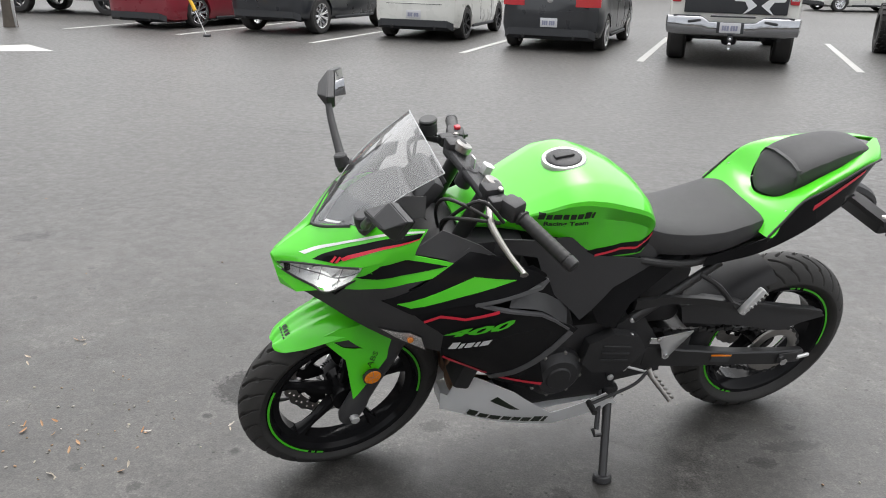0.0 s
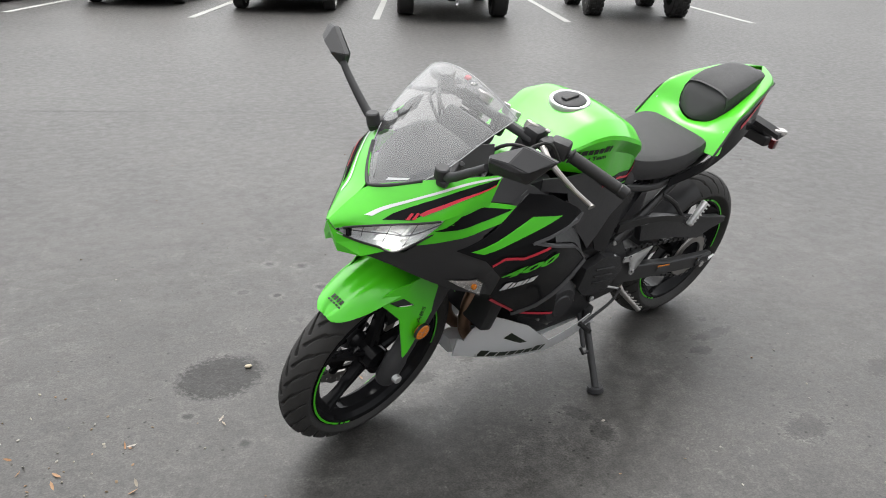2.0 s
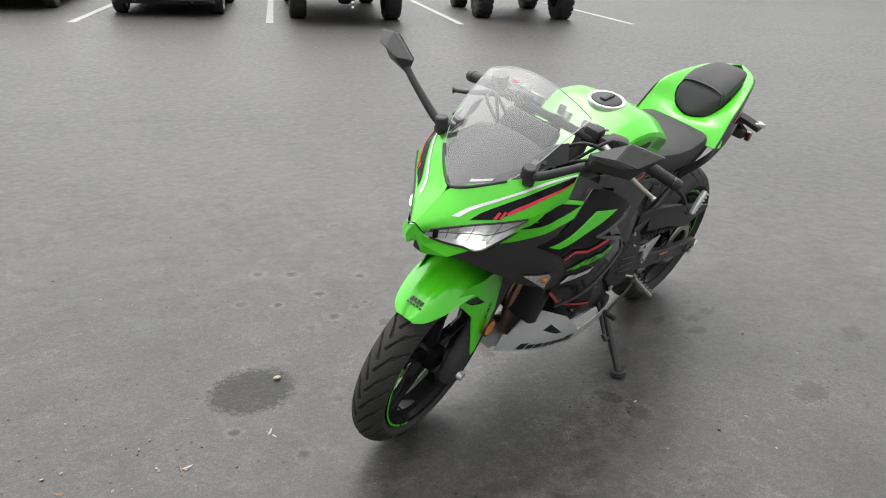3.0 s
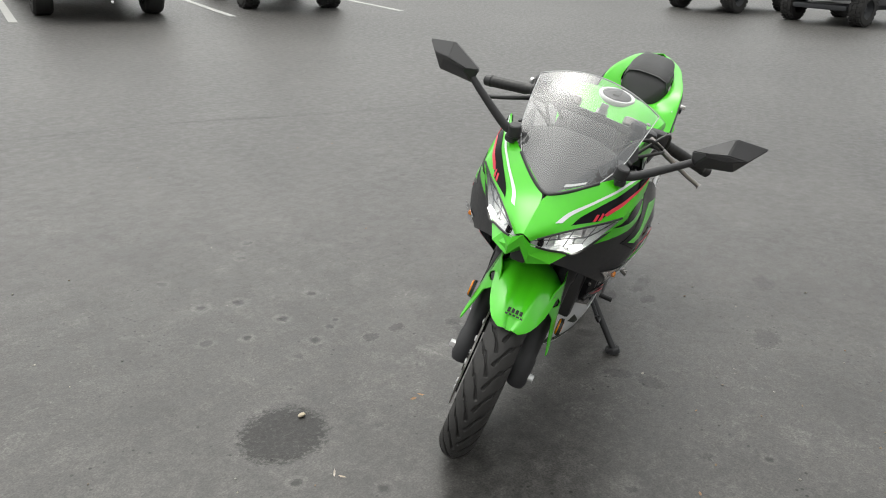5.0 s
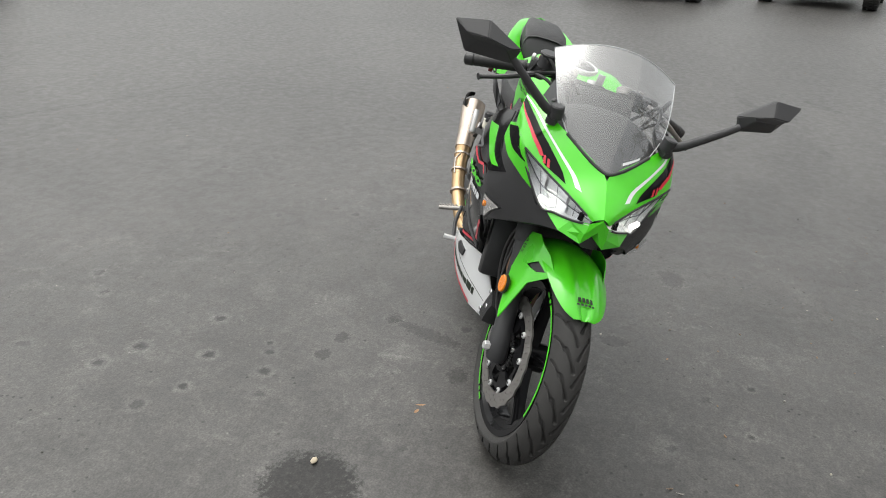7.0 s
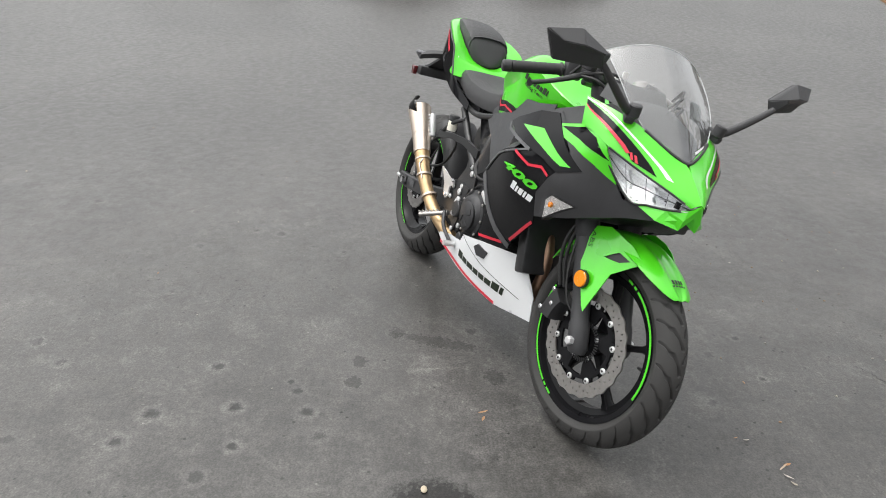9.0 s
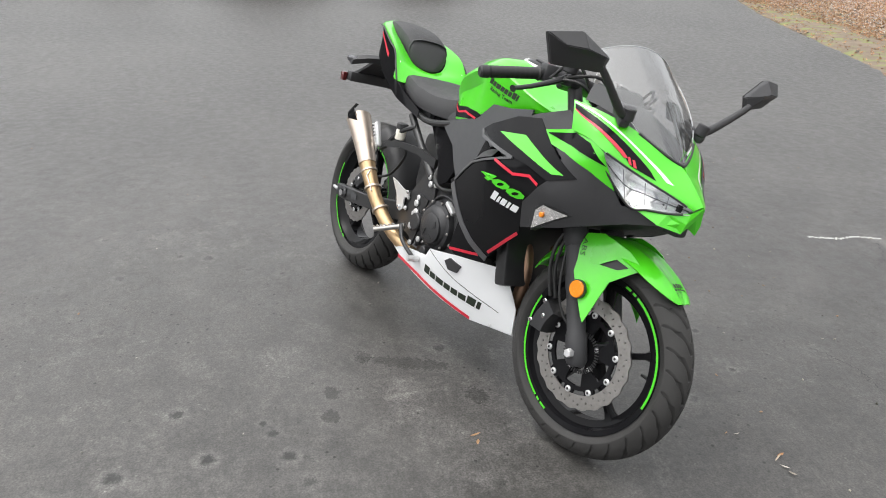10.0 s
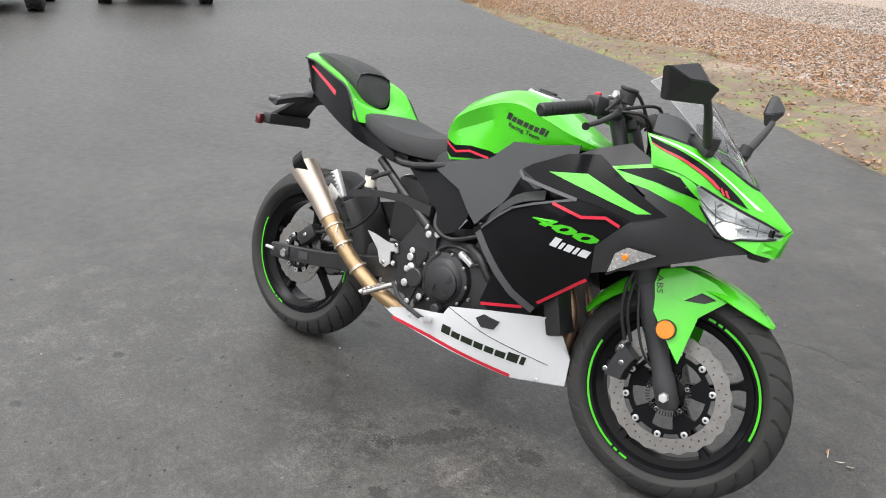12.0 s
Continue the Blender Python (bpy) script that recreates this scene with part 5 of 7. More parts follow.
# frame covers, engine, swingarm, exhaust and stand
COVER = [(.56, .727), (.64, .752), (.75, .780), (.84, .845), (.95, .853), (1.06, .872), (1.06, .84), (.94, .805), (.905, .715), (.82, .632), (.79, .597), (.755, .625), (.70, .68)]
COVW = surface([(.56, .727, .115), (.75, .78, .140), (.95, .85, .155), (1.06, .87, .165), (.9, .72, .165), (.79, .6, .170), (.70, .68, .15)])
for side in (1, -1):
    # left cover's darker colour carries the shade of the side leaning down
    part("frame_cover", plate(COVER, COVW, side, .004, .004, .03), GREY if side < 0 else MATTE, bike, "matte dark plastic frame cover")
    part("frame_rail", tube([(.36, side * .118, .705), (.47, side * .126, .63), (.60, side * .132, .545)], [.013, .013, .015], 12), BLACKM, bike, "black frame tube")
    part("side_trim", plate([(.40, .732), (.56, .727), (.70, .68), (.755, .625), (.72, .56), (.66, .53), (.62, .60)], COVW, side, -.012, .004, .03), GLOSS, bike, "gloss black side trim")
    part("seat_rail", tube([(.05, side * .075, .865), (.25, side * .11, .765), (.45, side * .12, .71), (.62, side * .12, .735)], .011, 10, steps=4), BLACKM, bike)
    part("pivot_plate", plate([(.46, .33), (.62, .31), (.66, .40), (.64, .53), (.58, .57), (.53, .50), (.47, .42)], lambda x, z: .135, side, 0, .012, .05), CAST, bike)
    for x, z in ((.60, .545), (.555, .40), (.585, .36), (.62, .33), (.565, .46)):
        part("frame_bolt", bolt((x, side * .137, z), (0, side, 0), .010, .007), ALU, bike)
engine = part("engine", box(.36, .25, .30, (.76, 0, .385), .03), CAST, bike, "black engine block")
part("cylinder", box(.20, .24, .28, (.88, 0, .55), .02, rot=(0, 22, 0)), CAST, engine)
for k in range(5):
    part("cooling_fin", box(.19, .262, .006, (.875 + .012 * k, 0, .46 + .03 * k), .002, rot=(0, 22, 0)), CAST, engine)
part("sump", box(.24, .16, .08, (.78, 0, .225), .02), CAST, engine)
part("airbox", box(.36, .22, .20, (.72, 0, .69), .04), MATTE, bike)
part("shock_cover", box(.16, .14, .22, (.47, 0, .56), .03), MATTE, bike)
# right: clutch cover
cl = part("clutch_cover", lathe([(0, .028), (.050, .028), (.062, .022), (.070, .010), (.082, .006), (.088, -.01), (.088, -.03), (0, -.03)], 40, closed=False), CAST, engine, "round black clutch cover", m=Matrix.Translation((.70, -.135, .405)) @ Matrix.Diagonal((1, -1, 1, 1)))
part("clutch_step", lathe([(0, .0335), (.044, .0335), (.050, .030), (.050, .020), (0, .020)], 40, closed=False), CAST, cl, m=Matrix.Translation((.712, -.135, .400)) @ Matrix.Diagonal((1, -1, 1, 1)))
for k, a0 in enumerate((35, 215, 300)):
    w = [(.712 + r * math.cos(radians(a0 + d)), .400 + r * math.sin(radians(a0 + d))) for r, d in ((.020, -18), (.040, -14), (.040, 14))]
    part("clutch_web", plate(w, lambda x, z: .168, -1, .003, .004, .03), BLACKM, cl)
part("clutch_band", tube([(.640, -.140, .36 + .0), (.628, -.142, .40), (.640, -.140, .445), (.668, -.136, .482)], .010, 10, steps=5), CAST, cl)
part("clutch_arm", box(.055, .018, .016, (.765, -.142, .487), .004, rot=(0, 28, 0)), ALU, cl, "bare metal clutch arm")
part("clutch_cable", tube([(.79, -.145, .475), (.84, -.15, .50), (.88, -.12, .58), (.93, -.09, .68)], .0045, 8, steps=6), CABLE, cl)
part("clutch_rib", box(.012, .01, .10, (.705, -.163, .40), .004, rot=(0, 25, 0)), CAST, cl)
for k in range(9):
    a = 2 * math.pi * k / 9
    part("cover_bolt", bolt((.70 + .083 * math.cos(a), -.143, .405 + .083 * math.sin(a)), (0, -1, 0), .005, .005), STEEL, cl)
# right: frame gusset with its large bolts, case seam and hoses
gus = part("frame_gusset", plate([(.495, .455), (.56, .475), (.625, .470), (.60, .42), (.605, .36), (.585, .300), (.552, .325), (.525, .372)], lambda x, z: .140, -1, 0, .010, .04), BLACKM, bike, "black frame gusset")
for x, z, r in ((.564, .44, .012), (.573, .41, .014), (.558, .357, .012), (.59, .384, .006), (.58, .304, .009), (.508, .442, .007), (.501, .402, .008)):
    part("gusset_bolt", bolt((x, -.140, z), (0, -1, 0), r, .008), ALU, gus, "bright frame bolt")
    part("gusset_washer", cyl((x, -.1395, z), (x, -.1425, z), r * 1.5, 16), BLACKM, gus)
for x, z in ((.614, .523), (.646, .531)):
    part("gusset_bolt", bolt((x, -.136, z), (0, -1, 0), .011, .008), ALU, gus)
part("case_seam", tube([(.60, -.128, .30), (.612, -.128, .40), (.64, -.128, .47), (.70, -.128, .51), (.80, -.126, .50)], .006, 8, steps=5), CAST, engine)
part("coolant_hose", tube([(.76, -.125, .52), (.82, -.150, .50), (.865, -.150, .45), (.90, -.12, .40), (.97, -.08, .38)], .013, 12, steps=6), CABLE, engine, "black coolant hose")
part("breather_hose", tube([(.62, -.12, .60), (.64, -.145, .55), (.70, -.14, .53), (.78, -.11, .56)], .008, 10, steps=6), CABLE, engine)
part("throttle_body", box(.09, .20, .06, (.80, 0, .66), .012, rot=(0, 22, 0)), BLACKM, engine)
for k in range(4):
    part("case_rib", box(.006, .008, .09, (.625 - .018 * k, -.126, .37 + .012 * k), .002, rot=(0, -15, 0)), CAST, engine)
part("oil_cap", cyl((.705, -.128, .318), (.705, -.172, .318), .017, 16, bevel=.003), CAST, engine, "oil filler cap")
part("water_pump", cyl((.60, -.12, .385), (.60, -.160, .385), .030, 20, bevel=.004), CAST, engine)
for k, (x, z) in enumerate(((.658, .446), (.67, .458), (.734, .481), (.756, .458), (.772, .437), (.79, .37), (.75, .33), (.674, .329), (.585, .42))):
    part("engine_bolt", bolt((x, -.126, z), (0, -1, 0), .006, .008), STEEL, engine)
# left: generator and sprocket covers
gen = part("generator_cover", lathe([(0, .026), (.034, .026), (.038, .022), (.058, .021), (.064, .015), (.080, .004), (.084, -.03), (0, -.03)], 40, closed=False), CAST, engine, "round black generator cover", m=Matrix.Translation((.805, .140, .378)))
spr = part("sprocket_cover", plate([(.54, .44), (.58, .50), (.66, .52), (.73, .49), (.74, .42), (.70, .38), (.60, .37)], lambda x, z: .165 - .6 * ((x - .64) ** 2 + (z - .45) ** 2), 1, 0, .03, .025), CAST, engine, "ribbed black sprocket cover")
for k in range(3):
    part("cover_rib", box(.09, .006, .006, (.645, .166, .425 + .025 * k), .002, rot=(0, -8, 0)), CAST, spr)
for x, z in ((.56, .45), (.60, .385), (.70, .39), (.72, .47), (.66, .51), (.60, .50)):
    part("cover_bolt", bolt((x, .150, z), (0, 1, 0), .007, .008), ALU, spr)
for k in range(8):
    a = 2 * math.pi * k / 8 + .2
    part("cover_bolt", bolt((.805 + .078 * math.cos(a), .140, .378 + .078 * math.sin(a)), (0, 1, 0), .0055, .008), STEEL, gen)
# exhaust headers
for y in (-.045, .045):
    part("header_pipe", tube([(.985, y, .52), (1.055, y, .47), (1.085, y, .38), (1.065, y, .28), (.98, y * .8, .215), (.80, y * .6, .195), (.66, -.06, .21), (.58, -.11, .27)], .0195, 14, steps=6), HEADER, bike, "heat-stained exhaust header")
pipe = part("exhaust_pipe", tube([(.600, -.100, .250), (.513, -.142, .282), (.430, -.166, .326), (.352, -.183, .388), (.290, -.188, .445), (.242, -.189, .492)], [.022, .023, .024, .0245, .027, .031], 20, steps=6), BRONZE, bike, "bronze heat-tinted exhaust pipe")
for p, q in (((.326, -.186, .412), (.321, -.186, .417)), ((.275, -.188, .460), (.270, -.188, .465)), ((.394, -.174, .353), (.388, -.175, .358))):
    part("weld_band", tube([p, q], .0315, 20), TITAN, pipe)
for p, q in (((.352, -.206, .412), (.308, -.214, .455)), ((.308, -.214, .455), (.298, -.200, .476))):
    part("spring", tube([p, q], .0022, 8), ALU, pipe)
muf = part("muffler", tube([(.250, -.189, .484), (.216, -.187, .516), (.186, -.185, .542), (.088, -.180, .622), (.084, -.180, .626)], [.033, .0345, .037, .047, .044], 28), TITAN, bike, "satin titanium cone muffler")
# black disc on the closed end, painted dark like the shaded bore
part("bore_disc", tube([(.085, -.180, .6275), (.087, -.180, .6235)], [.040, .038], 24), GLOSS, muf)
bm = lathe([(.0475, -.001), (.0475, .052), (.0455, .052), (.0455, -.001)], 24, start=100, turn=160)
for v in bm.verts:
    if v.co.y > .02:
        v.co.y *= .35 + .65 * max(0, -v.co.x / .05)
part("muffler_tip", bm, GLOSS, muf, "black slash-cut muffler tip", m=Matrix.Translation((.088, -.180, .622)) @ pose(0, 0, 0, 0, 49, 0) @ pose(0, 0, 0, 90, 0, 0) @ pose(0, 0, 0, 0, 90, 0))
part("muffler_strap", tube([(.187, -.185, .541), (.183, -.185, .545)], .0378, 24), TITAN, muf)
part("muffler_stay", box(.055, .006, .050, (.205, -.152, .556), .004, rot=(0, 30, 0)), ALU, muf, "aluminium muffler stay")
part("clamp_screw", cyl((.468, -.185, .318), (.445, -.212, .297), .007, 8), ALU, pipe, "bright clamp screw")
# swingarm
for side in (1, -1):
    y = side * .118
    bm = loft([[(x, y + side * a * .5, z + b * .5) for a, b in ((-w, -h), (w, -h), (w, h), (-w, h))] for x, z, w, h in ((-.075, .300, .020, .040), (-.06, .300, .024, .052), (.03, .306, .026, .056), (.20, .330, .030, .052), (.40, .365, .034, .066), (.53, .395, .036, .080))])
    bmesh.ops.bevel(bm, geom=bm.edges[:], offset=.004, segments=1, affect="EDGES")
    arm = part("swingarm", bm, BLACKM, bike, "black box-section swingarm")
    part("axle_plate", box(.075, .006, .040, (-.01, y + side * .016, .306), .003), CAST, arm)
    part("rear_axle_nut", cyl((.016, y + side * .016, .306), (.016, y + side * .034, .306), .014, 6), CHROME, arm, "bright rear axle nut")
    part("adjuster", cyl((-.045, y + side * .018, .304), (-.095, y + side * .010, .302), .006, 8), ALU, arm)
part("arm_label", box(.075, .001, .006, (.25, .1365, .356), 0, rot=(0, -9, 0)), AMBER, arm, "orange strip of a warning label", smooth=False)
part("arm_label", box(.070, .001, .020, (.25, .1365, .341), 0, rot=(0, -9, 0)), GREY, arm, "dark warning label", smooth=False)
part("arm_label", box(.045, .001, .026, (.10, -.1345, .318), 0, rot=(0, -6, 0)), GREY, bike, "grey warning label", smooth=False)
part("arm_bridge", box(.10, .22, .10, (.40, 0, .385), .02), BLACKM, arm)
part("rear_hugger", patch([[(r * math.cos(radians(a)), y, .306 + r * math.sin(radians(a))) for y, r in ((-.085, .295), (-.06, .325), (0, .332), (.06, .325), (.085, .295))] for a in (8, 25, 42, 58, 70)], 3, 3, .003), MATTE, bike, "black rear hugger")
guard = part("chain_guard", plate([(.42, .535), (.345, .560), (.10, .500), (-.09, .458), (-.125, .434), (-.05, .420), (.03, .395), (.20, .440), (.40, .475)], lambda x, z: .100, 1, 0, .025, .04), MATTE, bike, "black chain guard")
part("guard_ridge", plate([(.41, .545), (.345, .565), (-.10, .462), (-.10, .452), (.34, .552)], lambda x, z: .108, 1, 0, .012, .04), MATTE, guard)
part("rear_sprocket", lathe([(.060, .004), (.088, .004), (.092, 0), (.088, -.004), (.060, -.004)], 44), STEEL, bike, m=Matrix.Translation((.016, .088, .306)))
bm = bmesh.new()
A, B, ra, rb = Vector((.016, .088, .306)), Vector((.60, .088, .43)), .090, .032
d = (B - A).normalized()
n = Vector((-d.z, 0, d.x))
run = [A + n * ra, B + n * rb]
run2 = [B - n * rb, A - n * ra]
for p, q in (run, run2):
    L = (q - p).length
    m = int(L / .0155)
    for k in range(m):
        c = p.lerp(q, (k + .5) / m)
        box(.0145, .004 if k % 2 else .012, .010, c, 0, rot=(0, -math.degrees(math.atan2((q - p).z, (q - p).x)), 0), bm=bm)
for k in range(18):
    a = math.atan2(n.z, n.x) + math.pi * (k + .5) / 18
    box(.0145, .004 if k % 2 else .012, .010, A + Vector((ra * math.cos(a), 0, ra * math.sin(a))), 0, rot=(0, -math.degrees(a) - 90, 0), bm=bm)
chain = part("drive_chain", bm, BLACKM, bike, "dark steel drive chain", smooth=False)
tagged(chain, kind="stuff")
# rear brake
rc = part("rear_caliper", box(.085, .045, .050, (.075, -.092, .385), .010, rot=(0, -40, 0)), CAST, bike, "black rear caliper")
part("caliper_bolt", bolt((.075, -.114, .385), (0, -1, 0), .007, .006), CHROME, rc)
part("rear_hose", tube([(.10, -.10, .40), (.20, -.12, .43), (.30, -.115, .47), (.38, -.12, .56), (.36, -.13, .62)], .005, 8, steps=6), CABLE, bike)
# pegs and heel plates
for side in (1, -1):
    hp = [(.383, .478), (.415, .474), (.470, .462), (.512, .462), (.515, .444), (.488, .436), (.492, .398), (.475, .383), (.452, .392), (.438, .428)] if side < 0 else [(.392, .484), (.505, .470), (.528, .474), (.530, .455), (.486, .448), (.472, .392), (.460, .385), (.450, .392), (.452, .440)]
    heel = part("heel_plate", plate(hp, lambda x, z: .150, side, 0, .005, .05), ALU, bike, "pale aluminium heel plate")
    for x, z in ((.495, .405), (.535, .470)):
        part("heel_bolt", bolt((x - (.03 if side > 0 else .025), side * .152, z - (.0 if side > 0 else .008)), (0, side, 0), .007, .005), CHROME, heel)
    root, mid, tip = ((.508, .150, .355), (.500, .166, .338), (.458, .224, .290)) if side > 0 else ((.535, -.150, .345), (.515, -.170, .334), (.478, -.234, .306))
    peg = part("rider_peg", tube([root, mid, tip], [.011, .009, .008], 12), STEEL, bike, "grey metal rider peg")
    for k in range(6):
        part("peg_tooth", box(.022, .004, .006, Vector(mid).lerp(Vector(tip), .1 + .17 * k) + Vector((0, 0, .009)), .001, rot=(0, 10, -side * 35)), STEEL, peg)
    st = part("pillion_stay", loft([[(x, side * (y + d), z + e) for d, e in ((-.007, -h), (.007, -h), (.007, h), (-.007, h))] for x, y, z, h in ((.60, .128, .590, .016), (.50, .142, .607, .012), (.40, .155, .602, .010), (.31, .164, .582, .012), (.275, .166, .562, .015))]), BLACKM, bike, "black pillion peg stay")
    part("stay_brace", tube([(.30, side * .166, .575), (.36, side * .150, .640), (.42, side * .128, .675)], .008, 8, steps=4), BLACKM, st)
    pp = part("pillion_peg", box(.022, .020, .095, (.262, side * .182, .602), .006, rot=(0, -32, 0)), ALU, st, "folded aluminium pillion peg")
    for k in range(7):
        part("peg_tooth", box(.008, .024, .005, Vector((.283, side * .184, .570)).lerp(Vector((.230, side * .184, .632)), k / 6), .001, rot=(0, -32, 0)), ALU, pp)
pedal = part("brake_pedal", tube([(.53, -.162, .35), (.58, -.175, .31), (.66, -.178, .285), (.70, -.190, .287)], .007, 8, steps=5), CAST, bike)
part("pedal_tip", cyl((.70, -.175, .287), (.70, -.215, .287), .010, 10), ALU, pedal)
shift = part("shift_lever", tube([(.52, .165, .36), (.56, .175, .325), (.66, .182, .29), (.70, .19, .285)], .005, 8, steps=5), CAST, bike, "black shift lever")
part("shift_tip", cyl((.70, .180, .285), (.70, .225, .285), .009, 10), CABLE, shift)
part("shift_rod", cyl((.52, .160, .355), (.63, .155, .40), .004, 8), ALU, shift)
tank2 = part("rear_reservoir", cyl((.352, -.142, .610), (.352, -.142, .648), .019, 18, bevel=.003), FLUID, bike, "cream rear brake fluid tank")
part("reservoir_lid", cyl((.352, -.142, .648), (.352, -.142, .670), .021, 18, bevel=.003), MATTE, tank2)
# side stand
top, foot = Vector((.600, .118, .255)), Vector((.667, .297, .092))
stand = part("side_stand", tube([top, top.lerp(foot, .5), foot], [.014, .0125, .012], 14), BLACKM, bike, "black side stand on the asphalt")
part("stand_foot", cyl(foot + Vector((0, -.004, .004)), foot + Vector((0, .0035, -.014)), .026, 20, r2=.028, bevel=.003), CAST, stand)
part("stand_tang", tube([top.lerp(foot, .52), top.lerp(foot, .50) + Vector((.035, .002, -.004)), top.lerp(foot, .42) + Vector((.045, .002, 0))], .006, 8), BLACKM, stand)
part("stand_spring", tube([top + Vector((.03, 0, .01)), top.lerp(foot, .45) + Vector((.03, 0, 0))], .0075, 10), CAST, stand)
part("stand_knuckle", box(.05, .035, .05, top, .010), CAST, stand)


# ---- parked vehicles ----
CARWHITE = material("white_car_paint", (0.72, 0.72, 0.68), 0.28, coat=0.6, vary=0.03, scale=4)
CARDARK = material("dark_grey_car_paint", (0.022, 0.024, 0.028), 0.3, coat=0.4, vary=0.08, scale=4)
CARBLACK = material("black_car_paint", (0.022, 0.024, 0.029), 0.3, coat=0.6, vary=0.08, scale=4)
CARRED = material("dark_red_car_paint", (0.22, 0.022, 0.035), 0.3, coat=0.6, vary=0.06, scale=4)
TINTED = material("tinted_glass", (0.020, 0.023, 0.026), 0.06, spec=0.6, vary=0.05)
TAIL = material("red_tail_lamp", (0.50, 0.03, 0.04), 0.2, coat=0.7)
PLATE = material("number_plate", (0.58, 0.58, 0.60), 0.45)
PLATEINK = material("plate_ink", (0.26, 0.27, 0.36), 0.5)
TRIM = material("dull_black_trim", (0.036, 0.038, 0.042), 0.6, vary=0.1, scale=30)
YELLOW = material("yellow_plastic", (0.75, 0.42, 0.02), 0.5, vary=0.05)
WOODM = material("weathered_timber", (0.10, 0.085, 0.07), 0.8, vary=0.3, scale=12, bump=0.5, bump_scale=60)


def carved(bm, cutters):
    """The bmesh with round wheel arches cut out of it."""
    a = bpy.data.objects.new("a", bpy.data.meshes.new("a"))
    bmesh.ops.recalc_face_normals(bm, faces=bm.faces)
    bm.to_mesh(a.data)
    bm.free()
    scene.collection.objects.link(a)
    temp = []
    for c in cutters:
        b = bpy.data.objects.new("b", bpy.data.meshes.new("b"))
        bmesh.ops.recalc_face_normals(c, faces=c.faces)
        c.to_mesh(b.data)
        c.free()
        scene.collection.objects.link(b)
        m = a.modifiers.new("cut", "BOOLEAN")
        m.operation, m.object, m.solver = "DIFFERENCE", b, "EXACT"
        temp.append(b)
    me = bpy.data.meshes.new_from_object(a.evaluated_get(bpy.context.evaluated_depsgraph_get()))
    out = bmesh.new()
    out.from_mesh(me)
    for o in temp + [a]:
        d = o.data
        bpy.data.objects.remove(o)
        bpy.data.meshes.remove(d)
    bpy.data.meshes.remove(me)
    return out


def road_wheel(car, x, y, r, w, rim_mat, spokes, side, rim_r=None):
    """A road wheel with its rim; its face looks to side."""
    rim_r = rim_r or r * .66
    ob = part("wheel", lathe([(rim_r, w / 2), (r * .93, w / 2), (r, w * .36), (r, -w * .36), (r * .93, -w / 2), (rim_r, -w / 2)], 40), RUBBER, car, "black tyre on its rim", m=Matrix.Translation((x, y, r)) @ pose(0, 0, 0, 0, 0, 90))
    bm = lathe([(rim_r, .5 * w), (rim_r * .93, .47 * w), (rim_r * .9, -.2 * w), (rim_r, -.4 * w)], 36, closed=False)
    for k in range(spokes):
        a = 2 * math.pi * k / spokes
        for d in (-.09, .09):
            c = Vector((math.cos(a + d), 0, math.sin(a + d)))
            tube([c * rim_r * .14 + Vector((0, .30 * w, 0)), c * rim_r * .55 + Vector((0, .36 * w, 0)), c * rim_r * .93 + Vector((0, .42 * w, 0))], [rim_r * .075, rim_r * .05, rim_r * .055], 6, bm)
    lathe([(0, .40 * w), (rim_r * .16, .38 * w), (rim_r * .2, .2 * w), (0, .2 * w)], 16, closed=False, bm=bm)
    part("rim", bm, rim_mat, ob, m=Matrix.Translation((x, y, r)) @ pose(0, 0, 0, 0, 0, -90 * side), fix=True)
    part("brake_hub", lathe([(0, 0), (rim_r * .6, 0), (rim_r * .6, .02), (0, .02)], 20, closed=False), BLACKM, ob, m=Matrix.Translation((x, y, r)) @ pose(0, 0, 0, 0, 0, -90 * side))
    return ob


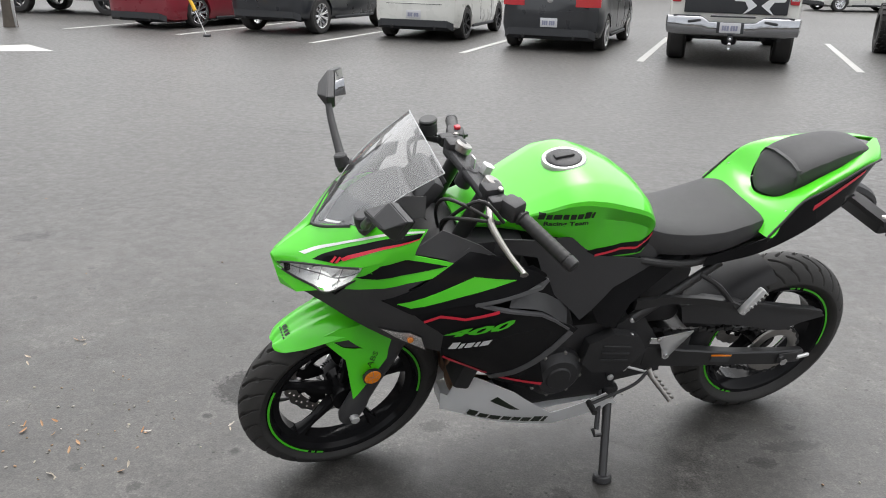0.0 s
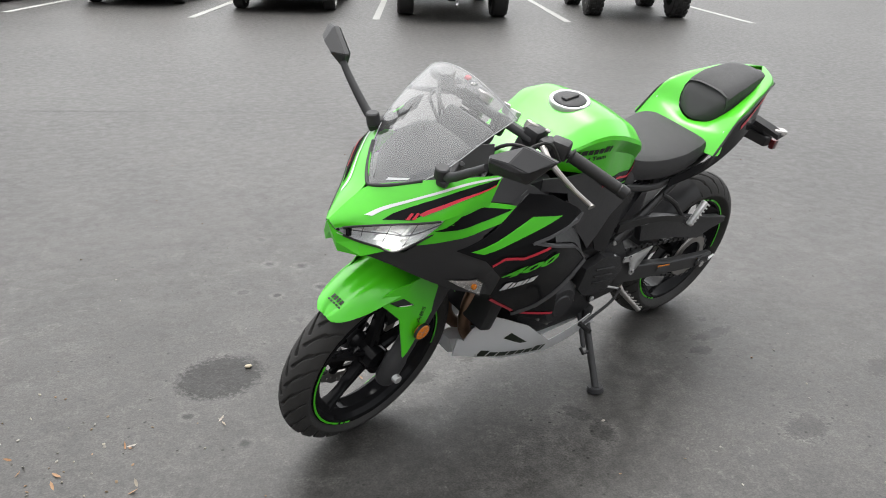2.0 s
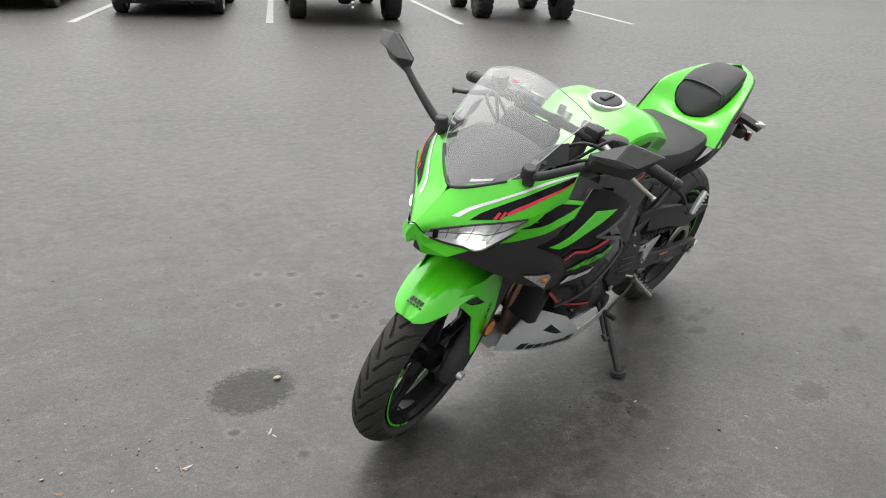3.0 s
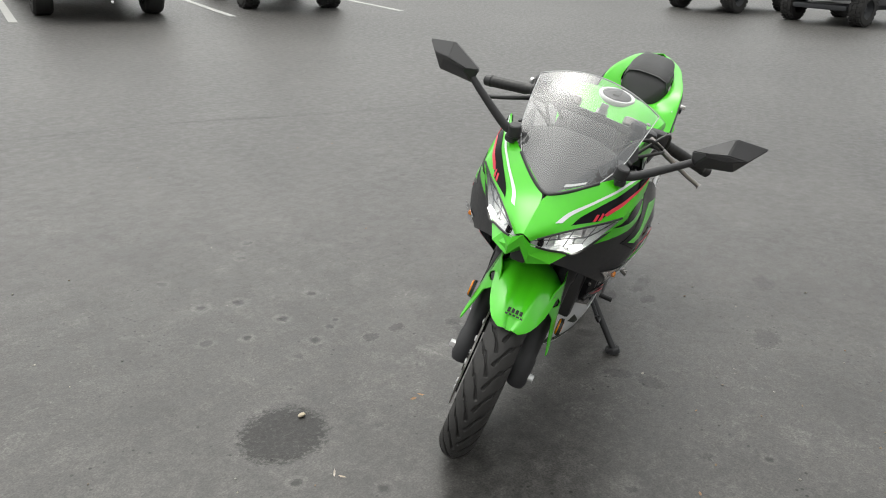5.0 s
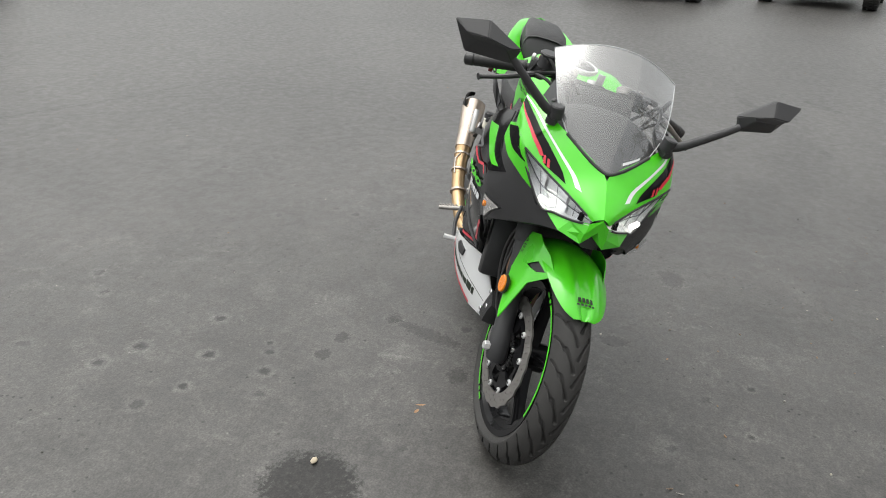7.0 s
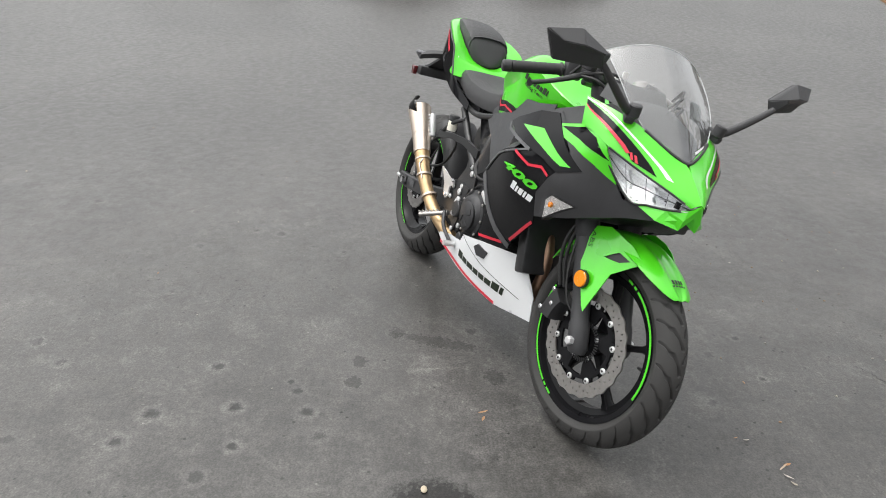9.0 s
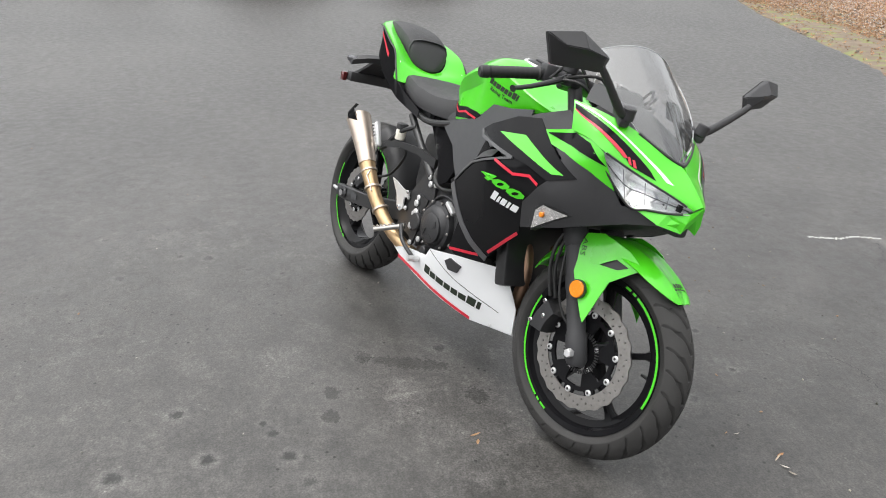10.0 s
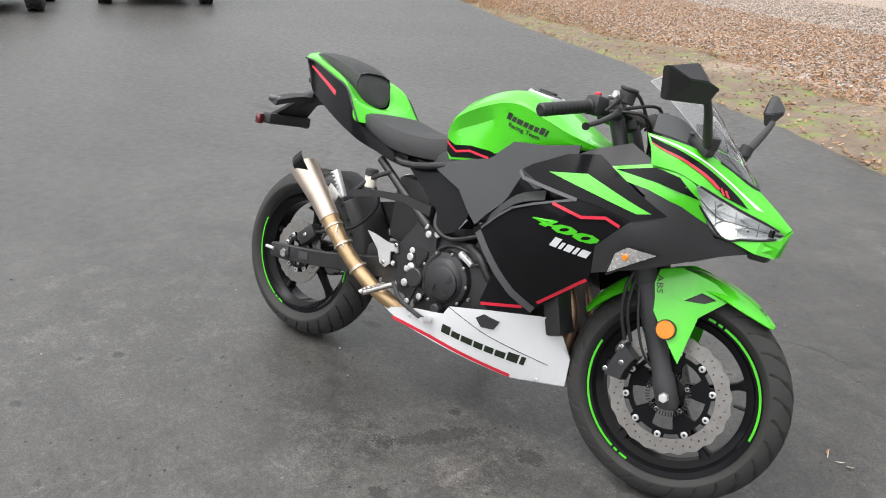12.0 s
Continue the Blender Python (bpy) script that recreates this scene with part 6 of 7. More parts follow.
def car(kind, m, paint, label, rim_mat, r=.32, width=1.78, length=4.3, low=.20, belt=.95, top=1.45, base=2.62, over=.75, spokes=8, tail=TAIL, track=None, rimr=None, plated=True):
    """A parked car seen from its tail: origin under the rear axle, y ahead."""
    c = thing(kind, m, label, "car")
    hw, front = width / 2, length - over
    secs = []
    for y, k, lo, hi in ((-over, .68, low + .12, belt - .10), (-over + .03, .82, low + .07, belt - .03), (-over + .10, .93, low + .04, belt), (-over + .22, .985, low + .01, belt + .01), (-over + .42, 1.0, low, belt + .01), (0, 1.0, low, belt), (base * .5, 1.0, low, belt - .01), (base, .99, low, belt - .06), (front - .35, .97, low, belt - .14), (front - .08, .88, low + .05, belt - .22), (front, .78, low + .12, belt - .30)):
        w = hw * k
        half = [(w * .80, lo), (w * .95, lo + .05), (w * 1.0, lo + .22), (w * 1.0, lo + (hi - lo) * .62), (w * .97, hi - .08), (w * .90, hi)]
        secs.append([(x, y, z) for x, z in half] + [(-x, y, z) for x, z in half[::-1]])
    cut = [cyl((s * (hw - .26), yy, r), (s * (hw + .2), yy, r), r * 1.13, 32) for s in (-1, 1) for yy in (0, base)]
    part("body", carved(loft(secs), cut), paint, c, angle=30)
    rows = []
    for y, k, z0, kt, z1 in ((-over + .10, .88, belt - .02, .70, belt + .02), (-over + .42, .90, belt - .02, .66, top - .08), (.35, .90, belt - .02, .64, top), (base * .55, .90, belt - .02, .64, top), (base * .82, .90, belt - .03, .62, top - .12), (base + .25, .88, belt - .06, .70, belt - .04)):
        w0, w1 = hw * k, hw * kt
        rows.append([(w0, y, z0), (w1, y, z1), (w1 * .6, y, z1 + .02), (-w1 * .6, y, z1 + .02), (-w1, y, z1), (-w0, y, z0)])
    part("cabin", loft(rows), TINTED, c, "dark tinted windows")
    part("roof", loft([[(x, y, z) for x, z in ((w, h - .03), (w * .9, h + .015), (-w * .9, h + .015), (-w, h - .03))] for y, w, h in ((-over + .40, hw * .66, top - .07), (.35, hw * .66, top + .01), (base * .55, hw * .65, top + .01), (base * .80, hw * .63, top - .10))]), paint, c)
    part("valance", loft([[(x, y, z) for x, z in ((w, z0), (w, z0 + .13), (-w, z0 + .13), (-w, z0))] for y, w, z0 in ((-over - .012, hw * .78, low + .07), (-over + .10, hw * .90, low + .01))]), TRIM, c)
    part("underbody", box(width * .8, length * .9, .08, (0, length / 2 - over, low + .03)), TRIM, c)
    tr = track or (hw - r * .34)
    for s in (-1, 1):
        for yy in (0, base):
            road_wheel(c, s * tr, yy, r, r * .66, rim_mat, spokes, s, rimr)
        part("tail_lamp", loft([[(s * hw * a, y, z) for a, y, z in ((k, q - .01, belt - .06), (k, q - .01, belt - .20), (k, q + .03, belt - .20), (k, q + .03, belt - .06))] for k, q in ((.50, -over + .005), (.72, -over + .01), (.86, -over + .05), (.955, -over + .12))]), tail, c, "red tail lamp")
        part("sill", box(.05, base * .62, .06, (s * (hw - .02), base / 2, low + .05), .02), TRIM, c)
        part("door_mirror", box(.16, .10, .12, (s * (hw + .06), base * .80, belt + .05), .03), paint, c)
        part("tailpipe", cyl((s * hw * .5, -over + .06, low + .06), (s * hw * .5, -over - .03, low + .06), .028, 14), BLACKM, c)
        for yy in (base * .38, base * .72):
            part("door_gap", box(.004, .012, belt - low - .22, (s * (hw + .0005), yy, (belt + low) / 2 + .05), 0), TRIM, c)
        part("door_handle", box(.025, .16, .025, (s * (hw + .004), base * .48, belt - .13), .008), paint, c)
    if plated:
        plate_ob = part("number_plate", box(.31, .012, .155, (0, -over - .012, low + .30), .004), PLATE, c, "white number plate")
        tagged(part("plate_bars", joined([box(.030, .003, .075, (-.105 + .036 * k + (.02 if k > 2 else 0), -over - .0195, low + .295)) for k in range(6)]), PLATEINK, plate_ob), kind="stuff")
    part("tail_seam", box(hw * 1.3, .006, .008, (0, -over - .003, low + .50)), TRIM, c)
    part("tail_badge", lathe([(0, .006), (.045, .006), (.055, 0), (0, 0)], 24, closed=False), CHROME, c, "round chrome badge", m=Matrix.Translation((0, -over - .005, belt - .09)) @ pose(0, 0, 0, 0, 0, 180))
    return c


FACE = -math.degrees(math.atan2(INTO.x, INTO.y))
hatch = car("hatchback", pose(1.66, 15.12, 0, 0, 0, FACE - 1), CARDARK, "dark grey hatchback parked tail out in its bay", ALU, r=.315, width=1.86, belt=.98, spokes=5, rimr=.235)
white_car = car("hatchback", pose(-0.92, 16.62, 0, 0, 0, FACE + 2), CARWHITE, "white hatchback parked tail out in its bay", BLACKM, r=.32, width=1.79, belt=1.0, spokes=7, rimr=.225)
suv = car("suv", pose(-4.0, 17.2, 0, 0, 0, FACE - 4), CARBLACK, "black sport utility vehicle parked tail out", SILVER, r=.37, width=1.88, length=4.7, low=.27, belt=1.10, top=1.68, base=2.75, spokes=9, rimr=.25, plated=False)
red_car = car("sedan", pose(-6.85, 18.0, 0, 0, 0, FACE - 6), CARRED, "dark red lowered sedan with bright rims", CHROME, r=.325, width=1.80, length=4.75, low=.14, belt=.92, top=1.38, base=2.85, over=1.0, spokes=10, rimr=.245, plated=False)
far_suv = car("suv", pose(-9.4, 21.6, 0, 0, 0, 82), CARBLACK, "dark sport utility vehicle in the next row", TRIM, r=.39, width=1.9, length=4.6, low=.36, belt=1.15, top=1.8, base=2.6, spokes=6)
far_white = car("sedan", pose(14.9, 34.7, 0, 0, 0, -82), CARWHITE, "white sedan parked in the far row", SILVER, r=.33, width=1.82, length=4.7, low=.2, belt=.98, top=1.45, base=2.8, spokes=10)

# pickup truck
P = thing("pickup_truck", pose(4.42, 13.72, 0, 0, 0, FACE + 1), "white pickup truck with chrome bumper and black tailgate", "truck")
secs = []
for y, w, lo, hi in ((-1.02, .93, .62, 1.30), (-.96, .965, .58, 1.34), (0, .985, .55, 1.36), (1.1, .985, .52, 1.37), (1.14, .985, .50, 1.37), (3.2, .985, .48, 1.36), (4.0, .97, .50, 1.30), (4.55, .90, .55, 1.15)):
    half = [(w * .86, lo), (w, lo + .12), (w, hi - .14), (w * .95, hi)]
    secs.append([(x, y, z) for x, z in half] + [(-x, y, z) for x, z in half[::-1]])
part("body", carved(loft(secs), [cyl((s * .70, yy, .41), (s * 1.2, yy, .41), .47, 32) for s in (-1, 1) for yy in (0, 3.65)]), CARWHITE, P, angle=30)
part("cabin", loft([[(x, y, z) for x, z in ((a, 1.34), (b, h), (-b, h), (-a, 1.34))] for y, a, b, h in ((1.2, .92, .76, 1.36), (1.3, .92, .74, 1.86), (2.6, .92, .74, 1.90), (3.3, .92, .78, 1.40))]), TINTED, P)
part("roof", box(1.50, 1.35, .06, (0, 1.98, 1.90), .03), CARWHITE, P)
gate = part("tailgate", box(1.52, .05, .50, (.02, -1.035, 1.06), .015), TRIM, P, "black tailgate panel")
for s in (-1, 1):
    pts = [(.02, .0), (.10, .07), (.27, .09), (.24, .04), (.14, .035), (.10, -.03), (.16, -.10), (.08, -.05)]
    bm = bmesh.new()
    bm.faces.new([bm.verts.new((.36 + s * x * 1.5, -1.0625, .94 + z * 1.5)) for x, z in pts])
    part("gate_emblem", bm, PALE, gate, "white emblem halves", smooth=False)
    part("tail_lamp", box(.13, .05, .36, (s * .865, -1.03, 1.14), .012), TAIL, P, "red tail lamp")
    part("lamp_clear", box(.11, .052, .09, (s * .865, -1.032, 1.06), .008), SILVER, P)
    for yy in (0, 3.65):
        road_wheel(P, s * .84, yy, .41, .29, BLACKM, 6, s, .25)
    part("spring", box(.08, .9, .05, (s * .5, -.2, .42), .01), TRIM, P)
# one broad bumper, dipped in the middle for the plate
bm = bmesh.new()
secs = []
for x, y, z0, z1 in ((-1.0, -1.00, .55, .75), (-.97, -1.12, .50, .76), (-.80, -1.18, .48, .76), (-.45, -1.205, .47, .76), (-.34, -1.205, .47, .69), (0, -1.205, .465, .675), (.34, -1.205, .47, .69), (.45, -1.205, .47, .76), (.80, -1.18, .48, .76), (.97, -1.12, .50, .76), (1.0, -1.00, .55, .75)):
    secs.append([(x, y + d, z) for d, z in ((.015, z0), (-.015, z0 + .03), (-.03, z0 * .55 + z1 * .45), (-.018, z1 - .02), (.0, z1), (.10, z1), (.10, z0))])
bumper = part("rear_bumper", loft(secs), material("dull_chrome", (0.42, 0.43, 0.45), 0.16, metal=1.0, vary=0.06, scale=6), P, "broad chrome rear bumper", angle=50)
part("bumper_step", box(.66, .11, .020, (0, -1.15, .765), .006), TRIM, bumper, "black step pad")
part("plate_recess", box(.40, .02, .17, (-.02, -1.236, .605), .008), TRIM, bumper)
for s in (-1, 1):
    part("fog_slot", box(.20, .02, .04, (s * .56, -1.222, .69), .015, rot=(0, s * 8, 0)), TRIM, bumper)
    part("step_pad", box(.42, .11, .016, (s * .68, -1.12, .765), .006), TRIM, bumper, "black step pad")
pp = part("number_plate", box(.31, .012, .155, (-.02, -1.250, .605), .004), PLATE, bumper, "white number plate")
tagged(part("plate_bars", joined([box(.030, .003, .075, (-.125 + .036 * k + (.02 if k > 2 else 0), -1.2575, .600)) for k in range(6)]), PLATEINK, pp), kind="stuff")
hitch = part("tow_hitch", box(.075, .26, .075, (0, -1.20, .44), .008), TRIM, P, "tow hitch with bright balls")
for k in range(3):
    part("tow_ball", lathe([(0, .03), (.018, .026), (.027, .010), (.027, -.010), (.018, -.026), (0, -.03)], 16, closed=False), CHROME, hitch, m=Matrix.Translation((0, -1.31, .44 - .075 * k)) @ pose(0, 0, 0, 90, 0, 0))
part("axle", cyl((-.75, 0, .38), (.75, 0, .38), .05, 14), TRIM, P)
part("differential", box(.26, .30, .26, (0, 0, .38), .08), TRIM, P)
part("spare_wheel", lathe([(.16, .1), (.38, .1), (.38, -.1), (.16, -.1)], 28), RUBBER, P, m=Matrix.Translation((0, -.55, .52)) @ pose(0, 0, 0, 90, 0, 0))
part("exhaust", cyl((.62, .3, .42), (.72, -.95, .44), .035, 12), TRIM, P)


def knobby(parent, x, y, r, w, rows, name="wheel", rim_mat=None, side=1):
    """An off-road wheel whose tread is made of lugs."""
    ob = part(name, lathe([(r * .55, w / 2), (r * .86, w / 2), (r * .95, w * .40), (r * .95, -w * .40), (r * .86, -w / 2), (r * .55, -w / 2)], 36), RUBBER, parent, "black knobby off-road tyre", m=Matrix.Translation((x, y, r)) @ pose(0, 0, 0, 0, 0, 90))
    bm = bmesh.new()
    n = 22
    for k in range(n):
        a = 360 * k / n
        for j in range(rows):
            o = (j - (rows - 1) / 2) * w / rows
            q = a + (j % 2) * 180 / n
            box(r * .085, w / rows * .74, r * .17, (r * .965 * math.cos(radians(q)), o, r * .965 * math.sin(radians(q))), 0, rot=(0, -q, 0), bm=bm)
    tagged(part("lug_ring", bm, RUBBER, ob, m=Matrix.Translation((x, y, r)) @ pose(0, 0, 0, 0, 0, 90), smooth=False), kind="stuff")
    part("rim", lathe([(0, w * .2), (r * .15, w * .25), (r * .3, w * .12), (r * .5, w * .30), (r * .56, w * .42), (r * .56, w * .1), (0, w * .05)], 24, closed=False), rim_mat or TRIM, ob, m=Matrix.Translation((x, y, r)) @ pose(0, 0, 0, 0, 0, -90 * side))
    return ob


# lifted off-road car
J = thing("off_road_car", pose(8.0, 13.32, 0, 0, 0, FACE - 2), "black lifted off-road car on large tyres", "car")
for s in (-1, 1):
    for yy in (0, 2.45):
        knobby(J, s * .80, yy, .46, .30, 4, side=s)
    part("wheel_arch", tube([(s * .80, -.62, .95), (s * .80, -.45, 1.10), (s * .80, .45, 1.10), (s * .80, .62, .95)], .05, 8), TRIM, J)
    part("frame_rail", box(.09, 3.6, .12, (s * .42, 1.1, .70), .02), TRIM, J)
    part("shock", cyl((s * .5, -.15, .45), (s * .45, -.1, .95), .035, 10), RED, J)
    part("rock_rail", cyl((s * .80, .5, .62), (s * .80, 1.95, .62), .035, 10), TRIM, J)
    part("tail_lamp", box(.11, .05, .20, (s * .70, -.62, 1.05), .01), TAIL, J)
part("tub", box(1.50, 3.3, .55, (0, 1.0, 1.08), .06), CARBLACK, J)
part("cabin", box(1.42, 1.9, .62, (0, .45, 1.62), .08), TINTED, J)
part("bonnet", box(1.30, 1.2, .25, (0, 2.4, 1.25), .06), CARBLACK, J)
part("rear_bumper", box(1.35, .14, .16, (0, -.72, .72), .03), TRIM, J)
part("axle", cyl((-.72, 0, .46), (.72, 0, .46), .05, 12), TRIM, J)
part("differential", box(.28, .28, .28, (.08, 0, .46), .09), REDLENS, J, "dark red differential cover")
part("front_axle", cyl((-.72, 2.45, .46), (.72, 2.45, .46), .05, 12), TRIM, J)
part("track_bar", cyl((-.5, -.1, .78), (.5, -.12, .55), .022, 8), TRIM, J)
part("spare_wheel", lathe([(.2, .13), (.42, .13), (.46, .08), (.46, -.08), (.42, -.13), (.2, -.13)], 30), RUBBER, J, m=Matrix.Translation((0, -.85, 1.15)))


def side_by_side(m, paint, label, r=.33, track=.68, base=2.0):
    """A two-seat off-road buggy."""
    u = thing("side_by_side_buggy", m, label, "buggy", "off-road buggies in a row")
    for s in (-1, 1):
        for yy in (0, base):
            knobby(u, s * track, yy, r, .26, 3, side=s)
            part("arm", tube([(s * .25, yy, .36), (s * (track - .1), yy, r)], .022, 8), TRIM, u)
            part("shock", cyl((s * .52, yy + .05, r + .05), (s * .34, yy, .85), .035, 10), RED if paint is CARRED else TRIM, u)
            part("mudguard", box(.30, .75, .05, (s * track, yy, .80), .02), paint, u)
        part("cage_side", tube([(s * .62, -.35, .75), (s * .60, -.1, 1.75), (s * .58, 1.1, 1.78), (s * .62, 1.75, 1.0), (s * .62, 2.2, .85)], .025, 8, steps=3), TRIM, u)
        part("side_panel", box(.05, 1.25, .38, (s * .66, 1.0, .58), .02), paint, u)
        part("seat", box(.46, .5, .65, (s * .3, .55, .80), .08), SEATM, u)
    part("floor", box(1.15, 2.7, .10, (0, 1.0, .34), .02), TRIM, u)
    part("nose", box(1.1, .55, .35, (0, 2.35, .72), .10), paint, u)
    part("bed", box(1.25, .75, .30, (0, -.25, .85), .05), TRIM, u)
    part("cage_cross", cyl((-.60, -.1, 1.75), (.60, -.1, 1.75), .025, 8), TRIM, u)
    part("cage_cross", cyl((-.58, 1.1, 1.78), (.58, 1.1, 1.78), .025, 8), TRIM, u)
    part("roof", box(1.15, 1.25, .04, (0, .5, 1.80), .015), TRIM, u)
    return u


# unseen ring of woods far behind everything, added to darken reflections near the horizon
rng = random.Random(11)
WOODS = material("bare_woods", (0.045, 0.040, 0.034), 0.95, vary=0.45, scale=3)
b = bmesh.new()
n, lower, upper = 720, [], []
for k in range(n):
    a = 2 * math.pi * k / n
    rad = 62 + 5 * noise.noise(Vector((math.cos(a) * 3, math.sin(a) * 3, 0)))
    h = 8 + 3 * noise.noise(Vector((math.cos(a) * 7, math.sin(a) * 7, 4))) + rng.uniform(-1.5, 1.5)
    lower.append(b.verts.new((rad * math.cos(a), rad * math.sin(a), -.1)))
    upper.append(b.verts.new((rad * math.cos(a), rad * math.sin(a), h)))
for k in range(n):
    b.faces.new((lower[k], lower[(k + 1) % n], upper[(k + 1) % n], upper[k]))
tagged(part("backdrop", b, WOODS, smooth=False), "added ring of bare woods out of view, darkening low reflections", "woods", kind="structure")

AWAY = -102.7
for x, y, trk, paint, lab in ((16.70, 8.70, .76, CARDARK, "dark grey off-road buggy with knobby tyres"), (16.10, 5.83, .74, CARBLACK, "black off-road buggy with knobby tyres"), (13.85, 2.68, .97, CARDARK, "wide dark off-road buggy with silver trim"), (14.75, -.50, .92, CARBLACK, "black off-road buggy beside the gravel bed")):
    side_by_side(pose(x, y, 0, 0, 0, AWAY), paint, lab, r=.34 if trk < .9 else .37, track=trk)

# sign post and guy-wire guard by the bays
post = thing("timber_post", pose(-9.75, 16.6, 0), "weathered grey timber post at the car park edge", "post")
part("shaft", tube([(0, 0, 0), (0, 0, .4), (.01, 0, 3.2)], [.15, .125, .11], 12), WOODM, post)
part("post_guard", box(.06, .04, 1.1, (.13, -.04, .55), .01), ALU, post, "pale metal guard strip")
wire = thing("guy_wire", pose(-5.17, 15.5, 0), "guy wire with a yellow plastic guard", "guy wire")
part("wire", tube([(0, 0, 0), (-2.2, 1.1, 4.4)], .008, 8), ALU, wire)
part("guard", tube([(-.24, .12, .48), (-.95, .475, 1.9)], .035, 10), YELLOW, wire, "yellow plastic guard")
part("anchor", box(.12, .12, .05, (0, 0, .02), .01), TRIM, wire)

# painted arrow head
bm = bmesh.new()
bm.faces.new([bm.verts.new((x, y, .004)) for x, y in ((-7.5, 12.08), (-6.58, 12.32), (-7.48, 13.2), (-8.1, 12.7))])
r = bmesh.ops.extrude_face_region(bm, geom=bm.faces[:])
bmesh.ops.translate(bm, verts=[v for v in r["geom"] if isinstance(v, bmesh.types.BMVert)], vec=(0, 0, -.006))
tagged(part("painted_arrow", bm, LINE, smooth=False), "worn white painted arrow head on the asphalt", "road marking", kind="structure")


# ---- gravel bed ----
def islands(name, colours, rough=0.75):
    m = bpy.data.materials.new(name)
    m.use_nodes = True
    nt = m.node_tree
    g, ramp = nt.nodes.new("ShaderNodeNewGeometry"), nt.nodes.new("ShaderNodeValToRGB")
    n, mix = nt.nodes.new("ShaderNodeTexNoise"), nt.nodes.new("ShaderNodeMixRGB")
    ramp.color_ramp.interpolation = "CONSTANT"
    while len(ramp.color_ramp.elements) < len(colours):
        ramp.color_ramp.elements.new(1.0)
    for k, c in enumerate(colours):
        ramp.color_ramp.elements[k].position = k / len(colours)
        ramp.color_ramp.elements[k].color = (*c, 1)
    n.inputs["Scale"].default_value = 60
    nt.links.new(g.outputs["Position"], n.inputs["Vector"])
    nt.links.new(g.outputs["Random Per Island"], ramp.inputs[0])
    mix.blend_type = "MULTIPLY"
    mix.inputs[0].default_value = 0.5
    nt.links.new(ramp.outputs[0], mix.inputs[1])
    nt.links.new(n.outputs[0], mix.inputs[2])
    nt.links.new(mix.outputs[0], nt.nodes["Principled BSDF"].inputs["Base Color"])
    nt.nodes["Principled BSDF"].inputs["Roughness"].default_value = rough
    return m


def dirt_material():
    """Bare dirt at the kerbless edge, then moss and leaf mould, then pale stones farther out."""
    m = material("damp_dirt", (0.165, 0.125, 0.09), 0.9, vary=0.35, scale=25, bump=0.8, bump_scale=40)
    nt = m.node_tree
    p = nt.nodes["Principled BSDF"]
    src = p.inputs["Base Color"].links[0].from_socket
    g = nt.nodes.new("ShaderNodeNewGeometry")
    away = nt.nodes.new("ShaderNodeVectorMath")
    away.operation = "DOT_PRODUCT"
    away.inputs[1].default_value = (-.411, -.912, 0)
    nt.links.new(g.outputs["Position"], away.inputs[0])
    wavy = nt.nodes.new("ShaderNodeTexNoise")
    wavy.inputs["Scale"].default_value, wavy.inputs["Detail"].default_value = 0.8, 6
    nt.links.new(g.outputs["Position"], wavy.inputs["Vector"])
    bent = nt.nodes.new("ShaderNodeMath")
    bent.operation = "MULTIPLY_ADD"
    bent.inputs[1].default_value = 3.0
    nt.links.new(wavy.outputs[0], bent.inputs[0])
    nt.links.new(away.outputs["Value"], bent.inputs[2])

    def span_of(lo, hi, a, b, v):
        r = nt.nodes.new("ShaderNodeMapRange")
        for k, w in zip(("From Min", "From Max", "To Min", "To Max"), (lo, hi, a, b)):
            r.inputs[k].default_value = w
        nt.links.new(v, r.inputs["Value"])
        return r.outputs[0]

    def over(fac, below, colour):
        mix = nt.nodes.new("ShaderNodeMixRGB")
        nt.links.new(fac, mix.inputs[0])
        nt.links.new(below, mix.inputs[1])
        if isinstance(colour, tuple):
            mix.inputs[2].default_value = (*colour, 1)
        else:
            nt.links.new(colour, mix.inputs[2])
        return mix.outputs[0]

    # stones and leaf litter as small cells of mixed colour
    cells = nt.nodes.new("ShaderNodeTexVoronoi")
    cells.inputs["Scale"].default_value = 26
    nt.links.new(g.outputs["Position"], cells.inputs["Vector"])
    mixed = nt.nodes.new("ShaderNodeValToRGB")
    mixed.color_ramp.interpolation = "CONSTANT"
    tones = [(.30, .25, .21), (.17, .12, .09), (.38, .33, .29), (.28, .18, .12), (.34, .30, .27), (.33, .22, .15), (.42, .37, .33)]
    while len(mixed.color_ramp.elements) < len(tones):
        mixed.color_ramp.elements.new(1.0)
    for k, c in enumerate(tones):
        mixed.color_ramp.elements[k].position = k / len(tones)
        mixed.color_ramp.elements[k].color = (*c, 1)
    nt.links.new(cells.outputs["Color"], mixed.inputs[0])
    fine = nt.nodes.new("ShaderNodeTexNoise")
    fine.inputs["Scale"].default_value, fine.inputs["Detail"].default_value = 4.0, 8
    nt.links.new(g.outputs["Position"], fine.inputs["Vector"])
    c = over(span_of(.51, .62, 0, .85, fine.outputs[0]), src, (0.17, 0.20, 0.06))
    c = over(span_of(3.8, 4.4, 0, 1, bent.outputs[0]), c, mixed.outputs[0])
    nt.links.new(c, p.inputs["Base Color"])
    return m



EDGE = [(-6.0, 1.2), (-1.6, -.45), (.2, -1.15), (1.13, -1.72), (1.5, -1.91), (2.23, -2.33), (2.95, -2.58), (3.95, -2.98), (5.62, -3.84), (7.39, -4.47), (9.92, -5.37), (13.8, -7.07), (22.0, -10.4)]
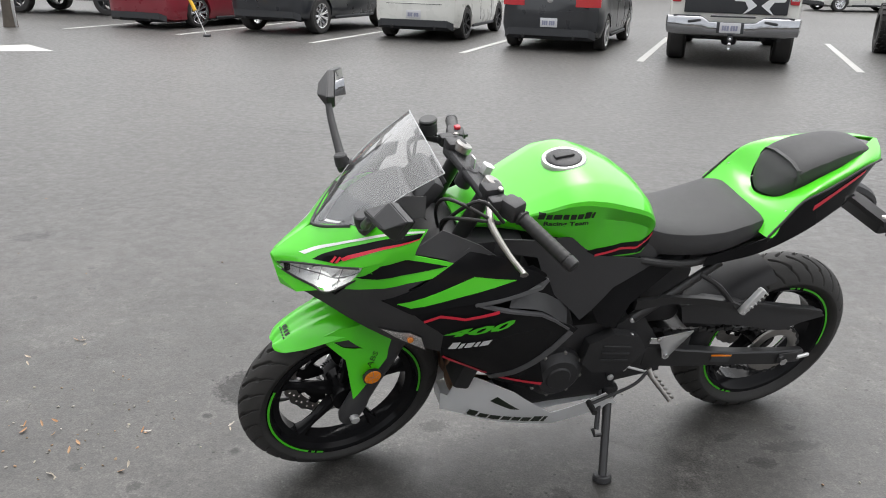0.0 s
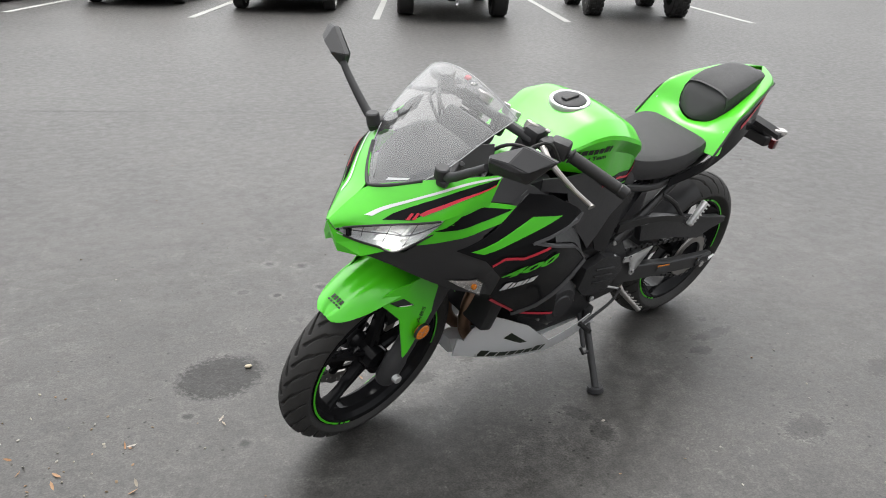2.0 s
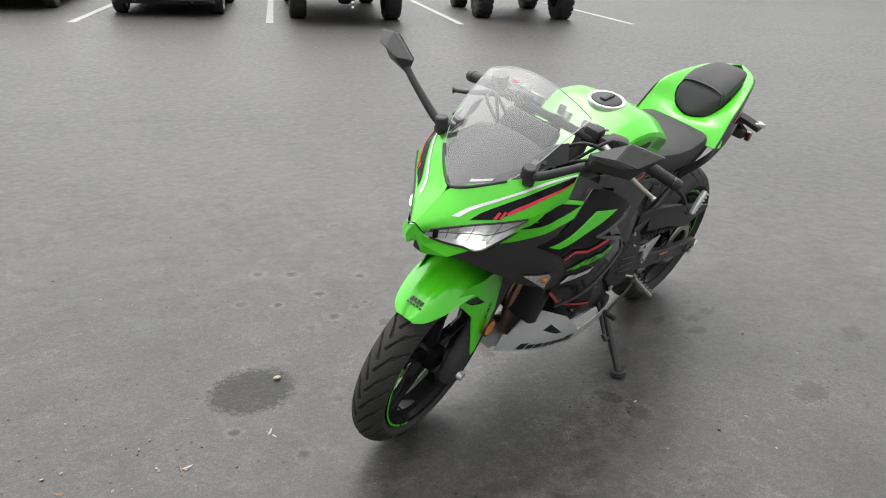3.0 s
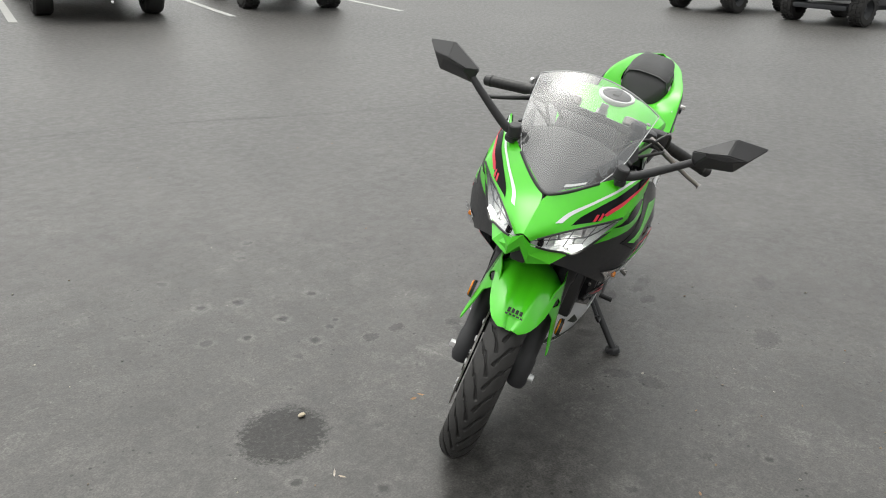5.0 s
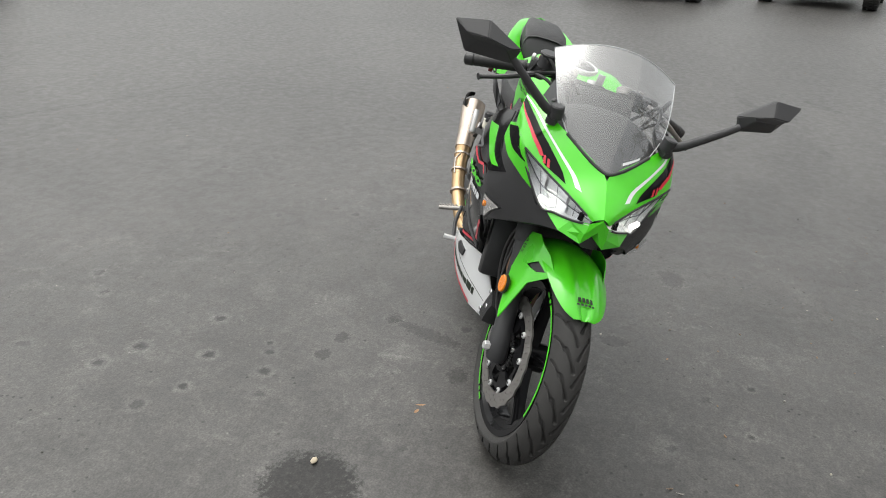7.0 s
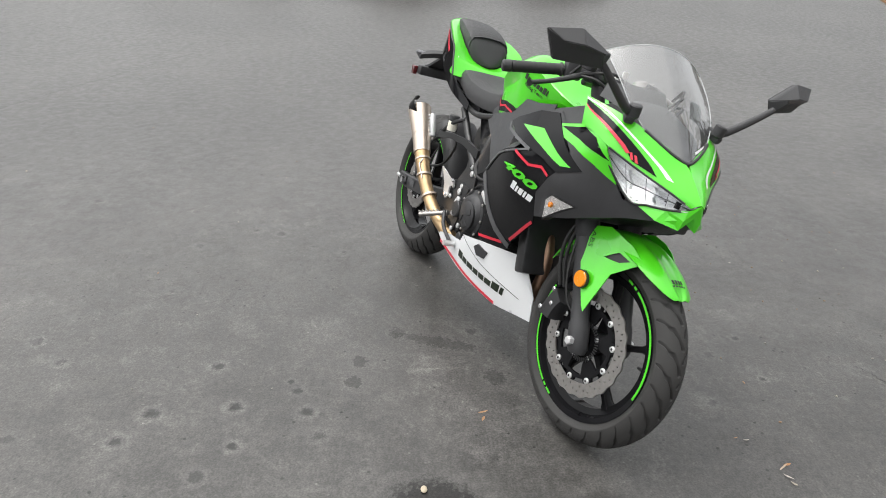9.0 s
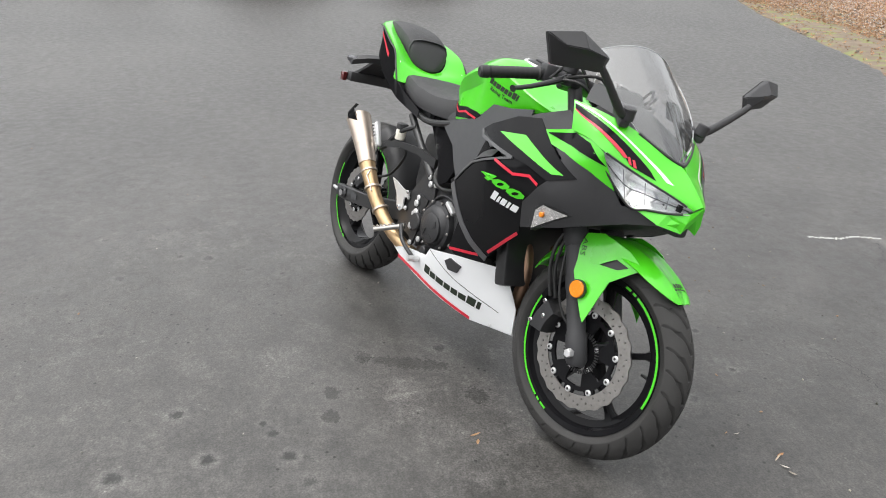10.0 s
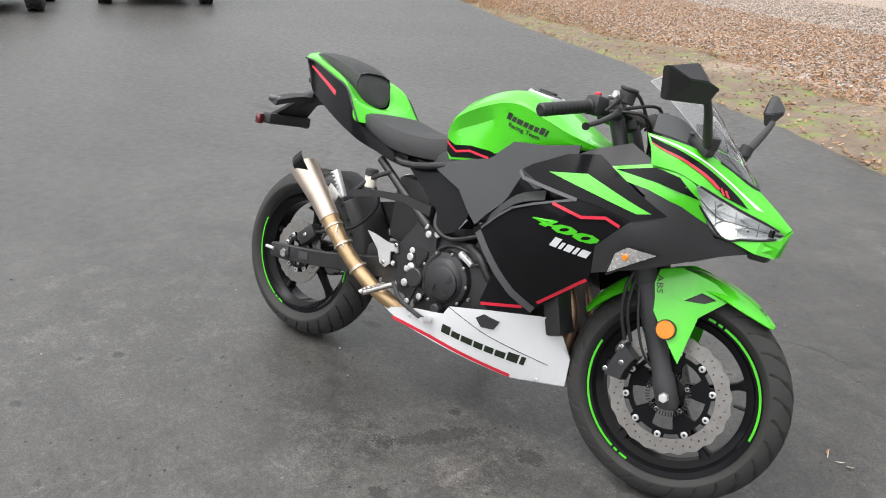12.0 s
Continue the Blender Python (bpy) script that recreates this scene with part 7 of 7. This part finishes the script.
OUTW = Vector((-.41, -.91, 0)).normalized()


def edge_at(s):
    """A point on the bed's edge, s metres along x."""
    for a, b in zip(EDGE, EDGE[1:]):
        if a[0] <= s <= b[0]:
            return Vector((s, a[1] + (b[1] - a[1]) * (s - a[0]) / (b[0] - a[0]), 0))
    return Vector((s, EDGE[-1][1], 0))


bm = bmesh.new()
cols = []
xs = [-6.0 + .14 * k for k in range(200)]
depths = [0, .05, .12, .22, .36, .55, .8, 1.1, 1.5, 2.0, 2.7, 3.6, 5, 7, 10, 15, 25]
for x in xs:
    e = edge_at(x) + OUTW * (.05 * noise.noise(Vector((x * 2.2, 0, 0))) + .04 * noise.noise(Vector((x * 7, 3, 0))))
    col = []
    for d in depths:
        p = e + OUTW * d
        z = min(d * .14, .035) + (.012 * noise.noise(p * 3) + .006 * noise.noise(p * 9)) * min(1, d * 5)
        col.append(bm.verts.new((p.x, p.y, z - .004)))
    cols.append(col)
for a, b in zip(cols, cols[1:]):
    for j in range(len(depths) - 1):
        bm.faces.new((a[j], b[j], b[j + 1], a[j + 1]))
bed = tagged(part("gravel_bed", bm, dirt_material()), "brown dirt and gravel bed along the asphalt edge", "ground", kind="structure")

rng = random.Random(4)
pebble_forms = []
for k in range(8):
    b = bmesh.new()
    bmesh.ops.create_icosphere(b, subdivisions=1, radius=1.0)
    pebble_forms.append(([(v.co * (1 + .35 * (rng.random() - .5))).to_tuple() for v in b.verts], [[v.index for v in f.verts] for f in b.faces]))
    b.free()


def scatter(count, form, size, place):
    """Many small pieces as plain lists of points and faces."""
    V, F = [], []
    for k in range(count):
        x, y, z = place(rng)
        pv, pf = form(rng)
        q = Euler((rng.uniform(-.5, .5), rng.uniform(-.5, .5), rng.uniform(0, 6.3))).to_matrix()
        s = size(rng)
        o = len(V)
        V.extend(tuple(q @ Vector((a * s[0], b * s[1], c * s[2])) + Vector((x, y, z))) for a, b, c in pv)
        F.extend([o + i for i in f] for f in pf)
    return V, F


def stuff(name, V, F, mat, label, category):
    me = bpy.data.meshes.new(name)
    me.from_pydata(V, [], F)
    me.materials.append(mat)
    return tagged(new(name, me), label, category, kind="stuff")


def on_bed(r, near, bare, deep, sparse):
    """A spot on the bed: from near on, sparse in the bare strip, thinning out at deep metres."""
    while True:
        u = r.random()
        x = .6 + 16 * u ** 1.25 if r.random() < .92 else r.uniform(-5.6, .6)
        d = near + deep * r.random() ** 1.35
        p = edge_at(x) + OUTW * d
        strip = bare + .5 * noise.noise(Vector((x * .7, 2, 0))) - max(0, x - 5) * .16
        if d > strip or r.random() < sparse * (.3 + 2 * max(0, noise.noise(p * 1.4))):
            return p.x, p.y, min(d * .14, .035) + .004


STONES = islands("mixed_gravel", [(.38, .33, .29), (.50, .42, .36), (.56, .52, .48), (.40, .28, .20), (.20, .18, .16), (.62, .57, .52), (.48, .34, .25), (.27, .23, .20)])
LEAVES = islands("dry_leaves", [(.48, .27, .14), (.56, .34, .19), (.38, .20, .10), (.60, .41, .25), (.50, .25, .12), (.30, .17, .09)])
V, F = scatter(34000, lambda r: pebble_forms[r.randrange(8)], lambda r: [r.uniform(.011, .027) for _ in range(2)] + [r.uniform(.008, .016)], lambda r: on_bed(r, .0, 1.8, 11, .03))
stuff("gravel_stones", V, F, STONES, "mixed grey and pink loose gravel", "gravel")
leaf = ([(-1, 0, .1), (-.4, .45, .0), (.4, .42, .12), (1, 0, .25), (.4, -.42, .10), (-.4, -.45, .02), (0, 0, -.12)], [[0, 1, 6], [1, 2, 6], [2, 3, 6], [3, 4, 6], [4, 5, 6], [5, 0, 6]])
V, F = scatter(34000, lambda r: leaf, lambda r: [r.uniform(.016, .036), r.uniform(.012, .026), r.uniform(.02, .045)], lambda r: (lambda p: (p[0], p[1], p[2] + .012))(on_bed(r, .02, 1.4, 6, .3)))
stuff("fallen_leaves", V, F, LEAVES, "dry brown fallen leaves on the gravel", "leaves")


# loose crumbs on the asphalt
def on_lot(r):
    a = r.random()
    if a < .18:
        return -1.15 + r.gauss(0, .26), 1.98 + r.gauss(0, .22), .002
    if a < .35:
        return .9 + r.gauss(0, .5), 1.0 + r.gauss(0, .5), .002
    return r.uniform(-3, 7), r.uniform(-1, 9), .002


CRUMBS = islands("pale_crumbs", [(.32, .30, .27), (.45, .42, .37), (.24, .17, .11), (.36, .22, .13), (.18, .17, .16), (.40, .37, .30)])
V, F = scatter(420, lambda r: pebble_forms[r.randrange(8)], lambda r: [r.uniform(.002, .0065), r.uniform(.002, .006), r.uniform(.001, .003)], on_lot)
stuff("crumbs", V, F, CRUMBS, "pale crumbs and bits of leaf on asphalt", "debris")
BITS = [(-1.39, 2.67), (-1.5, 2.49), (-1.27, 2.04), (-1.16, 2.01), (-1.05, 1.82), (-0.89, 2.08), (-0.87, 1.88), (-1.07, 1.94), (-1.35, 2.65), (-1.21, 2.07), (-0.63, 2.11), (-0.18, 2.22), (-0.41, 1.38), (-0.48, 1.39), (-0.28, 1.46)]
V, F = scatter(len(BITS) * 2, lambda r: leaf, lambda r: [r.uniform(.010, .019), r.uniform(.005, .010), r.uniform(.006, .014)], lambda r, n=iter(BITS * 2): (lambda p: (p[0] + r.gauss(0, .02), p[1] + r.gauss(0, .02), .004))(next(n)))
stuff("leaf_scraps", V, F, islands("leaf_scraps", [(.40, .24, .13), (.50, .42, .33), (.34, .30, .24), (.55, .50, .44), (.42, .22, .10)]), "torn scraps of dry leaf on the asphalt", "leaves")
pebble = part("pebble", (lambda b: (bmesh.ops.create_icosphere(b, subdivisions=2, radius=.010), bmesh.ops.scale(b, vec=(1.3, .9, .55), verts=b.verts), b)[-1])(bmesh.new()), material("cream_stone", (.44, .38, .28), .7, vary=.15, scale=80))
pebble.location = (-.516, 2.39, .006)
tagged(pebble, "small cream pebble lying on the dark stain", "pebble")


def ribbon(name, pts, w, mat, label, wob=.02, seed=0):
    """A thin uneven line on the ground."""
    b = bmesh.new()
    P = glide([Vector((x, y, .0012)) for x, y in pts], [0] * len(pts), 24)[0]
    prev = None
    for k, p in enumerate(P):
        d = (P[min(k + 1, len(P) - 1)] - P[max(k - 1, 0)]).normalized()
        n = Vector((-d.y, d.x, 0))
        c = p + n * wob * noise.noise(Vector((k * .45, seed, 0)))
        ww = w * (.45 + .7 * abs(noise.noise(Vector((k * .8, seed + 5, 0)))))
        cur = [b.verts.new(c + n * ww), b.verts.new(c - n * ww)]
        if prev:
            b.faces.new((prev[0], cur[0], cur[1], prev[1]))
        prev = cur
    return tagged(part(name, b, mat, smooth=False), label, "crack", kind="structure")


SEAM = material("tar_seam", (.022, .022, .023), .6, vary=.2, scale=30)
ribbon("pavement_seam", SEAMPTS[0], .006, SEAM, "dark hairline joint across the asphalt", .03, 1)
for k, pts in enumerate(SEAMPTS[1:]):
    ribbon("crack", pts, .0025, SEAM, "short dark crack in the asphalt", .03, k + 2)
ribbon("paint_scuff", [(1.07, .22), (1.03, .08), (1.04, -.02), (1.0, -.14)], .012, LINE, "thin white paint scuff on the asphalt", .02, 9)


# ---- bare trees ahead of the motorcycle, mirrored in the windscreen ----
BARK = material("grey_bark", (0.055, 0.048, 0.042), 0.85, vary=0.25, scale=14, bump=0.5, bump_scale=40)


def bare_tree(at, height, seed, girth=.018):
    r = random.Random(seed)
    t = thing("bare_tree", pose(*at, 0, 0, r.uniform(0, 360)), "tall bare grey tree without leaves", "tree", "bare trees")
    trunk, crown = bmesh.new(), bmesh.new()

    def grow(p, d, length, rad, depth, bm):
        pts, rr, q = [p], [rad], p
        for k in range(3):
            d = (d + Vector((r.uniform(-.2, .2), r.uniform(-.2, .2), r.uniform(-.04, .16)))).normalized()
            q = q + d * length / 3
            pts.append(q)
            rr.append(rad * (1 - .16 * (k + 1)))
        tube(pts, rr, 6 if depth < 2 else 4, bm, caps=False)
        if depth < 4:
            for k in range(3):
                s = Vector((r.uniform(-1, 1), r.uniform(-1, 1), r.uniform(-.1, .7))).normalized()
                j = r.choice((1, 2, 3))
                grow(pts[j], (d * .55 + s * .75).normalized(), length * r.uniform(.55, .78), rr[j] * .66, depth + 1, crown)

    grow(Vector((0, 0, -.05)), Vector((0, 0, 1)), height * .38, height * girth, 0, trunk)
    part("trunk", trunk, BARK, t)
    part("limbs", crown, BARK, t)
    return t


for k, (x, y, h) in enumerate(((.9, -7, 13), (-2.6, -8.2, 13), (3.2, -11, 15), (5.5, -13.5, 14), (8, -15, 14), (-5, -13.5, 13), (-9, -14, 13), (-17, -3, 14), (-20, 3, 15), (-19, 9, 13))):
    bare_tree((x, y, 0), h, k + 3, .026 if k < 2 else .018)
